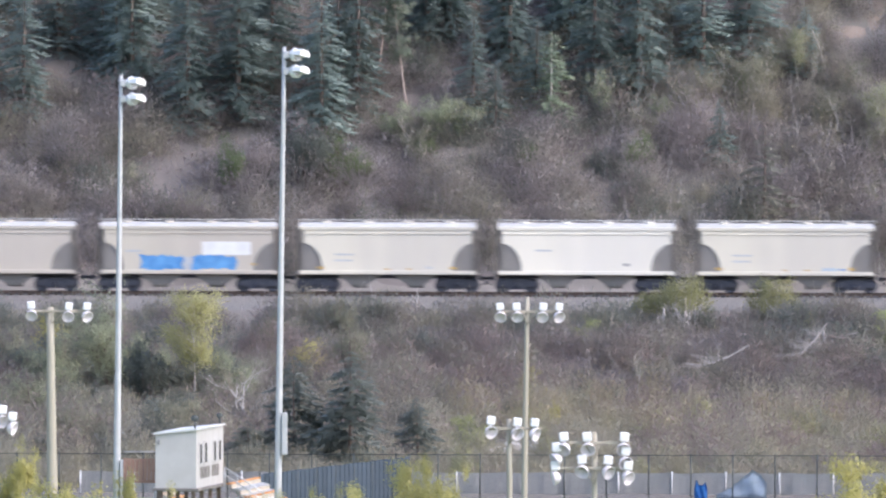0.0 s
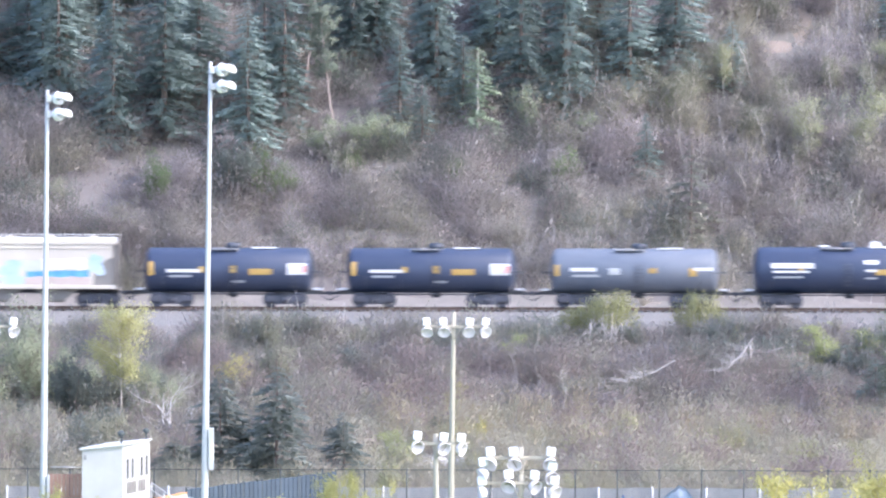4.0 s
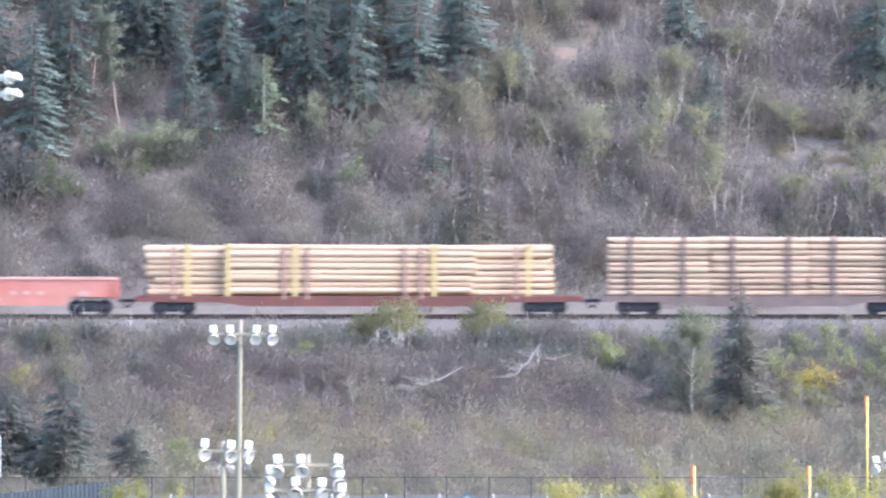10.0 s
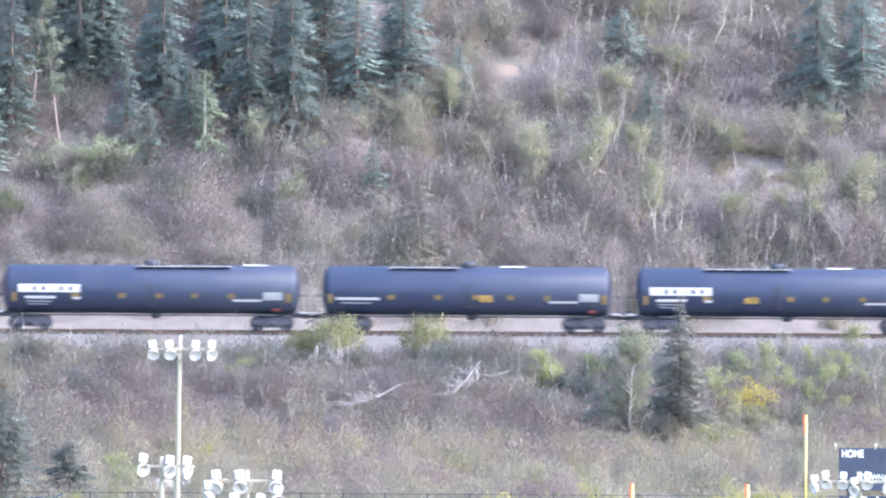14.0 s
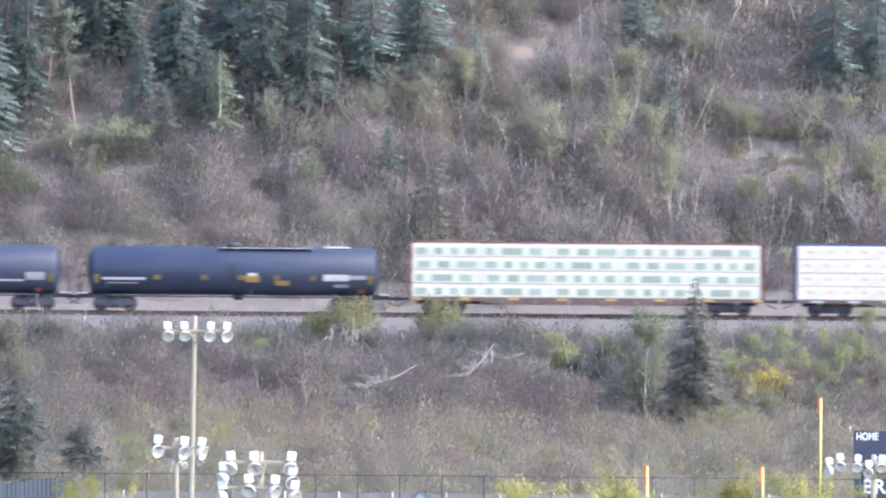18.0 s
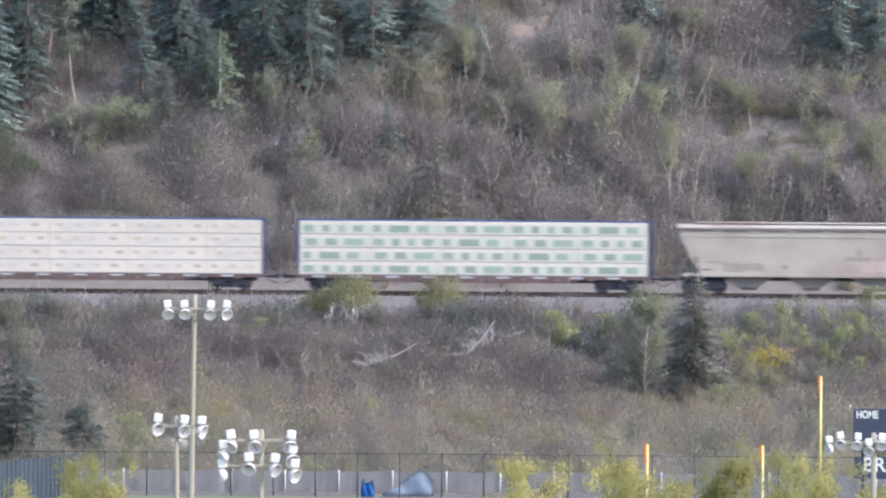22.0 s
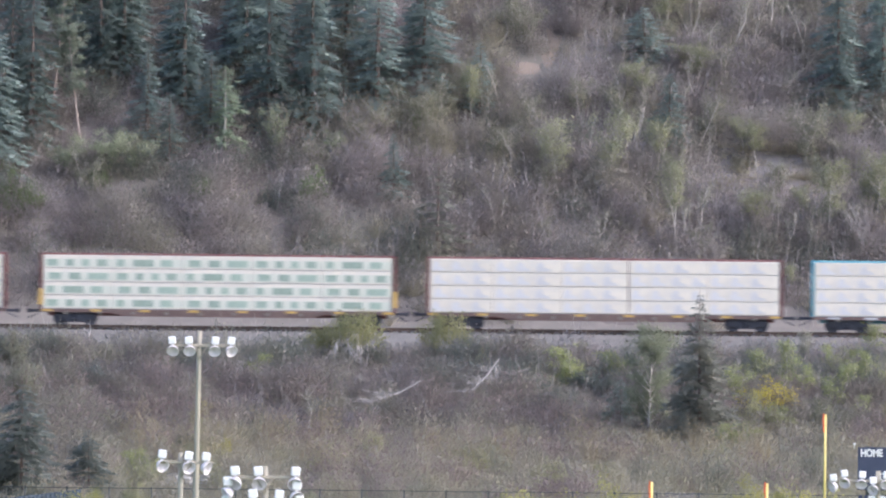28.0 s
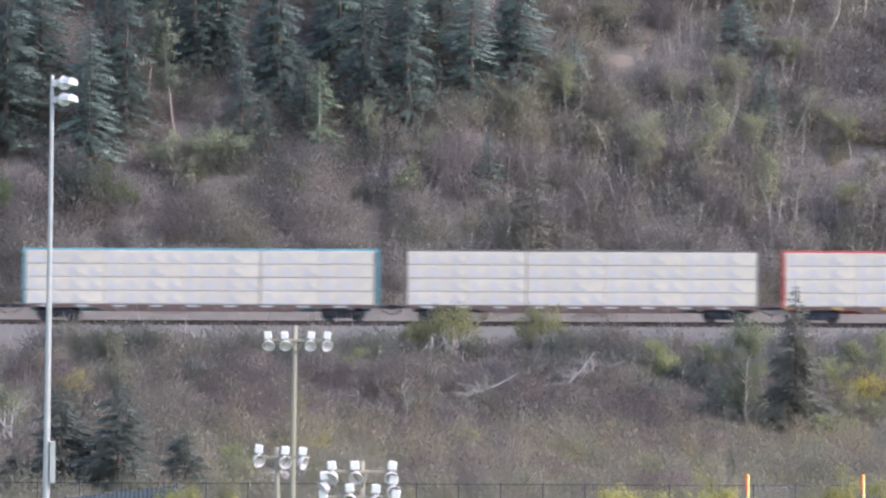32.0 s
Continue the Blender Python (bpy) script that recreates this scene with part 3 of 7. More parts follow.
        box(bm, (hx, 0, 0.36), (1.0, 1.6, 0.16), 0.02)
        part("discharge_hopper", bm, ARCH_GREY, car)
    bm = bmesh.new()
    box(bm, (0, 0, 1.02), (11.2, 0.5, 0.34), 0.02)
    part("centre_sill", bm, BOGIE, car)
    for name, x0, x1, z0, z1, m in marks:
        flat_patch(car, name, x0, x1, z0, z1, -1.552, m)
    couplers(car, 5.85)
    for bx in (-4.35, 4.35):
        bogie(car, bx)
    return car


def large_hopper(x, label, paint):
    """A long three-bay covered hopper wagon."""
    car = thing("grain_hopper_wagon", (x, TRACK_Y, RAIL_TOP), label, "freight wagon", "wagons of the passing train")
    side = [(-8.35, 4.1), (8.35, 4.1), (8.25, 3.6), (7.6, 2.2), (7.1, 1.5), (6.9, 1.25), (-6.9, 1.25), (-7.1, 1.5), (-7.6, 2.2), (-8.25, 3.6)]
    for s, y in ((-1, -1.55), (1, 1.55)):
        bm = bmesh.new()
        prism(bm, side, y - 0.03, y + 0.03)
        part("side_sheet", bm, paint, car)
        bm = bmesh.new()
        box(bm, (0, y + s * 0.05, 4.08), (16.9, 0.12, 0.16), 0.015)
        part("top_chord", bm, DULL_STEEL, car)
        bm = bmesh.new()
        box(bm, (0, y + s * 0.05, 1.2), (16.2, 0.12, 0.22), 0.02)
        part("side_sill", bm, paint, car)
        bm = bmesh.new()
        box(bm, (0, y + s * 0.045, 3.62), (16.2, 0.05, 0.05), 0.01)
        part("side_rib", bm, paint, car)
    for s in (-1, 1):
        bm = bmesh.new()
        prism(bm, [(s * 8.3, 4.1), (s * 8.3, 3.4), (s * 5.9, 1.25), (s * 5.7, 1.25), (s * 8.0, 4.1)], -1.5, 1.5)
        part("slope_sheet", bm, SHADE_GREY, car)
    bm = bmesh.new()
    prism(bm, [(-1.64, 4.1), (-1.2, 4.32), (0, 4.40), (1.2, 4.32), (1.64, 4.1)], -8.45, 8.45, plane="yz")
    part("roof", bm, paint, car)
    bm = bmesh.new()
    box(bm, (0, 0, 4.50), (16.9, 0.6, 0.04))
    for i in range(12):
        box(bm, (-7.7 + i * 1.4, 0, 4.45), (0.06, 1.2, 0.06))
    part("roof_walk", bm, DULL_STEEL, car)
    bm = bmesh.new()
    box(bm, (0, -0.6, 4.46), (14.5, 0.5, 0.10), 0.02)
    part("trough_hatch", bm, paint, car)
    for s in (-1, 1):
        bm = bmesh.new()
        for y in (-1.45, 1.45):
            box(bm, (s * 8.42, y, 2.6), (0.09, 0.09, 2.9), 0.01)
            prism(bm, [(s * 8.40, 1.25), (s * 8.28, 1.25), (s * 7.5, 2.9), (s * 7.62, 2.9)], y - 0.04, y + 0.04)
        box(bm, (s * 8.1, 0, 1.14), (0.9, 3.0, 0.16), 0.02)
        part("end_frame", bm, DULL_STEEL, car)
        ladder(car, s * 8.2, -1.5, 1.0, 4.0, DULL_STEEL, 0.36)
    for hx in (-4.0, 0, 4.0):
        bm = bmesh.new()
        prism(bm, [(hx - 1.9, 1.25), (hx + 1.9, 1.25), (hx + 0.5, 0.40), (hx - 0.5, 0.40)], -1.15, 1.15)
        box(bm, (hx, 0, 0.34), (1.1, 1.6, 0.16), 0.02)
        part("discharge_hopper", bm, ARCH_GREY, car)
    bm = bmesh.new()
    box(bm, (0, 0, 1.0), (16.4, 0.5, 0.34), 0.02)
    part("centre_sill", bm, BOGIE, car)
    for x0, x1, z0, z1, m in ((-6.6, -5.2, 1.95, 2.05, DUST_BROWN), (-1.9, -1.5, 1.6, 1.85, DUST_BROWN), (2.75, 3.1, 2.4, 2.85, DUST_BROWN), (6.1, 6.6, 1.4, 1.55, DULL_STEEL), (-6.9, -6.3, 1.5, 1.6, DULL_STEEL)):
        flat_patch(car, "stencil", x0, x1, z0, z1, -1.582, m)
    for k in range(7):
        flat_patch(car, "roof_slot", -7.9 + k * 2.3, -6.3 + k * 2.3, 3.93, 4.0, -1.612, ARCH_GREY)
    for x0, x1, z0, z1, m in ((-5.6, -3.0, 1.45, 1.95, DUST_BROWN), (3.0, 6.2, 1.42, 2.1, PINK_WASH), (-7.0, -6.3, 1.5, 1.95, PINK_WASH), (2.0, 3.6, 2.1, 2.4, DUST_BROWN)):
        flat_patch(car, "faded_graffiti", x0, x1, z0, z1, -1.576, m)
    couplers(car, 8.5)
    for bx in (-6.7, 6.7):
        bogie(car, bx)
    return car


def tank_wagon(x, label, half, radius, axis, paint, marks, walk_span, dome_x, top_white=True, extras=()):
    """A tank wagon: dished barrel, top fittings, ends, markings wrapped on the barrel."""
    car = thing("tank_wagon", (x, TRACK_Y, RAIL_TOP), label, "tank wagon", "wagons of the passing train")
    bm = bmesh.new()
    dish = [(radius * math.cos(a), half - radius * 0.32 + radius * 0.32 * math.sin(a)) for a in np.linspace(0, math.pi / 2 * 0.98, 7)]
    profile = [(r, -h) for r, h in dish[::-1]] + dish
    lathe(bm, profile, 40, "x", (0, 0, axis))
    part("barrel", bm, paint, car, smooth=False)
    for bx in (-half * 0.36, half * 0.36, -half * 0.02):
        bm = bmesh.new()
        lathe(bm, [(radius + 0.004, bx - 0.035), (radius + 0.016, bx - 0.03), (radius + 0.016, bx + 0.03), (radius + 0.004, bx + 0.035)], 40, "x", (0, 0, axis))
        part("weld_band", bm, paint, car)

    def wrapped(name, x0, x1, z0, z1, m):
        """A marking that follows the barrel between two heights above its axis."""
        bm = bmesh.new()
        a0, a1 = (math.asin(max(-0.98, min(0.98, z / radius))) for z in (z0, z1))
        n, rows, r = 5, [], radius + 0.022
        for i in range(n + 1):
            a = a0 + (a1 - a0) * i / n
            rows.append([bm.verts.new((xx, -r * math.cos(a), axis + r * math.sin(a))) for xx in (x0, x1)])
        for p, q in zip(rows, rows[1:]):
            bm.faces.new((p[0], p[1], q[1], q[0]))
        bmesh.ops.solidify(bm, geom=list(bm.faces), thickness=0.01)
        return part(name, bm, m, car)

    for name, x0, x1, z0, z1, m in marks:
        wrapped(name, x0, x1, z0, z1, m)
    top = axis + radius
    # manway housing and top walkway with rails
    bm = bmesh.new()
    lathe(bm, [(0.45, top - 0.12), (0.47, top + 0.22), (0.40, top + 0.30), (0.1, top + 0.33)], 16, "z", (dome_x, 0, 0))
    part("manway", bm, CAR_BLACK, car)
    bm = bmesh.new()
    x0, x1 = walk_span
    for y in (-0.75, 0.75):
        box(bm, ((x0 + x1) / 2, y, top - 0.06), (x1 - x0, 0.42, 0.04), 0.008)
        for i in range(6):
            xx = x0 + (x1 - x0) * i / 5
            tube(bm, (xx, y, top - 0.36), (xx, y, top - 0.06), 0.03, n=5)
    part("walkway", bm, ROOF_GREY if top_white else CAR_BLACK, car)
    if top_white:
        bm = bmesh.new()
        box(bm, (x1 + (half - x1) * 0.35, -0.3, top + 0.0), (1.6, 0.4, 0.09), 0.02)
        part("vent_cover", bm, PATCH_WHITE, car)
    for ex, ew, eh, m in extras:
        bm = bmesh.new()
        box(bm, (ex, -0.1, top + eh / 2), (ew, 0.5, eh), 0.03)
        part("valve_box", bm, m, car)
    # stub sills, bolsters, end platforms and hand rails
    for s in (-1, 1):
        bm = bmesh.new()
        box(bm, (s * (half - 0.9), 0, 0.98), (2.9, 0.6, 0.34), 0.03)
        prism(bm, [(s * (half - 1.9) - 0.5, axis - radius * 0.98), (s * (half - 1.9) + 0.5, axis - radius * 0.98), (s * (half - 1.9) + 0.35, 0.95), (s * (half - 1.9) - 0.35, 0.95)], -1.3, 1.3)
        part("bolster", bm, CAR_BLACK, car)
        bm = bmesh.new()
        box(bm, (s * (half + 0.28), 0, 1.12), (0.6, 2.9, 0.07), 0.01)
        part("end_platform", bm, PATCH_GREY, car)
        for y in (-1.35, 1.35):
            bm = bmesh.new()
            for xx in (half + 0.5, half - 1.2):
                tube(bm, (s * xx, y, 1.15), (s * xx, y, 2.2), 0.025, n=5)
            tube(bm, (s * (half + 0.5), y, 2.2), (s * (half - 1.2), y, 2.2), 0.025, n=5)
            part("hand_rail", bm, CAR_BLACK, car)
        bm = bmesh.new()
        tube(bm, (s * (half + 0.5), -1.35, 2.2), (s * (half + 0.5), 1.35, 2.2), 0.025, n=5)
        part("end_rail", bm, CAR_BLACK, car)
        bogie(car, s * (half - 1.75))
    ladder(car, dome_x, -radius - 0.05, axis - radius * 0.7, axis + radius * 0.35, CAR_BLACK, 0.4, 6)
    bm = bmesh.new()
    tube(bm, (-half + 1.2, -0.35, axis - radius - 0.08), (half - 1.2, -0.35, axis - radius - 0.08), 0.05, n=6)
    lathe(bm, [(0.28, axis - radius - 0.28), (0.32, axis - radius + 0.1)], 12, "z", (0.3, 0, 0))
    part("bottom_outlet", bm, CAR_BLACK, car)
    couplers(car, half + 0.35)
    return car


def gondola(x, label):
    car = thing("gondola_wagon", (x, TRACK_Y, RAIL_TOP), label, "gondola wagon", "wagons of the passing train")
    h = 8.1
    outline = [(-h, 2.3), (h, 2.3), (h, 1.12), (h - 2.9, 1.12), (h - 3.3, 0.62), (-h + 3.3, 0.62), (-h + 2.9, 1.12), (-h, 1.12)]
    for y in (-1.5, 1.5):
        bm = bmesh.new()
        prism(bm, outline, y - 0.03, y + 0.03)
        part("side_wall", bm, GONDOLA_RED, car)
        bm = bmesh.new()
        box(bm, (0, y, 2.27), (2 * h + 0.1, 0.2, 0.12), 0.02)
        part("top_rail", bm, GONDOLA_RIM, car, "pale beige-pink top rail")
        s = -1 if y < 0 else 1
        for i in range(13):
            bm = bmesh.new()
            box(bm, (-h + 0.4 + i * (2 * h - 0.8) / 12, y + s * 0.05, 1.68), (0.09, 0.07, 1.1), 0.01)
            part("side_stake", bm, GONDOLA_RED, car)
    for s in (-1, 1):
        bm = bmesh.new()
        box(bm, (s * (h - 0.04), 0, 1.7), (0.08, 2.94, 1.2), 0.01)
        for z in (1.4, 1.8):
            box(bm, (s * (h + 0.02), 0, z), (0.06, 2.9, 0.10), 0.01)
        part("end_wall", bm, GONDOLA_RED, car)
        ladder(car, s * (h - 0.3), -1.6, 0.9, 2.2, GONDOLA_RED, 0.36, 4)
    bm = bmesh.new()
    box(bm, (0, 0, 1.1), (2 * h, 2.9, 0.10))
    part("floor", bm, DULL_STEEL, car)
    bm = bmesh.new()
    lathe(bm, [(0.05, -1.60), (0.52, -1.60), (0.52, -1.575), (0.05, -1.575)], 20, "y", (-0.6, 0, 1.6))
    for v in bm.verts:
        v.co.x, v.co.z = -0.6 + (v.co.x + 0.6) * 0.95 - (v.co.z - 1.6) * 0.45, 1.6 + (v.co.z - 1.6) * 0.75
    part("round_emblem", bm, mat("faded_emblem_paint", (0.64, 0.42, 0.37), (0.58, 0.33, 0.28), 2.0), car, "faded pale emblem")
    for i, (x0, w, z0, z1) in enumerate(((-0.2, 0.8, 0.92, 1.15), (1.3, 0.42, 1.28, 1.52), (2.15, 0.42, 1.28, 1.52), (3.0, 0.42, 1.28, 1.52), (5.6, 0.7, 1.2, 1.5))):
        flat_patch(car, "faded_marking", x0, x0 + w, z0, z1, -1.56, mat("faded_pink_marking", (0.66, 0.42, 0.38), (0.60, 0.36, 0.33), 3) if i == 0 else bpy.data.materials["faded_pink_marking"])
    couplers(car, h)
    for bx in (-6.3, 6.3):
        bogie(car, bx)
    return car


def log_flat(x, label, half, piles, log_radius, rows, across, wood, paint, stake_xs, straps):
    """A flat wagon with stacked peeled poles, held by stakes and straps."""
    car = thing("log_wagon", (x, TRACK_Y, RAIL_TOP), label, "flat wagon", "wagons of the passing train")
    deck = half
    bm = bmesh.new()
    box(bm, (0, 0, 1.12), (2 * deck, 2.9, 0.14), 0.02)
    part("deck", bm, paint, car)
    for y in (-1.42, 1.42):
        bm = bmesh.new()
        prism(bm, [(-deck, 1.06), (deck, 1.06), (deck, 0.84), (deck * 0.62, 0.80), (deck * 0.5, 0.56), (-deck * 0.5, 0.56), (-deck * 0.62, 0.80), (-deck, 0.84)], y - 0.05, y + 0.05)
        part("side_sill", bm, paint, car)
    rnd = random.Random(int(half * 100) + rows)
    pitch = 1.7 if wood is LOG_PALE else 1.86
    variants = []
    for k in range(4):
        bm = bmesh.new()
        n = 6
        prev = None
        for i in range(n + 1):
            f = i / n
            r = log_radius * (1.0 - 0.16 * f) * (1 + 0.05 * math.sin(5 * f + k))
            ring = [bm.verts.new((f - 0.5, r * math.cos(j * math.tau / 9), r * math.sin(j * math.tau / 9))) for j in range(9)]
            if prev:
                for j in range(9):
                    bm.faces.new((prev[j], prev[(j + 1) % 9], ring[(j + 1) % 9], ring[j])).smooth = True
            else:
                bm.faces.new(ring[::-1])
            prev = ring
        bm.faces.new(prev)
        me = bpy.data.meshes.new("log")
        bm.to_mesh(me)
        bm.free()
        me.materials.append(wood)
        variants.append(me)
    for x0, x1, r0, r1, c0, c1 in piles:
        for r in range(r0, r1):
            for c in range(c0, c1):
                ln = (x1 - x0) * (rnd.uniform(0.985, 1.02) if rnd.random() < 0.7 else rnd.uniform(0.95, 1.045))
                off = rnd.uniform(-0.12, 0.12)
                y = -1.36 + log_radius + (c + 0.16 * (r % 2)) * (2.72 - 2.4 * log_radius) / (across - 0.84) + rnd.uniform(-0.03, 0.03)
                z = 1.19 + log_radius + r * log_radius * pitch + rnd.uniform(-0.02, 0.02) + (0.12 if c1 == 1 else 0)
                ob = share("log", variants[rnd.randrange(4)], car, ((x0 + x1) / 2 + off, y, z))
                ob.scale = (ln * (1 if rnd.random() < 0.5 else -1), 1, 1)
                ob.rotation_euler = (rnd.uniform(0, 6), rnd.uniform(-0.007, 0.007), rnd.uniform(-0.003, 0.003))
    top = 1.19 + rows * log_radius * pitch + 0.06
    for sx in stake_xs:
        for y in (-1.44, 1.44):
            bm = bmesh.new()
            box(bm, (sx, y, (1.0 + top) / 2), (0.24, 0.10, top - 1.0), 0.02)
            part("stake", bm, PINK_STAKE if wood is LOG_PALE else STAKE, car)
    for sx in straps:
        bm = bmesh.new()
        box(bm, (sx, -1.43, (1.05 + top) / 2), (0.34, 0.02, top - 1.0))
        box(bm, (sx, 0, top + 0.06), (0.34, 2.88, 0.02))
        box(bm, (sx, 1.43, (1.05 + top) / 2), (0.34, 0.02, top - 1.0))
        part("strap", bm, STRAP_YELLOW if wood is LOG_PALE else STAKE, car)
    couplers(car, half)
    for bx in (-half + 2.4, half - 2.4):
        bogie(car, bx)
    return car


def bundle_mesh(name, length, height, style, seed):
    """A wrapped lumber bundle with its printing, x from 0 to length, front at y = 0."""
    rnd = random.Random(seed)
    bm = bmesh.new()
    box(bm, (length / 2, 0.62, height / 2), (length - 0.02, 1.24, height - 0.012), 0.016)
    # the sheet puckers a little along the face
    if style == "green":
        # a pale green band along the lower part, darker printed blocks on it
        box(bm, (length / 2, -0.002, height * 0.40), (length - 0.05, 0.012, height * 0.62), 0, None, 2)
        x = rnd.uniform(0.1, 0.4)
        while x < length - 0.35:
            w = min(rnd.choice((0.62, 0.66, 0.70, 0.70, 0.74, 0.46, 1.25)), length - 0.06 - x)
            box(bm, (x + w / 2, -0.008, height * 0.43), (w, 0.012, 0.42), 0, None, 1)
            x += w + rnd.uniform(0.44, 0.56)
    elif style == "tan":
        x = rnd.uniform(0.3, 0.6)
        while x < length - 0.5:
            w = rnd.choice((0.46, 0.50, 0.54))
            lens = [(x + w / 2 * (1 + math.cos(k * math.tau / 10)), -0.012, height * 0.55 + 0.13 * math.sin(k * math.tau / 10)) for k in range(10)]
            bm.faces.new([bm.verts.new(q) for q in lens]).material_index = 1
            x += w + rnd.uniform(0.60, 0.74)
    elif style == "chevron":
        x = rnd.uniform(0.12, 0.3)
        while x < length - 0.9:
            k = rnd.uniform(0.9, 1.1)
            outline = ((0, 0.10), (0.92 * k, 0.10), (0.86 * k, 0.24), (0.52 * k, 0.42), (0.44, 0.74), (0.22, 0.84), (0.06, 0.52))
            bm.faces.new([bm.verts.new((x + px, -0.012, height * pz)) for px, pz in outline]).material_index = 1
            x += 1.24
    elif style == "lined":
        x = rnd.uniform(0.25, 0.6)
        while x < length - 0.75:
            w = rnd.uniform(0.42, 0.62)
            for z in (0.30, 0.68):
                box(bm, (x + w / 2 + rnd.uniform(-0.05, 0.05), -0.004, height * z), (w, 0.012, 0.05), 0, None, 1)
            x += w + rnd.uniform(0.45, 0.75)
        box(bm, (length / 2, -0.004, height * 0.07), (length - 0.05, 0.012, 0.045), 0, None, 1)
    me = bpy.data.meshes.new(name)
    bm.to_mesh(me)
    bm.free()
    me.materials.append(WRAP)
    me.materials.append({"green": WRAP_PRINT_GREEN, "tan": WRAP_PRINT_TAN, "chevron": WRAP_PRINT_GREY, "lined": WRAP_LINE}[style])
    if style == "green":
        me.materials.append(WRAP_TINT)
    return me


def centre_beam(x, label, paint, style, bays, sills="yellow", rail=None, divider=None):
    """A centre-beam flat wagon loaded with wrapped lumber in four tiers on both sides."""
    car = thing("centre_beam_wagon", (x, TRACK_Y, RAIL_TOP), label, "flat wagon", "wagons of the passing train")
    half = 11.1
    bm = bmesh.new()
    box(bm, (0, 0, 0.98), (2 * half, 2.85, 0.12), 0.02)
    box(bm, (0, 0, 0.76), (2 * half - 1, 0.6, 0.34), 0.02)
    part("deck", bm, paint, car)
    for y in (-1.4, 1.4):
        bm = bmesh.new()
        prism(bm, [(-half, 1.04), (half, 1.04), (half, 0.84), (6.8, 0.82), (5.6, 0.60), (-5.6, 0.60), (-6.8, 0.82), (-half, 0.84)], y - 0.05, y + 0.05)
        part("side_sill", bm, [SILL_SHADE], car)
    for s in (-1, 1):
        bm = bmesh.new()
        box(bm, (s * (half - 0.06), 0, 2.72), (0.10, 2.9, 3.4), 0.015)
        part("bulkhead", bm, paint, car)
        for y in (-1.40, 1.40):
            bm = bmesh.new()
            box(bm, (s * (half - 0.02), y, 2.72), (0.08, 0.12, 3.5), 0.02)
            part("corner_post", bm, paint, car)
        for z in (1.9, 2.7, 3.5):
            bm = bmesh.new()
            box(bm, (s * (half + 0.02), 0, z), (0.10, 2.7, 0.12), 0.015)
            part("end_rib", bm, paint, car)
    bm = bmesh.new()
    box(bm, (0, 0, 4.42), (2 * half - 0.1, 0.55, 0.16), 0.02)
    for i in range(15):
        xx = -half + 0.8 + i * (2 * half - 1.6) / 14
        box(bm, (xx, 0, 2.7), (0.14, 0.16, 3.4))
    part("centre_beam", bm, rail or paint, car)
    bm = bmesh.new()
    box(bm, (0, -1.30, 4.46), (2 * half, 0.10, 0.09), 0.015)
    part("top_rail", bm, rail or paint, car)
    # bundles
    tier = 0.84
    rnd = random.Random(bays[0] * 7 + len(bays))
    meshes = {}
    for t in range(4):
        z = 1.07 + t * tier
        px = -half + 0.16
        for k, n in enumerate(bays):
            length = n
            key = (round(length, 2), (t + k) % 3)
            if key not in meshes:
                meshes[key] = bundle_mesh("lumber_pack", length, tier - 0.03, style, hash_seed(key))
            share("lumber_pack", meshes[key], car, (px, -1.38 + rnd.uniform(-0.012, 0.012), z))
            back = share("lumber_pack", meshes[key], car, (px + length, 1.38, z))
            back.rotation_euler = (0, 0, math.pi)
            px += length
            if divider is not None and k == divider[0]:
                px += divider[1]
        # dark strip along the foot of each tier draws its shadow line
        bm = bmesh.new()
        box(bm, (0, -1.34, z - 0.016), (2 * half - 0.3, 0.03, 0.028))
        part("dunnage_batten", bm, WRAP_LINE, car)
    # reflector tape and sill lettering panels
    if sills == "yellow":
        for i in range(8):
            flat_patch(car, "reflector", -half + 0.1 + i * 3.05, -half + 0.75 + i * 3.05, 0.88, 1.02, -1.455, PATCH_YELLOW)
    if sills == "pale":
        for i in range(9):
            flat_patch(car, "sill_stencil", -half + 1.0 + i * 2.3, -half + 1.8 + i * 2.3, 0.88, 1.0, -1.455, PATCH_GREY)
    bm = bmesh.new()
    box(bm, (0, 0, 0), (0.20, 0.14, 0.18), 0.02)
    winch = part("winch", bm, DULL_STEEL, car)
    winch.location = (-half + 1.6, -1.50, 0.80)
    for i in range(1, 10):
        share("winch", winch.data, car, (-half + 1.6 + i * 2.1, -1.50, 0.80))
    couplers(car, half)
    for bx in (-8.9, 8.9):
        bogie(car, bx)
    return car


def hash_seed(key):
    return int(key[0] * 100) * 3 + key[1]


# ---- the wagons in order; places along the train in metres ----
SPEED = 13.816
TRAIN = []


def add(car, s):
    TRAIN.append((car, s))
    return car


W, G, Y, R, D = PATCH_WHITE, PATCH_GREY, PATCH_YELLOW, PATCH_RED, DULL_TAPE
tags = [("orange_tag", -4.35, -3.95, 1.46, 1.62, Y), ("orange_tag", 3.9, 4.3, 1.46, 1.62, Y)]
faint = [("stencil", -3.3, -2.1, 2.32, 2.42, G), ("stencil", -3.3, -2.2, 1.95, 2.05, G), ("stencil", 2.4, 2.8, 1.5, 1.62, G), ("tag", -0.2, 0.15, 1.42, 1.5, Y), ("tag", 1.2, 1.5, 1.42, 1.5, Y)]
add(small_hopper(-56, "dusty pale covered hopper wagon with curved side cut-outs", HOPPER_CREAM), -33.8)
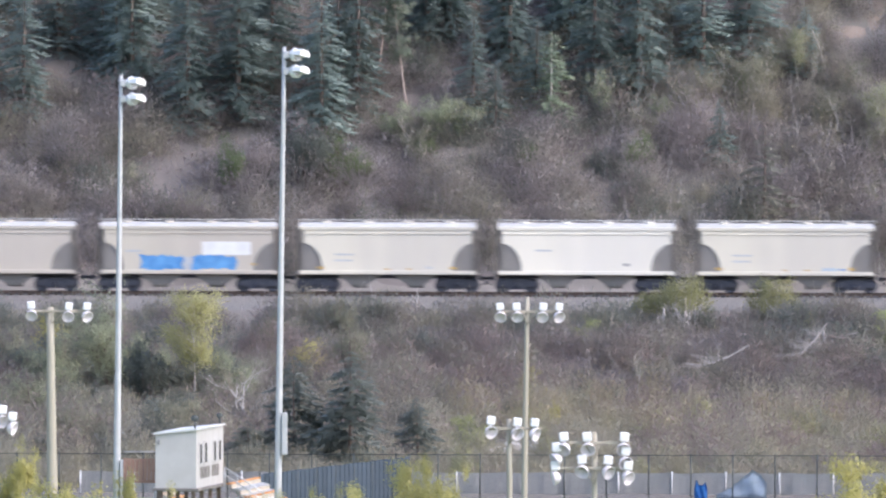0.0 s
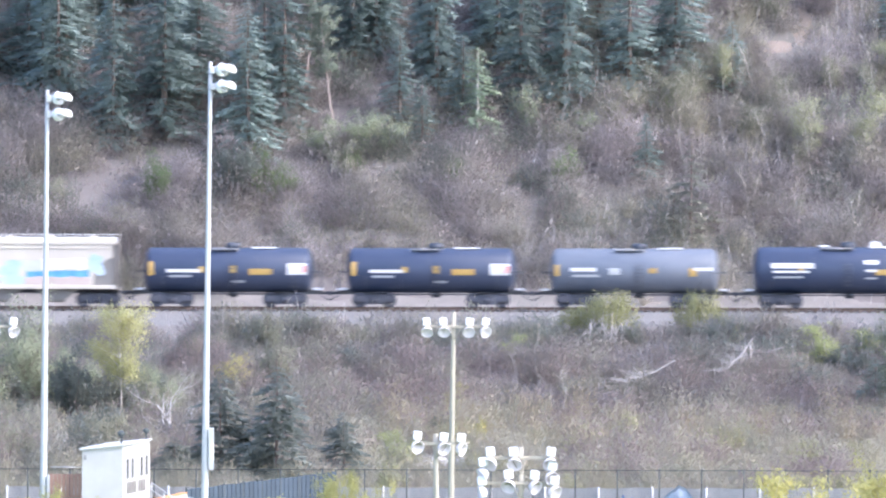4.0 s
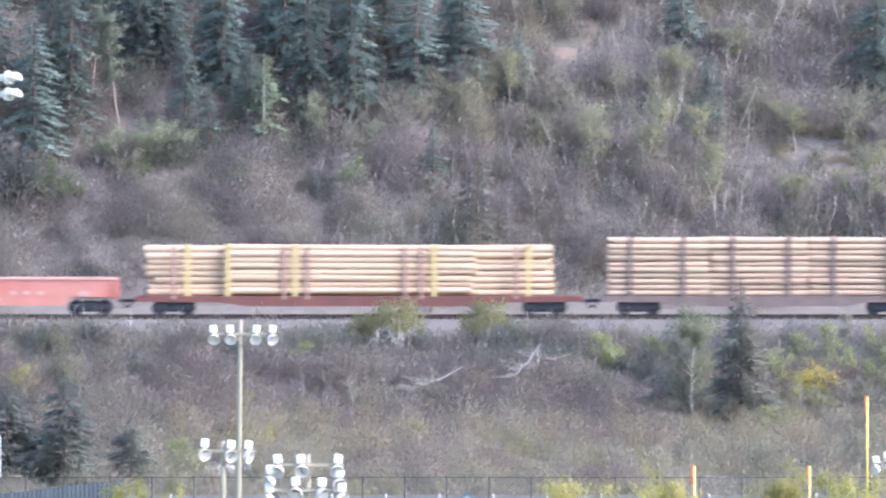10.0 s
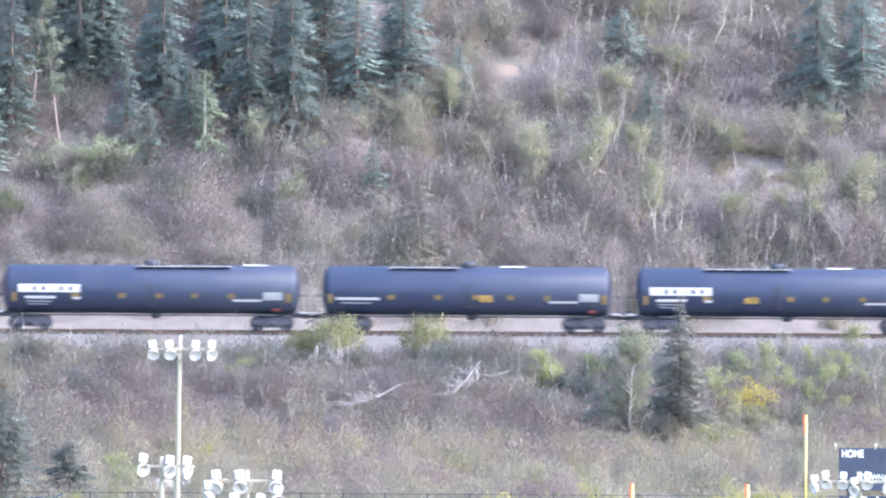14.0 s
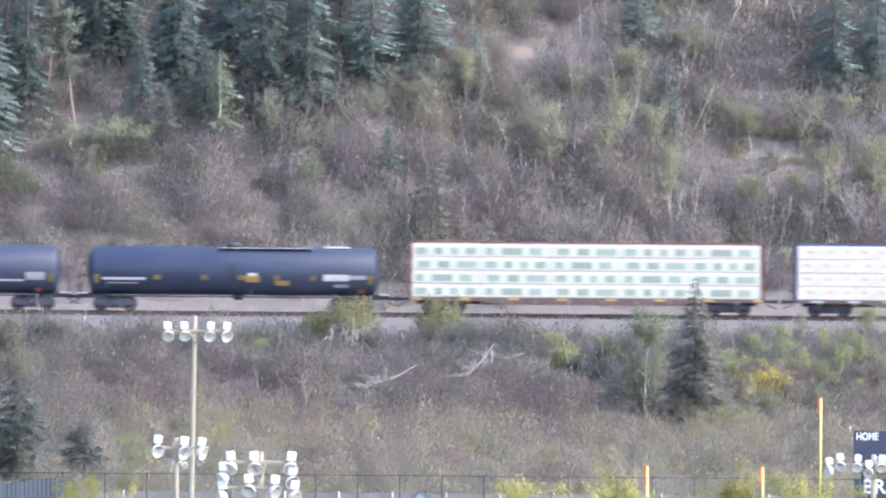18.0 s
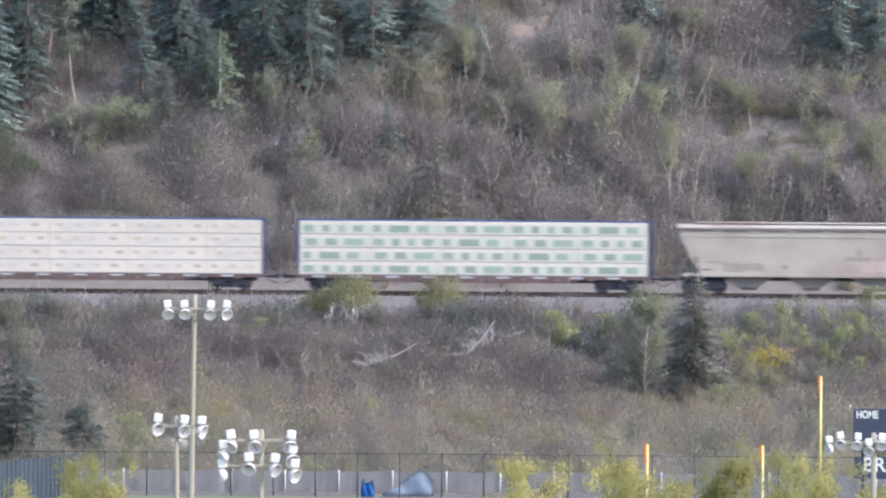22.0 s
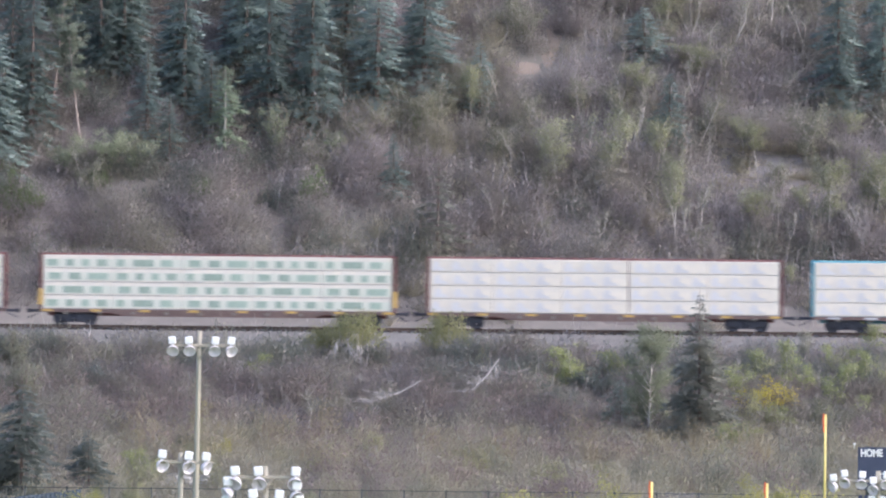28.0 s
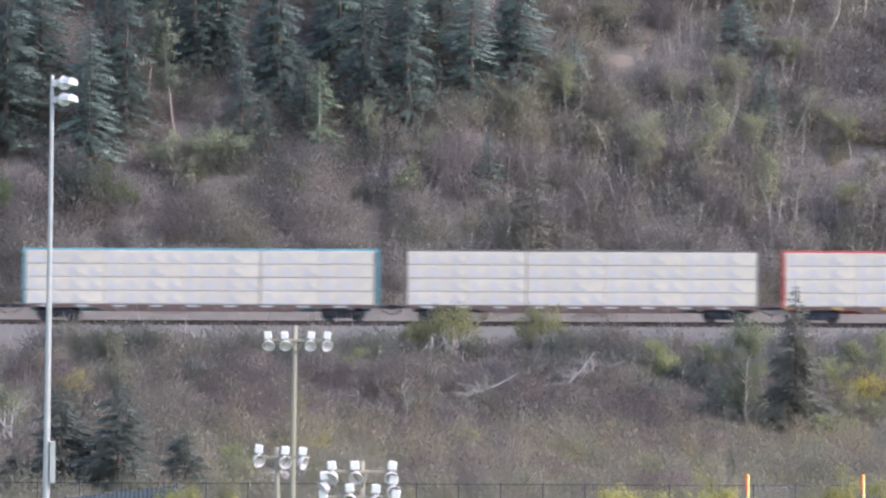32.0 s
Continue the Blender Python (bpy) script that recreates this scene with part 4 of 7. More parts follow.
add(small_hopper(-43, "cream covered hopper wagon with two blue spray-painted blocks", HOPPER_CREAM,
    [("blue_graffiti", -3.0, -0.35, 1.42, 2.28, GRAFFITI_BLUE), ("blue_graffiti", 0.25, 2.95, 1.42, 2.28, GRAFFITI_BLUE), ("white_block", 0.85, 3.9, 2.32, 3.15, PATCH_WHITE), ("stencil", -3.9, -2.9, 2.5, 2.62, G),
     ("orange_tag", 3.9, 4.2, 1.7, 1.8, Y), ("pale_outline", -0.3, 0.2, 1.42, 2.2, PATCH_GREY)]), -21.17)
add(small_hopper(-30, "white covered hopper wagon with orange corner reflectors", HOPPER_WHITE, tags + faint), -8.73)
add(small_hopper(-17, "clean bright white covered hopper wagon", HOPPER_CLEAN, [("stencil", -3.2, -2.2, 2.6, 2.7, G), ("stencil", 2.3, 2.7, 1.7, 1.85, SHADE_GREY)]), 3.71)
add(small_hopper(-4, "white covered hopper wagon with small blue tag", HOPPER_WHITE, tags + faint + [("blue_tag", 2.3, 3.2, 1.42, 1.6, GRAFFITI_SKY), ("blue_tag", 3.4, 3.7, 1.42, 1.55, GRAFFITI_BLUE)]), 16.15)
add(small_hopper(8, "white covered hopper wagon with large pale blue graffiti", HOPPER_CREAM,
    [("pale_blue_graffiti", -4.3, -2.8, 2.15, 3.12, GRAFFITI_SKY), ("pale_blue_graffiti", -2.85, -1.6, 1.98, 2.2, GRAFFITI_SKY), ("pale_blue_graffiti", -1.65, -0.4, 1.42, 2.98, GRAFFITI_SKY),
     ("pale_blue_graffiti", -0.4, 0.9, 2.28, 2.95, PATCH_GREY), ("blue_graffiti", -0.1, 3.75, 1.88, 2.28, GRAFFITI_BLUE), ("pale_blue_graffiti", 3.8, 4.6, 2.05, 3.25, GRAFFITI_SKY),
     ("white_graffiti", 0.9, 3.7, 2.35, 3.0, PATCH_WHITE), ("beige_graffiti", -4.1, -1.75, 1.45, 1.92, HOPPER_BEIGE), ("pink_graffiti", -0.3, 3.9, 1.42, 1.84, PINK_WASH)]), 28.69)

small = [("white_marking", -3.85, -1.75, -0.12, 0.08, W), ("grey_marking", -3.7, -2.3, -0.42, -0.28, G), ("end_reflector", -5.0, -4.65, -0.3, 0.55, Y), ("reflector", -1.85, -1.45, -0.1, 0.25, Y),
         ("reflector", 0.1, 0.55, -0.15, 0.3, Y), ("yellow_marking", 1.3, 2.75, -0.25, 0.12, Y), ("white_placard", 3.7, 4.95, -0.25, 0.45, W), ("grey_marking", 0.2, 1.0, -0.75, -0.6, G), ("red_placard", 4.6, 4.9, -0.1, 0.3, R)]
add(tank_wagon(20, "short black tank wagon with yellow and white markings", 5.3, 1.4, 2.30, TANK_BLACK, small, (-1.2, 0.6), 0.3), 41.17)
add(tank_wagon(33, "short black tank wagon with yellow and white markings", 5.3, 1.4, 2.30, TANK_BLACK, small, (-1.2, 0.6), 0.3), 53.85)
add(tank_wagon(46, "dusty grey-blue short tank wagon", 5.3, 1.4, 2.30, TANK_GREY,
               [("white_marking", -4.0, -2.4, 0.0, 0.22, W), ("grey_marking", -3.9, -2.2, -0.35, -0.2, G), ("grey_marking", -1.6, -0.9, -0.2, 0.2, G), ("reflector", 0.9, 1.4, -0.1, 0.2, Y), ("yellow_marking", 3.4, 3.9, -0.3, 0.2, Y),
                ("white_marking", 3.7, 4.9, 0.05, 0.25, W), ("end_reflector", -5.0, -4.7, -0.3, 0.4, Y)], (-1.2, 0.6), 0.3), 66.57)
mid = [("white_marking", -4.6, -1.95, 0.16, 0.48, W), ("grey_marking", -4.5, -2.2, -0.12, 0.02, W), ("grey_marking", -4.4, -2.6, -0.45, -0.33, G), ("white_marking", 1.2, 2.1, 0.42, 0.66, W), ("yellow_marking", 1.9, 2.85, -0.25, 0.1, Y),
       ("white_marking", 1.3, 2.1, -0.05, 0.1, W), ("grey_marking", 3.3, 4.9, -0.2, 0.1, G), ("grey_marking", 1.3, 2.0, -0.5, -0.38, G), ("red_placard", 5.0, 5.3, -0.4, -0.1, R), ("reflector", -2.9, -2.6, -0.1, 0.2, Y)]
add(tank_wagon(59, "black tank wagon with white lettering bars and valve boxes", 5.74, 1.46, 2.36, TANK_BLACK, mid, (-1.5, 0.5), 0.2, extras=((1.9, 0.55, 0.34, W), (-1.3, 0.7, 0.12, W))), 79.72)
add(tank_wagon(72, "black tank wagon with white lettering bars and valve boxes", 5.74, 1.46, 2.36, TANK_BLACK, mid, (-1.5, 0.5), 0.2, extras=((-1.3, 0.55, 0.3, W), (1.7, 0.7, 0.1, W))), 93.39)
add(tank_wagon(85, "black tank wagon scrawled with yellow and white markings", 6.0, 1.42, 2.34, TANK_BLACK,
               [("end_reflector", -5.85, -5.4, -0.45, 0.35, Y), ("end_reflector", 5.4, 5.85, -0.45, 0.35, Y), ("white_scrawl", -4.6, -3.7, 0.0, 0.18, W), ("yellow_scrawl", -3.6, -1.9, -0.2, 0.1, Y), ("white_scrawl", -3.2, -2.2, 0.12, 0.24, W),
                ("yellow_scrawl", -2.2, -1.2, -0.4, -0.22, Y), ("yellow_scrawl", 1.2, 3.2, -0.2, 0.12, Y), ("white_scrawl", 3.2, 4.6, 0.3, 0.55, W), ("grey_scrawl", 3.0, 4.2, -0.1, 0.3, G), ("yellow_scrawl", 1.0, 1.8, -0.5, -0.25, Y),
                ("white_marking", -2.4, -1.6, -0.3, -0.12, W)], (-1.5, 1.0), 0.2, top_white=False), 107.17)
add(gondola(98, "low faded red gondola wagon with pale emblem"), 122.47)
log1 = log_flat(112, "oxide red flat wagon stacked with long pale peeled logs", 14.0, [(-13.2, -0.7, 0, 8, 1, 6), (-0.6, 12.0, 0, 8, 1, 6), (-8.2, 7.2, 0, 8, 0, 1)], 0.225, 8, 6, LOG_PALE, FLAT_RED, (-11.6, -4.7, -3.2, 2.9, 3.9, 9.8), (-10.7, -8.2, -4.0, 4.7, 10.6))
add(log1, 145.58)
log2 = log_flat(137, "brown flat wagon with three stacks of reddish peeled logs", 10.2, [(-9.7, -3.4, 0, 10, 0, 7), (-3.3, 2.75, 0, 10, 0, 7), (2.85, 9.25, 0, 10, 0, 7)], 0.195, 10, 7, LOG_BARK, STAKE,
                (-8.3, -5.0, -1.9, 1.6, 4.4, 7.8), ())
add(log2, 170.85)

reflectors = [("end_reflector", -8.73, -8.4, -0.75, -0.2, D), ("reflector", -5.0, -4.5, -0.52, -0.22, D), ("reflector", -2.05, -1.6, -0.52, -0.22, D), ("reflector", 0.28, 0.72, -0.52, -0.22, D), ("reflector", 2.5, 2.9, -0.52, -0.22, D),
              ("reflector", 4.8, 5.2, -0.52, -0.22, D), ("end_reflector", 8.4, 8.75, -0.75, -0.2, D)]
right_end = [("white_line", 5.1, 6.9, -0.7, -0.57, W), ("white_panel", 7.0, 8.2, -0.6, -0.12, G), ("red_placard", 7.6, 8.05, -1.33, -1.12, R)]
lettered = [("white_border", -8.3, -4.45, 0.22, 0.32, W), ("white_border", -8.3, -4.45, -0.17, -0.07, W)] + [("white_lettering_bar", -8.3 + k * 0.56, -8.3 + k * 0.56 + (0.34 if k % 3 else 0.48), -0.07, 0.22, W) for k in range(7)] + [("white_line", -7.9, -6.0, -0.57, -0.40, W), ("grey_line", -7.8, -6.2, -0.78, -0.70, G), ("grey_line", -7.7, -6.4, -0.95, -0.88, G), ("white_line", -4.9, -4.4, -0.6, -0.45, W)]
left_line = [("white_line", -8.2, -5.5, -0.55, -0.40, W), ("grey_line", -7.9, -6.0, -0.78, -0.70, G)]
lozenge = [("yellow_marking", 0.75, 1.6, -0.65, -0.22, Y)]
add(tank_wagon(165, "long black tank wagon with white lettering bar", 9.3, 1.52, 2.54, TANK_BLACK, reflectors + right_end + lettered, (-1.0, 5.0), 0.0), 191.63)
add(tank_wagon(185, "long black tank wagon with yellow markings", 9.07, 1.52, 2.54, TANK_BLACK, reflectors + right_end + left_line + lozenge, (-4.9, -0.5), 0.1), 211.38)
add(tank_wagon(205, "long black tank wagon with white lettering bar", 9.2, 1.52, 2.54, TANK_BLACK, reflectors + right_end + lettered + [("yellow_marking", -2.4, -1.5, -0.65, -0.3, Y)], (-5.0, 0.5), -0.3), 231.1)
add(tank_wagon(225, "long black tank wagon with bright amber reflectors", 9.15, 1.52, 2.54, TANK_BLACK,
               reflectors + left_line + lozenge + [("white_line", 0.9, 1.5, -0.25, -0.08, W), ("white_lettering_bar", 5.6, 7.2, -0.55, -0.15, W), ("grey_line", 7.2, 8.3, -0.45, -0.2, G), ("red_placard", 7.8, 8.2, -1.3, -1.05, R),
                                                   ("grey_line", 6.3, 7.2, -0.95, -0.75, G), ("yellow_marking", 2.6, 3.5, -0.85, -0.55, Y)], (-1.0, 5.0), 0.0), 251.1)

five = [4.36, 4.36, 4.36, 4.36, 4.36]
four = [3.6, 4.9, 4.9, 4.9, 3.5]
add(centre_beam(245, "red centre-beam wagon of white lumber bundles printed with green blocks", BEAM_RED, "green", five), 273.18)
add(centre_beam(268, "navy centre-beam wagon of white lumber bundles with tan dots", BEAM_NAVY, "tan", four, "pale"), 297.28)
add(centre_beam(292, "navy centre-beam wagon of white lumber bundles printed with green blocks", BEAM_NAVY, "green", five, "pale"), 321.41)
add(large_hopper(313, "weathered beige grain hopper wagon with rusty lower sides", HOPPER_BEIGE), 342.54)
add(centre_beam(334, "dark red centre-beam wagon of plain white bundles in two blocks", BEAM_RED, "lined", [5.4, 5.4, 5.4, 5.2], "none", divider=(1, 0.42)), 363.64)
amber_ended = centre_beam(358, "red centre-beam wagon of green-printed lumber bundles with amber end plates", BEAM_RED, "green", five)
for ex in (-11.22, 10.92):
    flat_patch(amber_ended, "amber_plate", ex, ex + 0.3, 1.3, 2.3, -1.47, PATCH_YELLOW)
add(amber_ended, 387.99)
add(centre_beam(382, "red centre-beam wagon of white lumber bundles with grey chevrons", BEAM_RED, "chevron", [3.9, 4.3, 4.2, 4.9, 4.5], divider=(2, 0.06)), 412.16)
add(centre_beam(406, "sea-blue centre-beam wagon of white lumber bundles with grey chevrons", BEAM_TEAL, "chevron", [4.9, 4.9, 4.8, 3.6, 3.5], "pale", divider=(2, 0.06)), 436.22)
add(centre_beam(430, "dark grey centre-beam wagon of white lumber bundles with grey chevrons", BEAM_GREY, "chevron", [3.7, 3.7, 4.9, 4.9, 4.6], "pale", divider=(1, 0.06)), 460.07)
add(centre_beam(454, "bright red centre-beam wagon of white lumber bundles", BEAM_BRIGHT, "chevron", five), 483.67)


# ---- the sports ground in front of the bank ----
def floodlight(parent, x, z, aim, tilt=35, scale=1.0, y=-0.1):
    """A lamp head: white gear box above a bowl that faces along aim (degrees from the valley side) and down."""
    bm = bmesh.new()
    box(bm, (0, 0, 0.36), (0.40, 0.40, 0.40), 0.05)
    tube(bm, (0, 0, 0.16), (0, 0, 0.0), 0.07, n=8)
    housing = part("floodlight", bm, WHITE_ENAMEL, parent)
    housing.location, housing.rotation_euler = (x, y, z), (0, radians(6 if aim > 0 else -6), 0)
    housing.scale = (scale, scale, scale)
    bm = bmesh.new()
    lathe(bm, [(0.09, 0.28), (0.19, 0.23), (0.28, 0.08), (0.325, -0.08), (0.305, -0.08), (0.26, 0.06), (0.17, 0.17), (0.07, 0.21)], 18)
    bowl = part("reflector_bowl", bm, REFLECTOR, housing)
    bowl.matrix_local = pose(0, 0, -0.05, 0, 0, aim) @ pose(0, -0.10, -0.12, -tilt - 24)


def timber_light(x, y, top, lean, arms, heads, label, size=1.0, girth=1.0):
    """A timber pole with cross-arms and lamp heads; arms (z, x0, x1), heads (x, z, aim, tilt)."""
    pole = thing("sports_light_pole", (x, y, 0), label, "light pole", "light poles of the sports ground")
    bm = bmesh.new()
    loft(bm, [((lean * i / 6, 0, top * i / 6), (0.19 - 0.08 * i / 6) * girth) for i in range(7)])
    part("pole", bm, POLEWOOD, pole)
    for z, x0, x1 in arms:
        bm = bmesh.new()
        box(bm, ((x0 + x1) / 2, -0.17, z), (x1 - x0, 0.10, 0.13), 0.015)
        for s in (x0 * 0.6 + x1 * 0.4, x1 * 0.6 + x0 * 0.4):
            tube(bm, (s, -0.2, z - 0.05), (lean, -0.16, z - 0.7), 0.025, n=5)
        part("cross_arm", bm, POLEWOOD, pole)
    for hx, hz, aim, tilt in heads:
        floodlight(pole, hx, hz, aim, tilt, size, -0.26)
    return pole


timber_light(-13.1, 1150, 14.8, 0.19, [(14.05, -1.25, 1.85)], [(-1.2, 13.95, -8, 28), (-0.33, 13.95, -4, 30), (0.98, 13.95, 10, 35), (1.82, 13.95, 32, 40)], "tall timber pole with four white floodlights on one arm")
timber_light(-37.6, 1150, 14.2, -0.2, [(14.0, -1.3, 1.85)], [(-1.15, 13.95, -10, 30), (0.75, 13.9, 10, 35), (1.7, 13.9, 40, 40)], "thick timber pole with three white floodlights on one arm", 1.0, 1.7)
timber_light(-12.15, 1020, 12.75, -0.13, [(12.3, -1.05, 1.4)], [(-1.0, 12.32, 35, 45), (0.22, 12.25, 30, 45), (1.02, 12.22, 60, 50)], "short timber pole with crowded white floodlights")
timber_light(-7.7, 950, 14.5, -0.06, [(14.05, -1.75, 1.45), (12.95, -1.75, 1.45)],
             [(-1.34, 13.95, -35, 30), (-1.65, 13.5, -70, 40), (-0.34, 13.95, -5, 30), (1.2, 13.95, 12, 30), (-0.56, 12.98, -25, 35), (-1.7, 12.7, -80, 60), (0.5, 12.95, 50, 45),
              (1.25, 13.35, 30, 40), (1.35, 12.72, 50, 45)],
             "timber pole with nine white floodlights on two arms")
timber_light(-35.6, 1000, 13.9, 0.0, [(13.45, -1.3, 1.1)], [(-0.9, 13.3, -20, 40), (0.55, 13.4, 30, 40), (1.0, 13.1, 70, 50)], "timber pole with white floodlights on one arm")
timber_light(19.6, 1000, 12.9, 0.0, [(12.45, -2.1, 1.7)], [(-2.0, 12.3, -60, 50), (-1.5, 12.5, -20, 35), (-0.75, 12.45, 5, 30), (-0.2, 12.2, -30, 45), (0.35, 12.45, 10, 30), (1.25, 12.3, 40, 40), (1.6, 11.85, 70, 55)], "timber pole with white floodlights before the scoreboard", 0.8)


def steel_mast(x, y, top, lean, label, cabinet_z):
    """A tall tapered steel mast with two stacked hooded lamps and a gear cabinet."""
    mast = thing("steel_light_mast", (x, y, 0), label, "light mast", "steel masts of the sports ground")
    bm = bmesh.new()
    loft(bm, [((lean * i / 8, 0, top * i / 8), 0.21 - 0.11 * i / 8) for i in range(9)], 14)
    part("mast", bm, GALV, mast)
    bm = bmesh.new()
    box(bm, (0.32 + lean * 0.22, -0.12, cabinet_z), (0.30, 0.36, 2.3), 0.03)
    part("gear_cabinet", bm, GALV, mast)
    for k, z in enumerate((top - 0.55, top - 1.45)):
        bm = bmesh.new()
        box(bm, (lean + 0.12, -0.15, z + 0.1), (0.34, 0.30, 0.34), 0.03)
        tube(bm, (lean - 0.15, -0.1, z + 0.25), (lean + 0.7, -0.1, z + 0.3), 0.05, n=6)
        arm = part("lamp_bracket", bm, GALV, mast)
        bm = bmesh.new()
        lathe(bm, [(0.12, -0.34), (0.30, -0.22), (0.38, 0.05), (0.38, 0.12), (0.34, 0.12), (0.30, 0.0), (0.1, -0.2)], 16)
        hood = part("lamp_hood", bm, WHITE_ENAMEL, mast)
        hood.location, hood.rotation_euler = (lean + 0.62, -0.2, z + 0.12), (radians(70), 0, radians(55))
        bm = bmesh.new()
        prism(bm, [(-0.42, 0.0), (0.42, 0.0), (0.40, 0.22), (0.2, 0.36), (-0.2, 0.36), (-0.40, 0.22)], -0.45, 0.1)
        visor = part("visor", bm, WHITE_ENAMEL, mast)
        visor.location, visor.rotation_euler = (lean + 0.78, -0.28, z + 0.05), (0, radians(12), radians(50))
    return mast


steel_mast(-27.05, 1200, 27.0, 0.32, "tall pale steel mast with two stacked floodlights", 5.95)
steel_mast(-36.7, 1230, 24.9, 0.2, "slender pale steel mast with two stacked floodlights", 2.3)


def goal(x, y, label, top=9.35):
    """Football goal posts: one gooseneck, crossbar and two uprights with ribbons."""
    g = thing("football_goalpost", (x, y, 0), label, "goalpost", "football goalposts")
    w = 2.84
    bm = bmesh.new()
    tube(bm, (0, 1.8, 0), (0, 1.8, 1.9), 0.09, n=10)
    tube(bm, (0, 1.8, 1.9), (0, 1.2, 2.8), 0.09, n=10)
    tube(bm, (0, 1.2, 2.8), (0, 0, 3.05), 0.09, n=10)
    part("gooseneck", bm, GOAL_YELLOW, g)
    bm = bmesh.new()
    tube(bm, (-w - 0.05, 0, 3.05), (w + 0.05, 0, 3.05), 0.075, n=10)
    part("crossbar", bm, GOAL_YELLOW, g)
    for s in (-1, 1):
        bm = bmesh.new()
        tube(bm, (s * w, 0, 3.05), (s * w, 0, top), 0.07, n=10)
        up = part("upright", bm, GOAL_YELLOW, g)
        bm = bmesh.new()
        for i in range(5):
            box(bm, (s * w - 0.10 - 0.02 * math.sin(i * 1.3), -0.06, top - 0.05 - i * 0.2), (0.08, 0.02, 0.21), 0.004)
        part("ribbon", bm, RIBBON, up)
    return g


goal(12.98, 1086, "yellow football goalpost with orange ribbons among young trees")
goal(23.2, 1185, "yellow football goalpost with crossbar before the scoreboard", 9.7)


def soccer_goal(x, y, w, h, label):
    g = thing("soccer_goal", (x, y, 0), label, "soccer goal", "white soccer goals")
    bm = bmesh.new()
    tube(bm, (-w / 2, 0, h), (w / 2, 0, h), 0.06, n=8)
    part("crossbar", bm, WHITE_PAINT, g)
    for s in (-1, 1):
        bm = bmesh.new()
        tube(bm, (s * w / 2, 0, 0), (s * w / 2, 0, h + 0.05), 0.06, n=8)
        part("post", bm, WHITE_PAINT, g)
        bm = bmesh.new()
        tube(bm, (s * w / 2, 0, h), (s * w / 2, 0.8, h * 0.95), 0.03, n=6)
        tube(bm, (s * w / 2, 0.8, h * 0.95), (s * w / 2, 1.9, 0), 0.03, n=6)
        tube(bm, (s * w / 2, 0, 0.03), (s * w / 2, 1.9, 0.03), 0.03, n=6)
        part("back_stay", bm, WHITE_PAINT, g)
    return g


sg = soccer_goal(-15.7, 1193, 2.0, 2.44, "small white soccer goal on the grass")
sg.rotation_euler = (0, 0, radians(-55))
soccer_goal(23.4, 1202, 7.3, 2.44, "white full-size soccer goal under the football crossbar")

# scoreboard
board = thing("scoreboard", (26.3, 1240, 0), "navy blue scoreboard with white lettering on posts", "scoreboard")
bm = bmesh.new()
box(bm, (0, 0, 4.97), (6.3, 0.25, 2.4), 0.02)
part("panel", bm, NAVY, board)
for px in (-2.6, 0, 2.6):
    bm = bmesh.new()
    box(bm, (px, 0.3, 3.1), (0.18, 0.2, 6.2), 0.02)
    part("post", bm, FENCE_BLACK, board)
for px in (-3.35, -1.1, 1.1, 3.35):
    bm = bmesh.new()
    tube(bm, (px, -0.1, 6.1), (px, -0.4, 6.35), 0.03, n=5)
    box(bm, (px, -0.45, 6.36), (0.14, 0.16, 0.12), 0.02)
    part("board_lamp", bm, WHITE_ENAMEL, board)
bm = bmesh.new()
box(bm, (0, 0.05, 2.85), (6.2, 0.12, 1.25), 0.02)
part("name_board", bm, NAVY, board)


def letters(text, size, x, z, y, parent, material=WHITE_PAINT, bold=0.012, narrow=0.74):
    fc = bpy.data.curves.new("lettering", "FONT")
    fc.body, fc.size, fc.extrude, fc.offset = text, size, 0.01, bold
    fc.materials.append(material)
    ob = new("lettering", fc)
    ob.parent = parent
    ob.location, ob.rotation_euler, ob.scale = (x, y, z), (math.pi / 2, 0, 0), (narrow, 1, 1)
    return ob


letters("HOME", 0.58, -3.0, 5.66, -0.14, board, bold=0.022, narrow=0.76)
letters("DOWN", 0.50, -1.9, 4.36, -0.14, board, bold=0.006)
letters("TO", 0.50, -0.45, 4.36, -0.14, board, bold=0.006)
letters("BRA", 1.12, -2.6, 2.66, -0.03, board, bold=0.02, narrow=0.98)

# press box on stilts; its long side faces the pitch
TURN = pose(-31.47, 1200, 0, 0, 0, -8.3)
booth = thing("press_box", (0, 0, 0), "off-white press box on stilts with four narrow windows", "press box")
booth.matrix_basis = TURN
BW, BL = 2.25, 8.7
bm = bmesh.new()
prism(bm, [(-BW, 2.95), (0, 2.95), (0, 6.1), (-BW, 5.85)], 0, BL)
part("wall", bm, BOOTH_WALL, booth)
bm = bmesh.new()
prism(bm, [(-BW - 0.12, 5.86), (0.10, 6.12), (0.10, 6.22), (-BW - 0.12, 5.96)], -0.12, BL + 0.1)
part("roof", bm, WHITE_PAINT, booth)
bm = bmesh.new()
box(bm, (-BW / 2, BL / 2, 2.86), (BW + 0.3, BL + 0.2, 0.16), 0.02)
part("floor_platform", bm, DULL_STEEL, booth)
for py in (0.3, 3.0, 5.7, 8.4):
    for px in (-BW + 0.25, -0.2):
        bm = bmesh.new()
        box(bm, (px, py, 1.4), (0.2, 0.2, 2.8), 0.01)
        part("stilt", bm, BARK, booth)
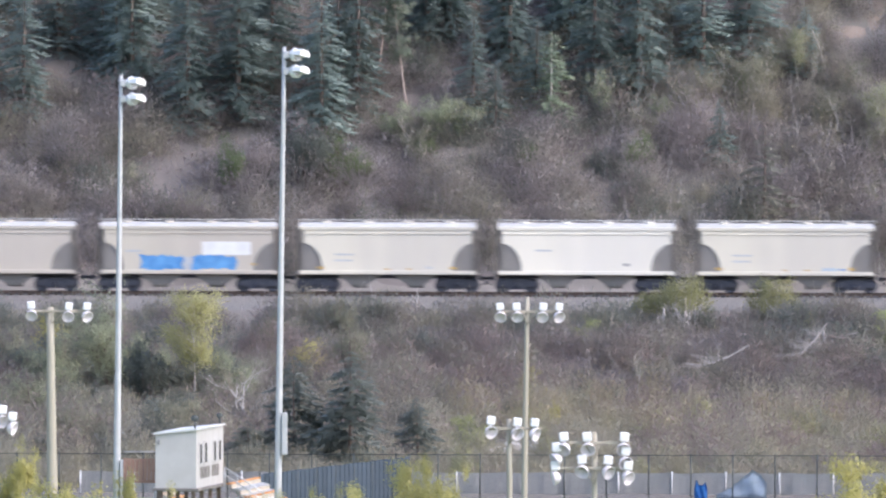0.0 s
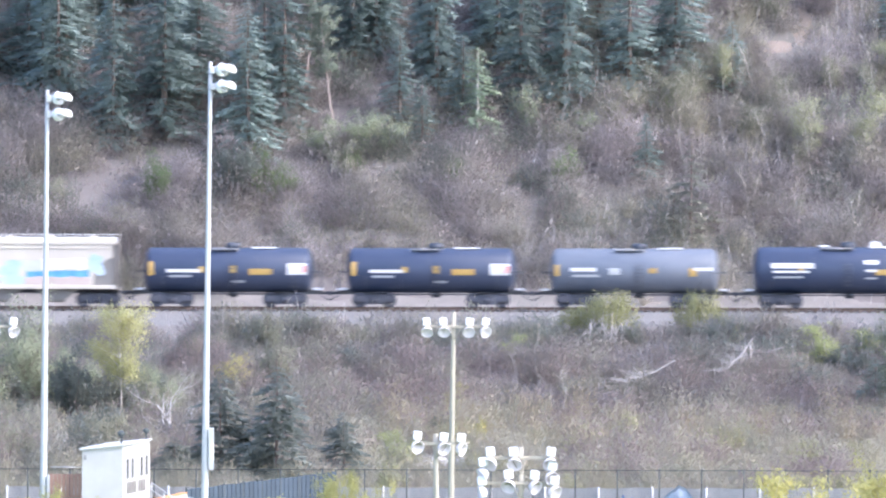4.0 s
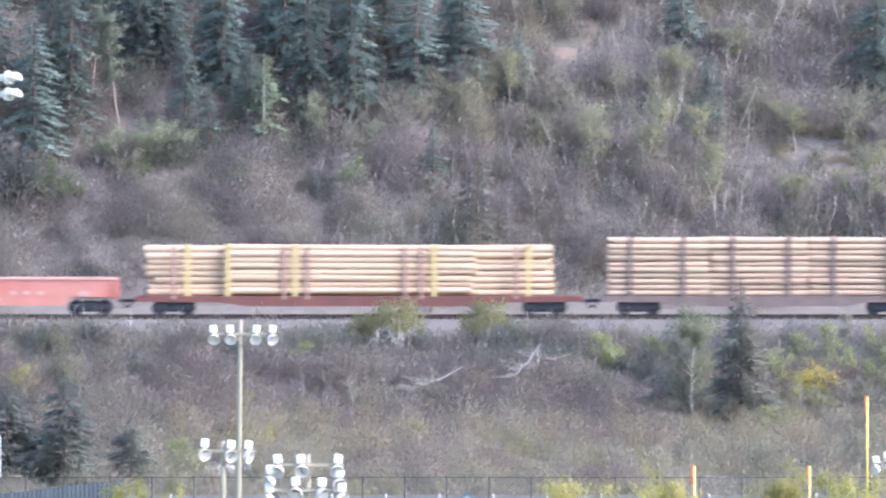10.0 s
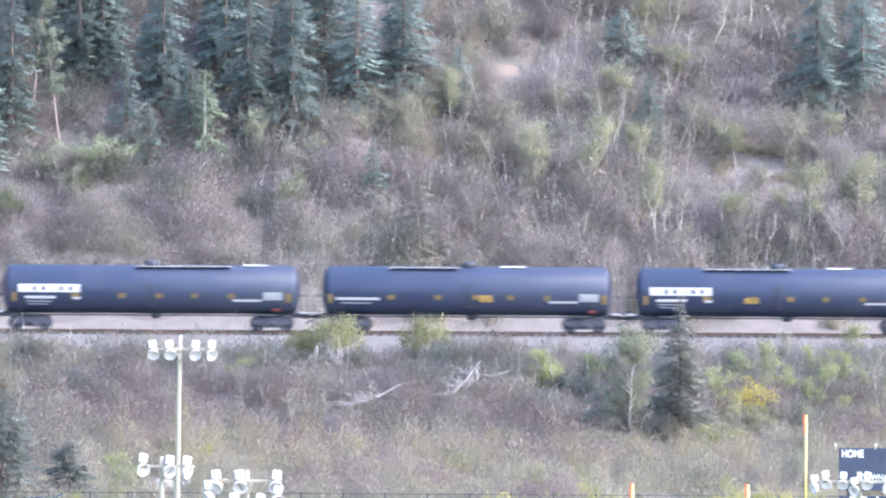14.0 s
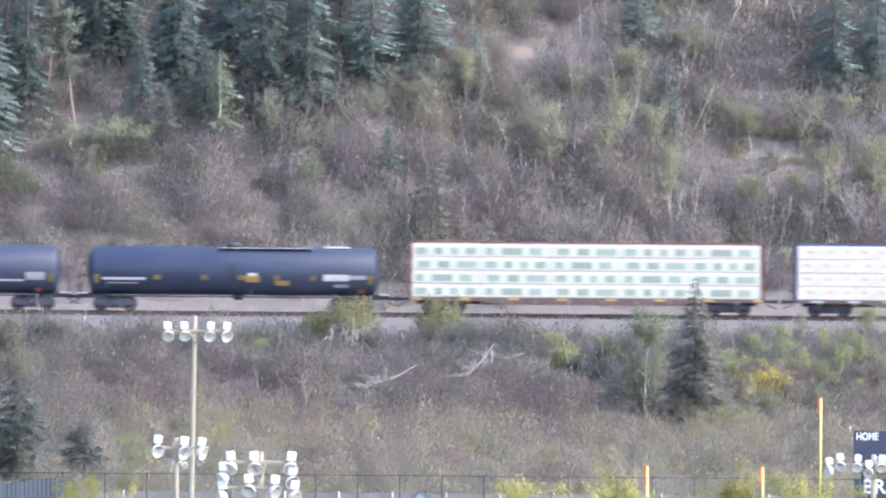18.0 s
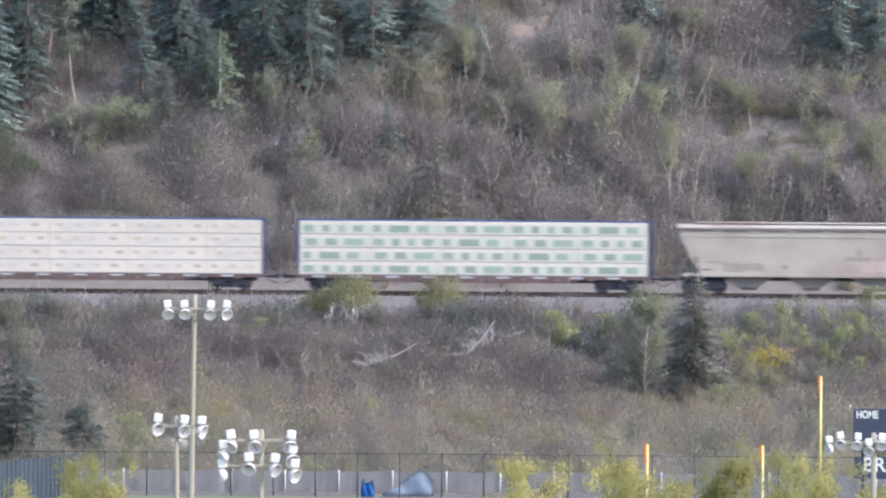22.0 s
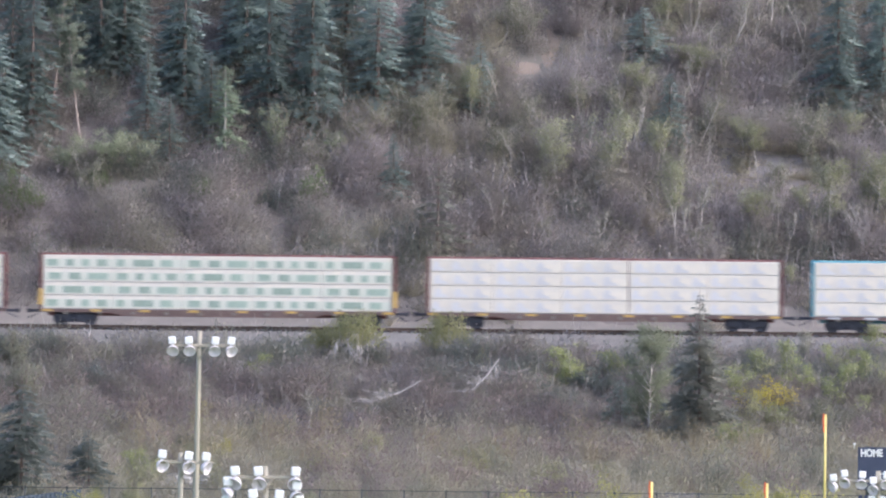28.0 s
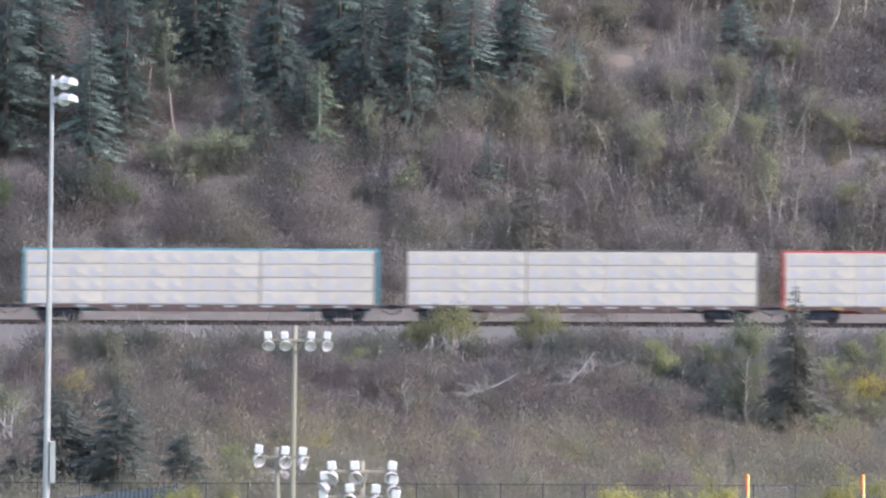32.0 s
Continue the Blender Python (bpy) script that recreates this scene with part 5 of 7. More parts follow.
for wy in (0.5, 2.1, 5.0, 6.6):
    bm = bmesh.new()
    box(bm, (0.02, wy + 0.75, 4.80), (0.06, 1.0, 1.3), 0.01)
    win = part("window", bm, BOOTH_WALL, booth)
    bm = bmesh.new()
    box(bm, (0.05, wy + 0.75, 4.80), (0.03, 0.6, 1.05))
    part("pane", bm, DARK_GLASS, win)
for k in range(7):
    bm = bmesh.new()
    y0 = 1.3 + k * 0.8 + (0.5 if k > 3 else 0)
    box(bm, (0.012, y0 + 0.3, 3.75), (0.024, 0.58, 0.62))
    part("lettering_bar", bm, DULL_STEEL, booth)
bm = bmesh.new()
tube(bm, (-0.25, 1.0, 6.15), (-0.25, 1.0, 6.6), 0.06, n=6)
lathe(bm, [(0.05, 6.55), (0.22, 6.65), (0.22, 6.8), (0.05, 6.9)], 10, "z", (-0.25, 1.0, 0))
part("roof_horn", bm, FENCE_BLACK, booth)
bm = bmesh.new()
tube(bm, (-0.1, 8.1, 6.15), (-0.1, 8.1, 6.6), 0.05, n=6)
lathe(bm, [(0.05, 6.5), (0.18, 6.6), (0.18, 6.72), (0.05, 6.8)], 10, "z", (-0.1, 8.1, 0))
part("roof_horn", bm, FENCE_BLACK, booth)
bm = bmesh.new()
box(bm, (-BW + 0.18, -0.04, 5.45), (0.14, 0.10, 0.26), 0.02)
part("wall_lamp", bm, SHADE_GREY, booth)
deck = thing("landing_deck", (-34.6, 1206, 0), "red-brown timber landing with pale rail behind the press box", "deck")
for i in range(9):
    bm = bmesh.new()
    box(bm, (-0.9 + i * 0.22, -0.7, 3.75), (0.19, 0.05, 1.25), 0.006)
    part("board", bm, DECK_WOOD, deck)
for px in (-0.95, 0.9):
    bm = bmesh.new()
    box(bm, (px, -0.6, 2.2), (0.12, 0.12, 4.4), 0.01)
    part("post", bm, BARK, deck)
bm = bmesh.new()
box(bm, (0, 0, 3.1), (2.0, 1.4, 0.1))
part("floor", bm, DECK_WOOD, deck)
bm = bmesh.new()
tube(bm, (-0.95, -0.6, 4.75), (0.9, -0.6, 4.75), 0.03, n=6)
part("top_rail", bm, ALUMINIUM, deck)

# bleachers beside the press box
CREAM_RISER = mat("dusty_cream_riser", (0.50, 0.43, 0.33), (0.42, 0.37, 0.29), 1.5, 0.7)
stand = thing("bleacher_stand", (-30.0, 1207, 0), "aluminium bleacher stand with orange seat boards", "bleachers")
stand.rotation_euler = (0, 0, radians(-8.3))
for r in range(8):
    z, x = 2.95 - r * 0.36, 0.1 + r * 0.5
    bm = bmesh.new()
    box(bm, (x, 5, z), (0.30, 9.6, 0.05), 0.01)
    part("seat_board", bm, ORANGE_SEAT if r % 3 != 1 else ALUMINIUM, stand)
    bm = bmesh.new()
    box(bm, (x + 0.3, 5, z - 0.28), (0.34, 9.6, 0.04), 0.01)
    part("foot_board", bm, ALUMINIUM, stand)
    bm = bmesh.new()
    box(bm, (x + 0.14, 5, z - 0.16), (0.03, 9.6, 0.22))
    part("riser", bm, CREAM_RISER, stand)
for py in (0.4, 3.5, 6.5, 9.6):
    bm = bmesh.new()
    for r in range(8):
        z, x = 2.95 - r * 0.36, 0.1 + r * 0.5
        tube(bm, (x, py, 0), (x, py, z), 0.03, n=5)
    tube(bm, (0, py, 2.8), (3.9, py, 0.1), 0.04, n=5)
    part("trestle", bm, ALUMINIUM, stand)
for rz in (0.55, 0.95):
    bm = bmesh.new()
    tube(bm, (-0.1, 0.1, 2.9 + rz), (2.9, 0.1, 0.95 + rz), 0.035, n=6)
    part("hand_rail", bm, ALUMINIUM, stand)
bm = bmesh.new()
for r in range(5):
    x = -0.1 + r * 0.7
    tube(bm, (x, 0.1, 2.8 - r * 0.45), (x, 0.1, 3.85 - r * 0.45), 0.03, n=6)
part("rail_post", bm, ALUMINIUM, stand)
bench = thing("orange_bench", (-35.4, 1150, 0), "low orange bench half hidden by bushes", "bench")
bm = bmesh.new()
box(bm, (0, 0, 0.5), (2.6, 0.4, 0.07), 0.01)
part("seat", bm, ORANGE_SEAT, bench)
bm = bmesh.new()
box(bm, (0, 0.2, 0.85), (2.6, 0.06, 0.45), 0.01)
part("backrest", bm, ORANGE_SEAT, bench)
for s in (-1, 1):
    bm = bmesh.new()
    box(bm, (s * 1.1, 0, 0.25), (0.08, 0.4, 0.5))
    part("leg", bm, FENCE_BLACK, bench)

# slate-blue slatted fence running back to the boundary fence
slat_fence = thing("slatted_fence", (-28.9, 1238, 0), "slate-blue corrugated privacy fence", "fence")
run = Vector((7.9, 29, 0))
n = 34
bm = bmesh.new()
box(bm, (0, 0, 1.2), (0.9, 0.04, 2.35), 0.01)
box(bm, (-0.42, -0.04, 1.2), (0.07, 0.06, 2.4), 0.01)
slat = part("slat", bm, SLATE_FENCE, slat_fence)
ang = math.atan2(run.y, run.x)
for i in range(n):
    ob = slat if i == 0 else share("slat", slat.data, slat_fence)
    p = run * (i + 0.5) / n
    ob.location, ob.rotation_euler = (p.x, p.y, 0.02 * math.sin(i)), (0, 0, ang)
for i in range(9):
    bm = bmesh.new()
    p = run * i / 8
    tube(bm, (p.x, p.y, 0), (p.x, p.y, 2.5), 0.05, n=8)
    part("post", bm, FENCE_BLACK, slat_fence)

# boundary fence: dark posts, top rail, wire; a low cloth screen on pale posts behind it
fence = thing("boundary_fence", (0, 1267, 0), "tall dark chain-link fence along the field", "fence")
bm = bmesh.new()
tube(bm, (0, 0, 0), (0, 0, 2.52), 0.038, n=8)
lathe(bm, [(0.05, 2.5), (0.05, 2.55), (0.01, 2.6)], 8)
post = part("post", bm, FENCE_BLACK, fence)
for i in range(1, 38):
    share("post", post.data, fence, (-4.81 + 2.42 * ((i + 1) // 2) * (1 if i % 2 else -1), 0, 0))
post.location = (-4.81, 0, 0)
bm = bmesh.new()
tube(bm, (-50, 0, 2.5), (45, 0, 2.5), 0.025, n=6)
part("top_rail", bm, FENCE_BLACK, fence)
k = np.arange(0, 97, 0.16)
wires_v, wires_f = [], []
for s in (-1, 1):
    x0 = -50 + k
    base = len(wires_v) * 0
    lo = np.stack([x0, np.full_like(x0, 0.01 * s), np.full_like(x0, 0.02)], 1)
    hi = lo + np.array([s * 2.46, 0, 2.46])
    w = np.array([0.0045, 0, 0])
    quad = np.stack([lo - w, lo + w, hi + w, hi - w], 1).reshape(-1, 3)
    wires_v.append(quad)
off = 0
for q in wires_v:
    i = np.arange(0, len(q), 4) + off
    wires_f += [np.stack([i, i + 1, i + 2], 1), np.stack([i, i + 2, i + 3], 1)]
    off += len(q)
wire = new("chain_link_wire", mesh_arrays("chain_link_wire", np.concatenate(wires_v), np.concatenate(wires_f), FENCE_BLACK))
wire.parent = fence
tagged(wire, kind="stuff")

screen = thing("windscreen_fence", (0, 1271, 0), "low grey cloth windscreen on pale posts behind the fence", "fence")
for i in range(26):
    bm = bmesh.new()
    seg = 8
    cols = []
    for j in range(seg + 1):
        x = -40 + i * 3.1 + 3.06 * j / seg
        d = 0.05 * math.sin(j * 1.7 + i)
        cols.append([bm.verts.new((x, d, 0.08)), bm.verts.new((x, d * 0.3, 1.34 + 0.03 * math.sin(j * 0.8 + i * 2)))])
    for a, b in zip(cols, cols[1:]):
        bm.faces.new((a[0], b[0], b[1], a[1]))
    bmesh.ops.solidify(bm, geom=list(bm.faces), thickness=0.012)
    part("cloth_panel", bm, SCREEN_CLOTH, screen)
    bm = bmesh.new()
    tube(bm, (-40 + i * 3.1, -0.08, 0), (-40 + i * 3.1, -0.08, 1.42), 0.045, n=6)
    part("post", bm, WHITE_PAINT, screen)


def tarpaulin(x, y, w, outline, material, label):
    """A slack sheet caught on the fence; outline gives its ragged upper edge as (share of the width, height)."""
    bm = bmesh.new()
    n, rows = 14, []
    fs, hs = [q[0] for q in outline], [q[1] for q in outline]
    for i in range(6):
        g = i / 5
        rows.append([bm.verts.new((j / n * w, 0.10 * math.sin(j * 0.9 + g * 4) + 0.05 * math.sin(j * 2.3), 0.04 + g * float(np.interp(j / n, fs, hs)) * (1 + 0.05 * math.sin(j * 2.7)))) for j in range(n + 1)])
    for a, b in zip(rows, rows[1:]):
        for j in range(n):
            bm.faces.new((a[j], a[j + 1], b[j + 1], b[j])).smooth = True
    bmesh.ops.solidify(bm, geom=list(bm.faces), thickness=0.01)
    ob = part("tarpaulin", bm, material)
    ob.location = (x, y, 0)
    return tagged(ob, label, "tarpaulin")


tarpaulin(-4.6, 1266.7, 0.75, [(0, 0.5), (0.15, 1.15), (0.3, 0.75), (0.7, 0.8), (0.85, 0.95), (1, 0.6)], TARP, "torn bright blue tarpaulin hanging on the fence")
tarpaulin(-3.35, 1268.2, 2.9, [(0, 0.15), (0.3, 0.6), (0.68, 1.5), (0.8, 1.55), (0.9, 1.2), (1, 0.9)], TARP_PALE, "faded blue tarpaulin heaped behind the fence")

# boulders dumped behind the fence
rnd = random.Random(5)
for k in range(26):
    bm = bmesh.new()
    bmesh.ops.create_icosphere(bm, subdivisions=2, radius=1)
    s = rnd.uniform(0.22, 0.5)
    for v in bm.verts:
        v.co = Vector((v.co.x * s * 1.3, v.co.y * s, v.co.z * s * 0.75)) * (1 + 0.35 * noise.noise(v.co * 1.7 + Vector((k * 3.1, 0, 0))))
    x, y = rnd.uniform(-18.6, -12.6), rnd.uniform(1302, 1310)
    if k >= 22:
        # a few pale lumps lie beside the rails
        x, y, s = (-19.41, -19.08, -18.47, -18.1)[k - 22], 1375.4, 0.16
        for v in bm.verts:
            v.co *= s / 0.4
    ob = part("boulder", bm, ROCK)
    ob.location = (x, y, float(land(x, y)) + s * 0.3)
    tagged(ob, "pale angular boulder on the rough ground" if k < 22 else "small pale stone on the ballast shoulder", "boulder" if k < 22 else "stone", "dumped boulders")

# low rows of seats under the press box
low_stand = thing("bleacher_stand", (-34.0, 1211, 0), "low pale bleacher rows with orange seat boards under the press box", "bleachers")
low_stand.rotation_euler = (0, 0, radians(-8.3))
for r in range(5):
    z, x = 2.35 - r * 0.36, 0.2 + r * 0.62
    bm = bmesh.new()
    box(bm, (x, 2, z), (0.36, 5.0, 0.06), 0.01)
    part("seat_board", bm, ORANGE_SEAT if r % 2 else ALUMINIUM, low_stand)
    bm = bmesh.new()
    box(bm, (x + 0.2, 2, z - 0.18), (0.03, 5.0, 0.28))
    part("riser", bm, CREAM_RISER, low_stand)
    for py in (0.0, 4.0):
        bm = bmesh.new()
        tube(bm, (x, py, 0), (x, py, z), 0.035, n=5)
        part("leg", bm, ALUMINIUM, low_stand)
bm = bmesh.new()
prism(bm, [(0.0, 0.0), (0.0, 2.3), (0.4, 2.3), (3.0, 0.8), (3.0, 0.0)], -0.55, -0.51)
part("end_panel", bm, BOOTH_WALL, low_stand)


# ---- vegetation ----
rng = np.random.default_rng(11)


def leaf_tris(centres, size, up=0.0, r=rng):
    """Small triangles with chance turns round the given centres."""
    n = len(centres)
    a = r.normal(size=(n, 3))
    a[:, 2] += up * np.sign(r.normal(size=n))
    a /= np.linalg.norm(a, axis=1, keepdims=True)
    b = np.cross(a, r.normal(size=(n, 3)))
    b /= np.linalg.norm(b, axis=1, keepdims=True)
    s = (np.asarray(size) * np.ones(n))[:, None]
    return np.stack([centres + a * s, centres - a * s * 0.6 + b * s * 0.5, centres - a * s * 0.6 - b * s * 0.5], 1)


def blades(lo, hi, width, r=rng):
    """Thin tapering twigs from lo to hi."""
    d = hi - lo
    side = np.cross(d, r.normal(size=d.shape))
    side /= np.linalg.norm(side, axis=1, keepdims=True) + 1e-9
    w = (np.asarray(width) * np.ones(len(lo)))[:, None] * 0.5
    return np.stack([lo - side * w, lo + side * w, hi], 1)


def soup(name, pieces, material):
    """One mesh of loose triangles; each piece is (triangles, outward way), and the leaves shade by the way their crown faces."""
    v = np.concatenate([p for p, _ in pieces])
    out = np.concatenate([np.broadcast_to(o, (len(p), 3)) for p, o in pieces])
    out = out / (np.linalg.norm(out, axis=1, keepdims=True) + 1e-9)
    facing = np.cross(v[:, 1] - v[:, 0], v[:, 2] - v[:, 0])
    turn = (facing * out).sum(1) < 0
    v[turn] = v[turn][:, ::-1]
    facing[turn] *= -1
    facing /= np.linalg.norm(facing, axis=1, keepdims=True) + 1e-9
    me = mesh_arrays(name, v.reshape(-1, 3), np.arange(len(v) * 3).reshape(-1, 3), material)
    way = out * 0.75 + facing * 0.25
    way /= np.linalg.norm(way, axis=1, keepdims=True) + 1e-9
    me.normals_split_custom_set_from_vertices(np.repeat(way, 3, 0))
    return me


def limb_mesh(name, limbs, material, n=6):
    bm = bmesh.new()
    for a, b, r0, r1 in limbs:
        tube(bm, a, b, r0, r1, n, caps=False)
    me = bpy.data.meshes.new(name)
    bm.to_mesh(me)
    bm.free()
    me.materials.append(material)
    return me


def tree(name, label, category, group, meshes, x, y, sx, sz, turn):
    """Places trunk and crown meshes as one thing on the ground."""
    t = thing(name, (x, y, float(land(x, y)) - 0.05), label, category, group)
    for part_name, me in meshes:
        share(part_name, me, t)
    t.scale, t.rotation_euler = (sx, sx, sz), (0, 0, turn)
    return t


def spruce_kind(seed, h, w, needles, gap=0.34, power=0.9, ragged=0.35, bole=0.05, fill=1.0, bark=None):
    """A spruce: straight trunk, whorls of drooping boughs that shorten to a spire, each a flat spray of needle twigs."""
    r = np.random.default_rng(seed)
    lean = r.normal(0, 0.012, 2) * h
    trunk = limb_mesh("trunk", [((0, 0, 0), (lean[0] / 2, lean[1] / 2, h * 0.5), 0.014 * h + 0.03, 0.009 * h), ((lean[0] / 2, lean[1] / 2, h * 0.5), (lean[0], lean[1], h), 0.009 * h, 0.006)], bark or BARK, 7)
    out = []
    z = h * bole
    while z < h * 0.985:
        f = z / h
        reach = w * 0.62 * (1 - f) ** power * r.uniform(1 - ragged * 0.6, 1.1) + 0.05
        gone = r.uniform(0, math.tau)
        for i in range(int(r.integers(7, 11)) if f < 0.85 else 5):
            a = r.uniform(0, math.tau)
            ln = reach * r.uniform(1 - ragged, 1.12) * (0.6 if abs((a - gone + math.pi) % math.tau - math.pi) < 0.5 else 1)
            m = max(4, int(ln / 0.095 * fill))
            s = r.uniform(0.04, 1, m) ** 0.8
            across = r.normal(0, 0.15, m) * ln * (1.1 - s)
            px, py = np.cos(a) * ln * s - np.sin(a) * across + lean[0] * f, np.sin(a) * ln * s + np.cos(a) * across + lean[1] * f
            c = np.stack([px, py, z + ln * (0.10 * s - 0.48 * s ** 2 + 0.30 * np.maximum(0, s - 0.7)) + r.normal(0, 0.03, m)], 1)
            length = min(0.40, 0.10 + 0.20 * ln)
            tip = np.stack([np.cos(a) + r.normal(0, 0.5, m), np.sin(a) + r.normal(0, 0.5, m), r.normal(-0.18, 0.2, m)], 1)
            way = np.stack([np.cos(a) + 0 * s, np.sin(a) + 0 * s, 0.1 + 0.3 * s], 1)
            out.append((blades(c, c + tip * length, 0.38 * length, r), way))
            hang = np.stack([r.normal(0, 0.1, m), r.normal(0, 0.1, m), -r.uniform(0.2, 0.6, m)], 1)
            out.append((blades(c, c + hang * length, 0.34 * length, r), way))
            out.append((leaf_tris(c + r.normal(0, 0.04, (m, 3)), 0.2 * length, 0, r), way))
        z += r.uniform(0.75, 1.25) * gap * (1.1 - 0.5 * f)
    top = np.array([[lean[0], lean[1], h * 0.96]])
    out.append((blades(top, top + np.array([[0, 0, h * 0.05]]), 0.05, r), (0, -1, 0.5)))
    return trunk, soup("crown", out, needles)


def plume_kind(seed, leaf, bark, h=5.0, w=2.0, leaves=1800, start=0.35, size=0.06, puff=0.13, limbs_n=30, girth=0.06, stems=1, crook=0.10, rise=(0.7, 1.9), round_top=0.6):
    """A slender young tree: one or more crooked pale stems, steep twigs and an airy, ragged crown of leaf clusters."""
    r = np.random.default_rng(seed)
    limbs, ends, roots = [], [], []
    for s in range(stems):
        p, d, pts = Vector((r.normal(0, 0.08), r.normal(0, 0.08), 0)), Vector((r.normal(0, 0.13 * stems), r.normal(0, 0.13 * stems), 1)), []
        tall = h * (1 if s == 0 else r.uniform(0.6, 0.95))
        for i in range(9):
            pts.append(p.copy())
            d = (d + Vector((r.normal(0, crook), r.normal(0, crook), 0.12))).normalized()
            p = p + d * (tall / 8)
        for i in range(8):
            g = girth * (1 if s == 0 else 0.75)
            limbs.append((pts[i], pts[i + 1], g * (1 - i / 8.6), g * (1 - (i + 1) / 8.6)))
        for i in range(limbs_n // stems):
            f = r.uniform(start, 0.98)
            q0 = pts[int(f * 8)].lerp(pts[min(8, int(f * 8) + 1)], f * 8 % 1)
            a = r.uniform(0, math.tau)
            ln = w / 2 * r.uniform(0.35, 1.1) * (math.sin(math.pi * min(0.97, (f - start + 0.06) / (1.1 - start))) ** round_top + 0.1)
            q1 = q0 + Vector((math.cos(a) * ln, math.sin(a) * ln, ln * r.uniform(*rise)))
            limbs.append((q0, q1, girth * 0.24, 0.004))
            for _ in range(int(r.integers(2, 6))):
                ends.append(tuple(q0.lerp(q1, r.uniform(0.3, 1.1)) + Vector(r.normal(0, 0.10, 3))))
                roots.append(tuple(q0))
    ends, roots = np.array(ends), np.array(roots)
    shrink = h / ends[:, 2].max()
    ends[:, 2] *= shrink
    roots[:, 2] *= shrink
    limbs = [(Vector((a.x, a.y, a.z * shrink)), Vector((b.x, b.y, b.z * shrink)), r0, r1) for a, b, r0, r1 in limbs]
    k = r.integers(0, len(ends), leaves)
    c = ends[k] + r.normal(0, puff, (leaves, 3))
    way = c - roots[k] + np.array([0, 0, 0.35])
    return limb_mesh("trunk", limbs, bark, 5), soup("crown", [(leaf_tris(c, r.uniform(0.6, 1.3, leaves) * size, 0, r), way)], leaf)


def bush_kind(seed, leaf, h=2.0, w=2.2, leaves=2600, size=0.065, low=0.0, puff=0.13, stems=16, bark=None):
    """A leafy bush of several stems with an uneven outline."""
    r = np.random.default_rng(seed)
    limbs, ends = [], []
    for i in range(stems):
        a, rad = r.uniform(0, math.tau), w / 2 * math.sqrt(r.uniform(0.02, 1))
        top = Vector((math.cos(a) * rad, math.sin(a) * rad, h * r.uniform(0.5, 1.1) * (1 - 0.35 * (2 * rad / w) ** 2)))
        base = Vector((math.cos(a) * rad * 0.25, math.sin(a) * rad * 0.25, 0))
        mid = base.lerp(top, 0.55) + Vector(r.normal(0, 0.06, 3))
        limbs += [(base, mid, 0.03, 0.018), (mid, top, 0.018, 0.005)]
        for g in np.linspace(0.35 + low, 1.0, 6):
            ends.append(tuple(base.lerp(top, g) + Vector(r.normal(0, 0.14, 3))))
    ends = np.array(ends)
    c = ends[r.integers(0, len(ends), leaves)] + r.normal(0, puff, (leaves, 3))
    c[:, 2] = np.maximum(c[:, 2], 0.05)
    way = c / np.array([w / 2, w / 2, h]) - np.array([0, 0, 0.25])
    return limb_mesh("stem", limbs, bark or BARK, 5), soup("foliage", [(leaf_tris(c, r.uniform(0.6, 1.3, leaves) * size, 0, r), way)], leaf)


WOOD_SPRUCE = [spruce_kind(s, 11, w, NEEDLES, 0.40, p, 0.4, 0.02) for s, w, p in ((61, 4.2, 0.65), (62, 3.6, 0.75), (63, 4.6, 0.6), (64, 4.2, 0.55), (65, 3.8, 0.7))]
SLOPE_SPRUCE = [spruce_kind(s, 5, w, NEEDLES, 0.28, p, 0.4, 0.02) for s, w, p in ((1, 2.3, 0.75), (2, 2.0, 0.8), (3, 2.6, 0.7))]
OPEN_SPRUCE = [spruce_kind(s, 6, 3.4, NEEDLES_OLIVE, 0.50, 0.8, 0.5, 0.04, 0.8) for s in (60, 59)]
BANK_SPRUCE = spruce_kind(66, 10, 5.0, NEEDLES_OLIVE, 0.34, 0.85, 0.38, 0.03, 1.1)
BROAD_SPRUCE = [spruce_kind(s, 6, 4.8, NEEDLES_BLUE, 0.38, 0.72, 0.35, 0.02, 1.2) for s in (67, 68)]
LARCH = spruce_kind(69, 6, 2.5, NEEDLES_PALE, 0.30, 0.5, 0.5, 0.12, 0.9, BARK_PALE)
LOW_PINE = spruce_kind(70, 3, 3.0, NEEDLES_GREY, 0.30, 0.6, 0.4, 0.02, 1.0)
PINE = [plume_kind(s, PINE_NEEDLES, BARK_PINK, 7.0, 2.5, 5200, 0.40, 0.07, 0.12, 44, 0.10, 1, 0.03, (-0.1, 0.5), 0.5) for s in (71, 72)]
LIME_TREE = [plume_kind(s, LEAF_SPRING, BARK_PALE, 5.0, 2.2, 3300, 0.42, 0.06, 0.17, 42, 0.055, 1, 0.12) for s in (5, 6, 7, 8)]
PALE_TREE = [plume_kind(s, LEAF_PALE, BARK_PALE, 3.0, 2.0, 3600, 0.25, 0.06, 0.13, 40, 0.045, 2) for s in (35, 36)]
OLIVE_TREE = [plume_kind(s, LEAF_OLIVE, BARK_PALE, 3.0, 2.0, 2600, 0.22, 0.055, 0.13, 40, 0.04, 2) for s in (31, 32, 33, 34)]
BIRCH = [plume_kind(s, LEAF_OLIVE, BARK_PALE, 4.0, 1.4, 520, 0.50, 0.05, 0.12, 22, 0.062, 1 if s < 14 else 2, 0.16) for s in (11, 12, 13, 14, 15)]
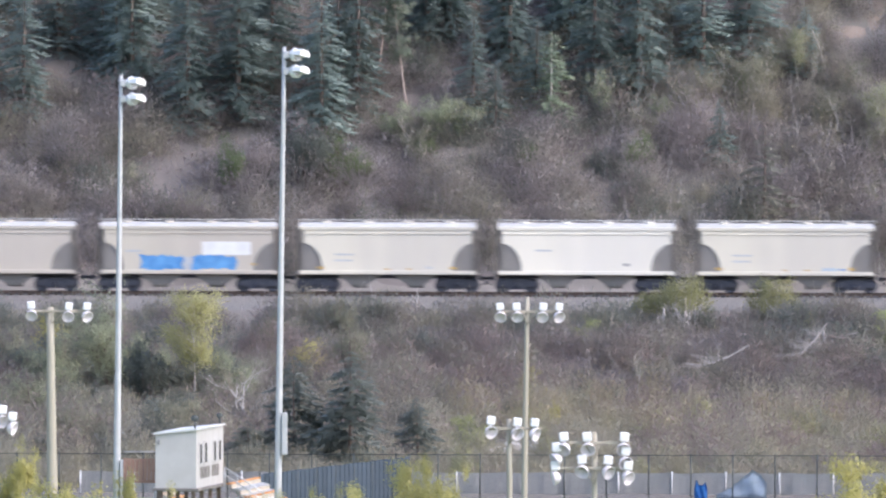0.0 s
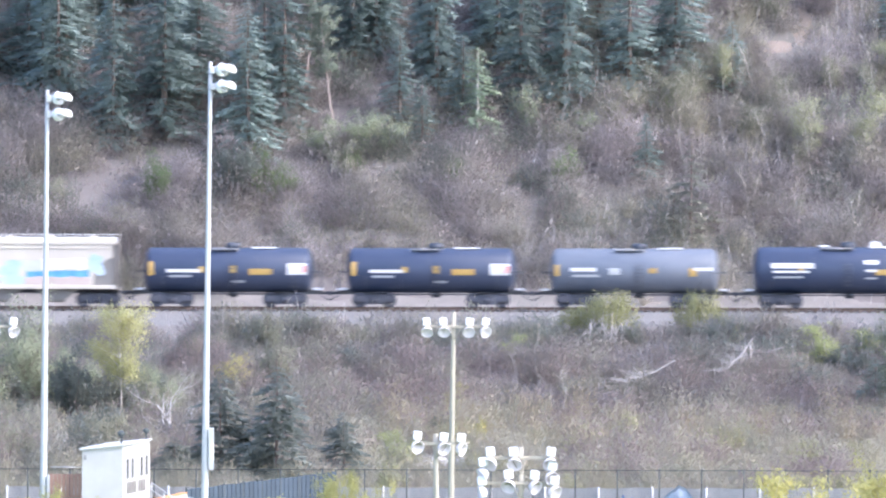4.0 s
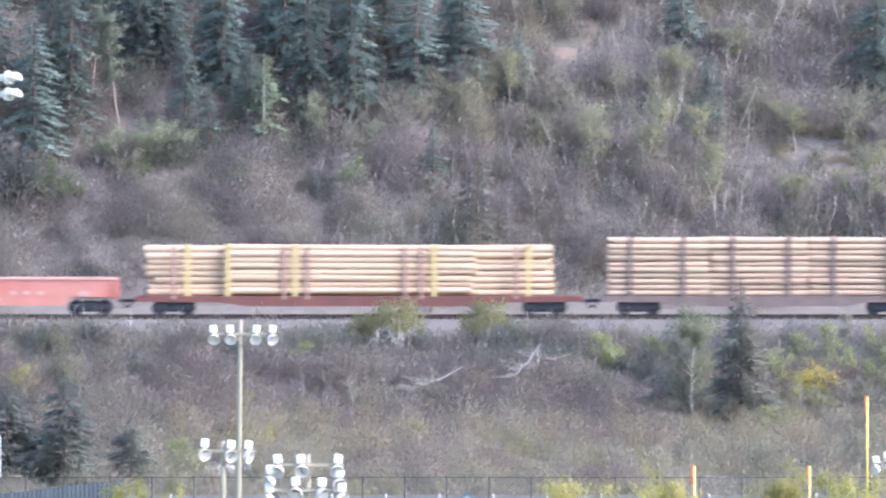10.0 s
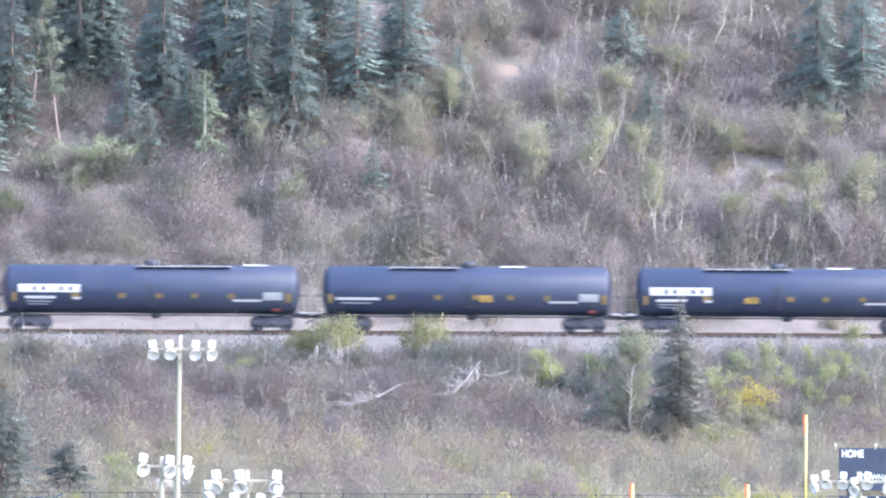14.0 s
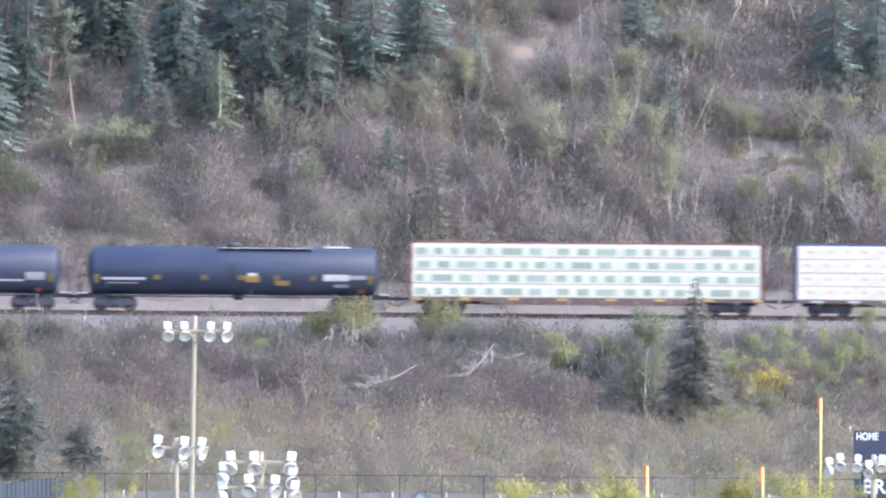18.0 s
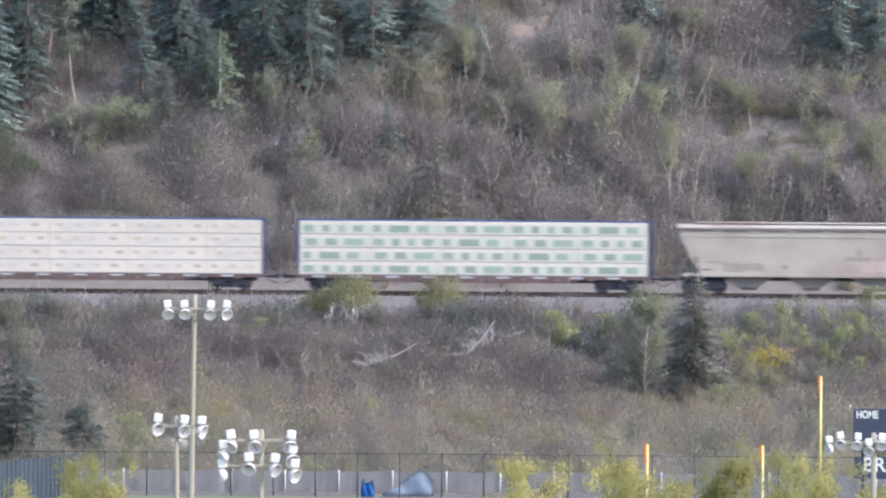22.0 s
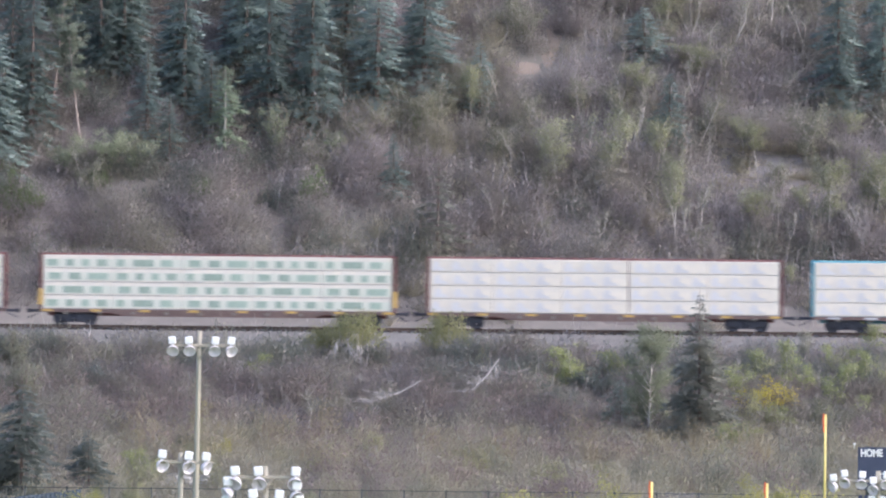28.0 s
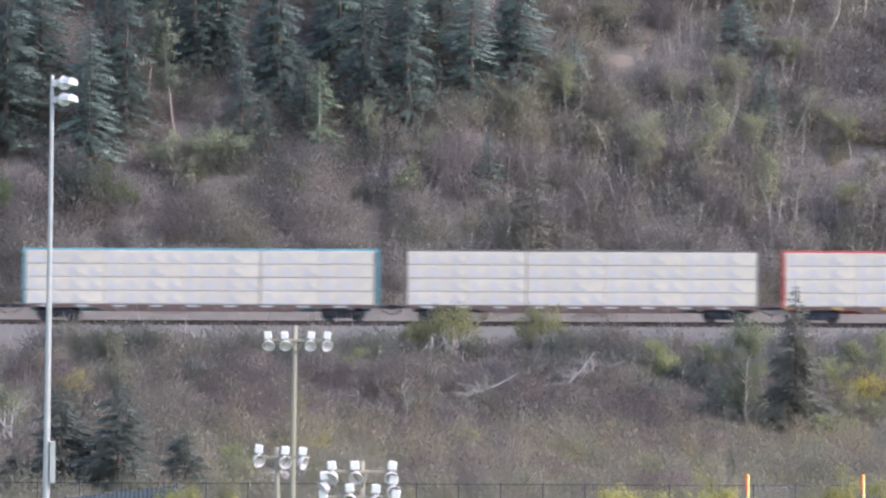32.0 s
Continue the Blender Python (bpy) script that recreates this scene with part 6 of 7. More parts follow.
BARE_TREE = [plume_kind(s, LEAF_OLIVE, DEADWOOD, 4.5, 2.6, 160, 0.35, 0.04, 0.12, 60, 0.06, 4, 0.14, (0.5, 1.4)) for s in (16, 17)]
SAPLING = [plume_kind(s, LEAF_LIME, BARK_PALE, 2.6, 1.3, 1900, 0.12, 0.055, 0.11, 36, 0.03, 2) for s in (73, 74, 75)]
ASPEN_BANK = plume_kind(76, LEAF_DULL, BARK_PALE, 7.0, 3.6, 15000, 0.16, 0.065, 0.20, 60, 0.09, 1, 0.05, (0.5, 1.3))
YELLOW_TREE = plume_kind(55, LEAF_YELLOW_SOFT, BARK_PALE, 7.0, 4.0, 11000, 0.40, 0.07, 0.26, 60, 0.08, 1, 0.04, (0.3, 1.1), 0.5)
DULL_TREE = [plume_kind(s, LEAF_DULL, BARK, 6.0, 3.6, 9000, 0.15, 0.07, 0.24, 60, 0.08, 2) for s in (51, 52)]
FRONT_KIND = [plume_kind(s, LEAF_YELLOW_PALE, BARK_PALE, 8.0, 3.6, 24000, 0.2, 0.075, 0.20, 64, 0.075, 2, 0.06, (0.6, 1.8)) for s in (22, 23, 24, 25)]
BUSH_GREEN = [bush_kind(s, LEAF_GREEN) for s in (15, 16)]
BUSH_OLIVE = [bush_kind(s, LEAF_OLIVE) for s in (41, 42, 43)]
BUSH_YELLOW = [bush_kind(s, LEAF_YELLOW) for s in (19, 20)]
BUSH_LIME = [bush_kind(s, LEAF_LIME, size=0.06) for s in (57, 58)]
BUSH_DARK = [bush_kind(s, DARK_BRUSH, leaves=4200, size=0.07) for s in (76, 77)]
BUSH_STRAW = [bush_kind(s, LEAF_STRAW) for s in (44, 45)]
TUFT = [bush_kind(s, LEAF_TUFT, 2.6, 4.4, 5200, 0.07, 0.40, 0.2, 26, DEADWOOD) for s in (17, 18)]

# x, y, height and width of the trees and bushes that stand out
WOOD_TREES = [(-19.3, 1407.7, 6.2, 3.4), (-17.8, 1405.7, 4.4, 2.2), (-15.3, 1408.0, 5.9, 3.1), (-11.5, 1409.8, 12.8, 4.2), (-8.7, 1409.6, 12.3, 4.7), (-6.8, 1409.8, 3.9, 2.2), (-4.7, 1410.9, 10.7, 5.1), (-1.7, 1412.5, 9.3, 4.4),
              (-26.7, 1408.0, 12.0, 4.0), (-28.0, 1408.3, 12.9, 3.2), (-22.3, 1414.3, 10.2, 4.0), (-17.0, 1411.3, 11.6, 4.0), (-20.9, 1415.0, 10.6, 3.6), (-13.1, 1414.7, 11.3, 4.0), (24.9, 1411.8, 10.4, 4.0), (27.8, 1412.8, 9.5, 4.0), (-6.6, 1416.3, 10.6, 4.4)]
LEFT_WOOD = [(-37.5, 1406.0, 10.7, 3.6), (-34.3, 1406.7, 11.6, 5.4), (-48.0, 1407.0, 9.4, 4.0), (-45.9, 1413.2, 8.2, 4.3), (-28.9, 1405.0, 10.3, 4.0), (-30.7, 1405.3, 3.1, 2.5), (-43.1, 1411.9, 8.8, 3.6), (-40.7, 1414.0, 8.6, 4.0), (-32.2, 1410.1, 10.5, 4.3), (-51.0, 1409.4, 9.4, 4.3),
             (-52.7, 1406.8, 9.1, 4.0)]
SLOPE_TREES = [(-3.5, 1402.4, 4.2, 2.4), (14.0, 1408.2, 4.7, 2.9), (12.6, 1417.0, 3.3, 3.3), (1.9, 1411.7, 4.4, 2.7)]
OPEN_TREES = [(-0.7, 1396.8, 6.5, 4.0), (-1.8, 1396.7, 3.5, 2.6)]
PINES = [(-23.5, 1408.4, 7.4, 2.6), (-25.4, 1410.6, 8.9, 2.9)]
LIMES = [(1.4, 1409.4, 4.7, 1.8), (7.0, 1402.4, 5.3, 2.7), (10.0, 1402.2, 6.2, 2.7), (13.3, 1405.2, 3.7, 2.2), (19.5, 1405.8, 3.2, 2.1), (24.0, 1397.8, 6.0, 2.5), (27.0, 1399.2, 5.6, 2.9), (19.5, 1399.2, 3.2, 2.7), (14.3, 1397.8, 6.5, 2.1), (15.9, 1413.7, 3.1, 2.5), (12.3, 1412.0, 2.8, 2.5),
         (14.8, 1415.4, 2.0, 2.2), (13.8, 1419.3, 3.3, 2.9), (25.4, 1407.8, 2.4, 1.8)]
OLIVES = [(-3.3, 1408.8, 3.5, 2.5), (-1.8, 1409.0, 3.0, 2.5), (-0.4, 1409.7, 3.7, 2.2), (-4.3, 1408.1, 2.6, 2.2), (-5.8, 1406.4, 2.8, 2.0), (-8.6, 1404.1, 2.4, 2.2),
          (8.3, 1410.9, 2.8, 2.2), (5.2, 1408.7, 3.3, 2.2), (3.3, 1406.4, 2.8, 2.5), (11.2, 1409.9, 3.0, 2.2), (22.7, 1406.2, 4.4, 2.9), (17.0, 1408.5, 3.0, 2.5)]
BIRCHES = [(3.8, 1410.7, 3.8, 1.4), (15.5, 1398.5, 4.0, 1.6), (20.9, 1399.0, 3.8, 1.8), (19.7, 1399.8, 3.1, 1.1), (23.9, 1397.2, 3.6, 1.4), (25.4, 1398.5, 3.1, 1.4), (6.4, 1403.3, 2.2, 0.9), (10.0, 1402.1, 3.1, 0.9), (15.6, 1413.2, 3.1, 1.3), (17.2, 1413.4, 3.3, 1.4), (17.9, 1414.3, 3.1, 1.1),
           (20.8, 1412.1, 2.6, 1.4), (16.0, 1408.2, 3.4, 1.3), (11.3, 1415.2, 2.4, 1.1), (15.6, 1419.6, 4.1, 1.5), (16.6, 1416.8, 2.8, 1.3)]
UPPER_BIRCHES = [(18.0, 1417.9, 4.8, 1.5), (18.9, 1420.4, 4.6, 1.5), (20.7, 1420.2, 3.7, 1.6), (22.7, 1417.5, 3.6, 1.3), (13.6, 1419.6, 3.6, 1.5), (25.2, 1405.9, 2.0, 1.6), (25.9, 1405.7, 2.0, 1.4), (11.7, 1408.3, 4.4, 1.1), (4.5, 1405.3, 3.0, 1.1), (1.8, 1409.7, 3.1, 1.1), (14.4, 1397.5, 4.4, 1.1),
                 (21.4, 1397.6, 3.3, 1.1), (23.3, 1399.7, 2.9, 1.3), (13.7, 1405.8, 2.9, 1.1)]
GREENS = [(-22.1, 1403.0, 1.6, 1.8), (-26.5, 1401.2, 1.9, 2.3), (-27.6, 1400.1, 2.9, 1.8), (-15.9, 1401.9, 1.9, 1.8), (-34.3, 1400.0, 3.0, 2.5), (-28.1, 1403.6, 1.6, 2.2), (-26.8, 1401.0, 1.7, 1.6), (-8.9, 1402.3, 1.9, 2.5), (-2.0, 1409.6, 1.7, 1.8)]
FIELD_SPRUCES = [(-24.8, 1288.0, 6.6, 4.6), (-20.9, 1291.7, 3.8, 2.8), (-28.1, 1289.4, 6.3, 3.9), (-30.7, 1287.5, 2.7, 3.0)]
DARKS = [(9.0, 1358.3, 1.8, 3.5), (6.2, 1350.9, 1.7, 2.8), (10.2, 1356.6, 1.9, 2.1), (-37.9, 1341.7, 4.0, 3.2), (-42.9, 1351.9, 3.1, 4.2), (-44.0, 1341.7, 3.4, 3.8), (-33.4, 1343.6, 3.1, 2.4), (-24.9, 1368.2, 1.6, 3.2), (-29.7, 1400.5, 3.4, 3.6), (-28.4, 1402.0, 2.6, 2.6)]
SAPLINGS = [(19.3, 1362.1, 2.3, 1.5), (21.0, 1359.7, 3.4, 1.5), (21.8, 1357.6, 2.6, 1.3), (23.6, 1364.7, 2.5, 1.0), (24.1, 1354.4, 3.3, 1.9), (25.6, 1359.3, 3.0, 1.3), (25.6, 1352.5, 1.7, 1.2), (26.6, 1374.3, 1.9, 1.8), (17.4, 1334.8, 2.2, 1.9), (18.5, 1341.8, 1.4, 1.4), (7.2, 1360.9, 2.7, 2.0),
            (10.4, 1364.1, 1.9, 2.0), (-17.8, 1306.0, 2.3, 1.6), (-18.6, 1309.0, 2.0, 1.4), (-11.7, 1361.5, 1.9, 1.4)]
YELLOWS = [(-15.0, 1344.8, 1.7, 1.4), (-14.0, 1337.5, 1.5, 1.2), (-16.6, 1347.1, 0.8, 0.8), (18.6, 1322.4, 1.2, 1.5), (-13.2, 1324.0, 1.7, 1.0), (-44.5, 1354.9, 3.1, 2.4), (-28.7, 1351.1, 2.2, 2.4)]
FRONT = [(-17.2, 1080, 8.5, 2.6), (-20.8, 1060, 7.9, 2.2), (-19.4, 1062, 8.0, 2.4), (-30.0, 1050, 8.9, 2.2), (-32.8, 1040, 8.7, 3.6), (-23.2, 1058, 7.7, 2.4), (-36.5, 1050, 10.5, 2.4), (-16.9, 1062, 9.0, 2.4), (-20.7, 1050, 8.1, 3.0), (-17.5, 1070, 8.9, 1.8),
         (6.5, 1050, 9.5, 3.6), (8.9, 1060, 10.0, 2.6), (11.2, 1040, 9.0, 3.2), (13.4, 1064, 10.0, 2.6), (17.6, 1060, 9.4, 3.0), (19.3, 1045, 9.4, 3.4), (20.8, 1050, 9.3, 3.0)]

pick = random.Random(3)

# open patches on the slope: middle, half widths along x and y, surface
BARE = [(6.7, 1419.7, 0.6, 2.3, SAND), (4.9, 1415.7, 1.2, 0.7, SAND), (6.3, 1416.8, 0.45, 1.0, SAND), (-45.6, 1411.7, 1.4, 1.0, SAND), (-49.4, 1411.4, 0.8, 0.9, SAND),
        (9.2, 1419.5, 0.55, 2.4, SCREE), (21.3, 1405.4, 2.4, 1.7, DRY_GRASS), (18.7, 1404.6, 2.0, 1.0, DRY_GRASS)]
PATCH_LABELS = {SAND: "bare sandy scar on the hillside", SCREE: "grey runnel of loose scree on the hillside", DRY_GRASS: "open patch of pale dry grass on the hillside"}


def bare(x, y):
    return any(((x - px) / rx) ** 2 + ((y - py) / ry) ** 2 < 1.2 for px, py, rx, ry, _ in BARE)


for px, py, rx, ry, surface in BARE:
    ring, verts, tris = 18, [(px, py, float(land(px, py)) + 0.09)], []
    for k in (1, 2):
        for i in range(ring):
            a = i * math.tau / ring
            w = k / 2 * (1 + 0.35 * noise.noise(Vector((math.cos(a) * 2, math.sin(a) * 2, px))))
            qx, qy = px + rx * w * math.cos(a), py + ry * w * math.sin(a)
            verts.append((qx, qy, float(land(qx, qy)) + (0.09 if k == 1 else -0.03)))
    for i in range(ring):
        j = (i + 1) % ring
        tris += [(0, 1 + i, 1 + j), (1 + i, 1 + ring + i, 1 + ring + j), (1 + i, 1 + ring + j, 1 + j)]
    tagged(new("bare_patch", mesh_arrays("bare_patch", verts, tris, surface)), PATCH_LABELS[surface], "bare ground", kind="structure")


def conifer(kind, base, x, y, h, w, label, group):
    tr, cr = kind
    tree("spruce_tree", label, "conifer tree", group, (("trunk", tr), ("crown", cr)), x, y, w / base[1], h / base[0], pick.uniform(0, 6))


def slim(kinds, base, x, y, h, w, label, group, name="aspen_tree"):
    tr, cr = pick.choice(kinds)
    tree(name, label, "deciduous tree", group, (("trunk", tr), ("crown", cr)), x, y, w / base[1], h / base[0], pick.uniform(0, 6))


def bush(kinds, x, y, h, w, label, group):
    st, fo = pick.choice(kinds)
    tree("bush", label, "bush", group, (("stem", st), ("foliage", fo)), x, y, w / 2.2, h / 2.0, pick.uniform(0, 6))


for x, y, h, w in WOOD_TREES + LEFT_WOOD:
    if h > 5.5:
        conifer(pick.choice(WOOD_SPRUCE), (11.0, 4.1), x, y, h, w, "tall dark spruce at the edge of the wood", "spruce wood")
    else:
        conifer(pick.choice(SLOPE_SPRUCE), (5.0, 2.3), x, y, h, w, "small dark spruce at the edge of the wood", "spruce wood")
for x, y, h, w in SLOPE_TREES:
    conifer(pick.choice(SLOPE_SPRUCE), (5.0, 2.3), x, y, h, w, "small dark spruce among scrub on the slope", "spruces on the slope")
for (x, y, h, w), kind in zip(OPEN_TREES, OPEN_SPRUCE):
    conifer(kind, (6.0, 3.4), x, y, h, w, "thin olive spruce with open tiers above the railway", "spruces on the slope")
conifer(BANK_SPRUCE, (10.0, 5.0), 15.4, 1340.5, 9.8, 4.9, "tall olive-grey spruce with a pointed tip on the bank", "spruces on the bank")
conifer(LOW_PINE, (3.0, 3.0), 10.6, 1346.3, 3.3, 3.0, "low grey-green pine beside an aspen", "spruces on the bank")
for i, (x, y, h, w) in enumerate(FIELD_SPRUCES):
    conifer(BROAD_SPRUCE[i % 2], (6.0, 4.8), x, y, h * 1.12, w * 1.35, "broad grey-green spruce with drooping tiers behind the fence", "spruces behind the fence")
conifer(LARCH, (6.0, 2.5), -14.3, 1406.5, 5.9, 2.5, "pale green larch in new needle before the wood", "larches")
for x, y, h, w in PINES:
    slim(PINE, (7.0, 2.5), x, y, h, w, "slender pine with a pale pinkish trunk beside the wood", "pines on the slope", "pine_tree")
for x, y, h, w in LIMES:
    slim(LIME_TREE, (5.0, 2.2), x, y, h, w, "slender aspen in lime-green new leaf", "aspens on the slope")
for x, y, h, w in [(-24.4, 1404.8, 2.6, 2.2), (-21.6, 1404.7, 3.0, 2.9), (-20.1, 1404.9, 2.6, 2.4), (-11.0, 1406.8, 3.1, 1.9), (-7.4, 1406.0, 2.1, 1.8)]:
    slim(PALE_TREE, (3.0, 2.0), x, y, h, w, "young aspen in pale green new leaf", "aspens on the slope")
for x, y, h, w in OLIVES:
    slim(OLIVE_TREE, (3.0, 2.0), x, y, h, w, "young aspen in olive bud", "aspens on the slope")
for x, y, h, w in BIRCHES + UPPER_BIRCHES:
    slim(BIRCH, (4.0, 1.4), x, y, h, w, "thin crooked white-stemmed birch with few leaves", "birches on the slope", "birch_tree")
slim(BARE_TREE, (4.5, 2.6), 26.4, 1396.8, 4.6, 2.7, "leafless pale tree with many forked stems", "birches on the slope", "birch_tree")
slim(BIRCH, (4.0, 1.4), -8.6, 1343.0, 3.4, 1.3, "thin crooked white-stemmed birch with few leaves", "birches on the slope", "birch_tree")
for x, y, h, w in GREENS:
    bush(BUSH_GREEN, x, y, h, w, "fresh green bush among bare scrub", "green bushes")
slim([ASPEN_BANK], (7.0, 3.6), 12.5, 1344.0, 7.0, 3.8, "tall grey-green aspen with a white trunk on the bank", "leafy trees on the bank")
slim([YELLOW_TREE], (7.0, 4.0), -35.3, 1342.0, 7.2, 4.2, "broad young tree in yellow-green leaf on the bank", "leafy trees on the bank", "poplar_tree")
for x, y, h, w in [(-40.7, 1344.7, 7.4, 4.2), (-38.2, 1348.1, 3.6, 3.2), (-43.3, 1341.8, 5.5, 3.8), (-45.1, 1324.6, 4.1, 3.7), (-33.0, 1343.0, 3.6, 3.0)]:
    slim(DULL_TREE, (6.0, 3.6), x, y, h, w, "broad young tree in dull olive leaf on the bank", "leafy trees on the bank", "poplar_tree")
for x, y, h, w in SAPLINGS:
    slim(SAPLING, (2.6, 1.3), x, y, h, w, "slim sapling in bright yellow-green leaf on the bank", "saplings on the bank", "poplar_sapling")
for x, y, h, w in DARKS:
    bush(BUSH_DARK, x, y, h, w, "dense dark green bush on rough ground", "dark bushes")
for x, y, h, w in [(20.1, 1346.4, 1.9, 2.6), (7.6, 1360.4, 2.0, 2.2), (10.6, 1363.8, 1.7, 2.4)]:
    bush(BUSH_LIME, x, y, h, w, "lime-green bush in new leaf on the bank", "lime bushes")
bush([bush_kind(21, LEAF_GOLD, leaves=3200)], 19.7, 1351.5, 2.3, 3.3, "golden-yellow bush in flower on the bank", "yellow bushes")
for x, y, h, w in YELLOWS:
    bush(BUSH_YELLOW, x, y, h, w, "yellow-green bush in new leaf", "yellow bushes")
for x, y, h, w in [(-5.7, 1368.8, 3.2, 5.0), (-0.2, 1369.6, 3.1, 3.4), (-7.8, 1370.6, 1.8, 2.4)]:
    st, fo = pick.choice(TUFT)
    tree("bush", "leafy olive-green bush on pale stems beside the railway", "bush", "railway bushes", (("stem", st), ("foliage", fo)), x, y, w / 4.4, h / 2.6, pick.uniform(0, 6))
# low dark bushes added for the shadow below the railway bushes
for x, y, h, w in [(-6.4, 1367.4, 1.2, 2.6), (-4.2, 1367.6, 1.3, 2.4), (-0.6, 1368.4, 1.3, 2.8), (1.0, 1368.0, 1.1, 2.0)]:
    bush(BUSH_DARK, x, y, h, w, "low dark bush added as shadow below a railway bush", "dark bushes")

# deeper spruces of the wood on the upper slope, thinning out towards +x
count = 0
while count < 80:
    x, y = pick.uniform(-58, 36), pick.uniform(1409, 1446)
    low = (1409.5 if x < -29 else 1411.5) if x < -4 else 1424
    hides = any(abs(x - q[0]) < q[2] + 1.6 and q[1] - 8 < y < q[1] + q[3] for q in BARE)
    if y < low or hides:
        continue
    h = pick.uniform(8, 13.5)
    conifer(pick.choice(WOOD_SPRUCE), (11.0, 4.1), x, y, h, h * pick.uniform(0.32, 0.42), "dark spruce in the wood on the upper slope", "spruce wood")
    count += 1
# thin deciduous growth on the open part of the slope
for i in range(170):
    x, y = pick.uniform(-52, 38), pick.uniform(1393, 1430)
    if (y > 1407.0 and x < -2) or bare(x, y) or (x < -4 and pick.random() < 0.65):
        continue
    h = pick.uniform(1.6, 3.2)
    kind = pick.random()
    if kind < 0.55:
        slim(BIRCH, (4.0, 1.4), x, y, h, h * 0.40, "thin crooked white-stemmed birch with few leaves", "birches on the slope", "birch_tree")
    elif kind < 0.92:
        slim(OLIVE_TREE, (3.0, 2.0), x, y, h, h * 0.7, "young aspen in olive bud", "aspens on the slope")
    else:
        slim(LIME_TREE, (5.0, 2.2), x, y, h, h * 0.55, "slender aspen in lime-green new leaf", "aspens on the slope")
# olive bushes on the bank and the meadow
for i in range(70):
    x, y = pick.uniform(-50, 38), pick.uniform(1276, 1371)
    right = x > 8 and y > 1340
    h = pick.uniform(1.2, 2.4) if y < 1340 or right else pick.uniform(1.0, 1.7)
    if y > 1340 and not right and pick.random() < 0.5:
        continue
    bush(BUSH_OLIVE if pick.random() < 0.7 else BUSH_STRAW, x, y, h, h * pick.uniform(0.7, 1.2), "olive bush in bud on the rough ground", "olive bushes")
for i in range(34):
    x, y = pick.uniform(-18, 36), pick.uniform(1278, 1338)
    h = pick.uniform(1.0, 1.9)
    bush(BUSH_STRAW, x, y, h, h * pick.uniform(1.2, 2.0), "straw-coloured bush in bud on the meadow", "straw bushes")
# young growth on the bank near the goalposts
for i in range(22):
    x, y = pick.uniform(15, 38), pick.uniform(1344, 1371)
    h = pick.uniform(1.4, 2.8)
    slim(OLIVE_TREE if i % 3 else SAPLING, (3.0, 2.0) if i % 3 else (2.6, 1.3), x, y, h, h * pick.uniform(0.4, 0.7), "slim sapling in dull green leaf on the bank" if i % 3 else "slim sapling in bright yellow-green leaf on the bank", "saplings on the bank", "poplar_sapling")
# thicker olive growth on the bank beside the press box
for i in range(44):
    x, y = pick.uniform(-50, -26), pick.uniform(1290, 1366)
    h = pick.uniform(1.8, 3.2)
    if abs(x + 31.5) < 2.6 and y < 1322:
        continue
    bush(BUSH_DARK if i % 3 == 0 else BUSH_OLIVE, x, y, h, h * pick.uniform(0.8, 1.3), "dark evergreen bush on the rough ground" if i % 3 == 0 else "olive bush in bud on the rough ground", "olive bushes")

# young trees in front of the field
for x, y, h, w in FRONT:
    slim(FRONT_KIND, (8.0, 3.6), x, y, h * (1.02 if x > 0 else 1.0), w * (1.25 if x > 0 else 1.0), "young poplar in yellow-green leaf before the field", "poplars before the field", "poplar_tree")


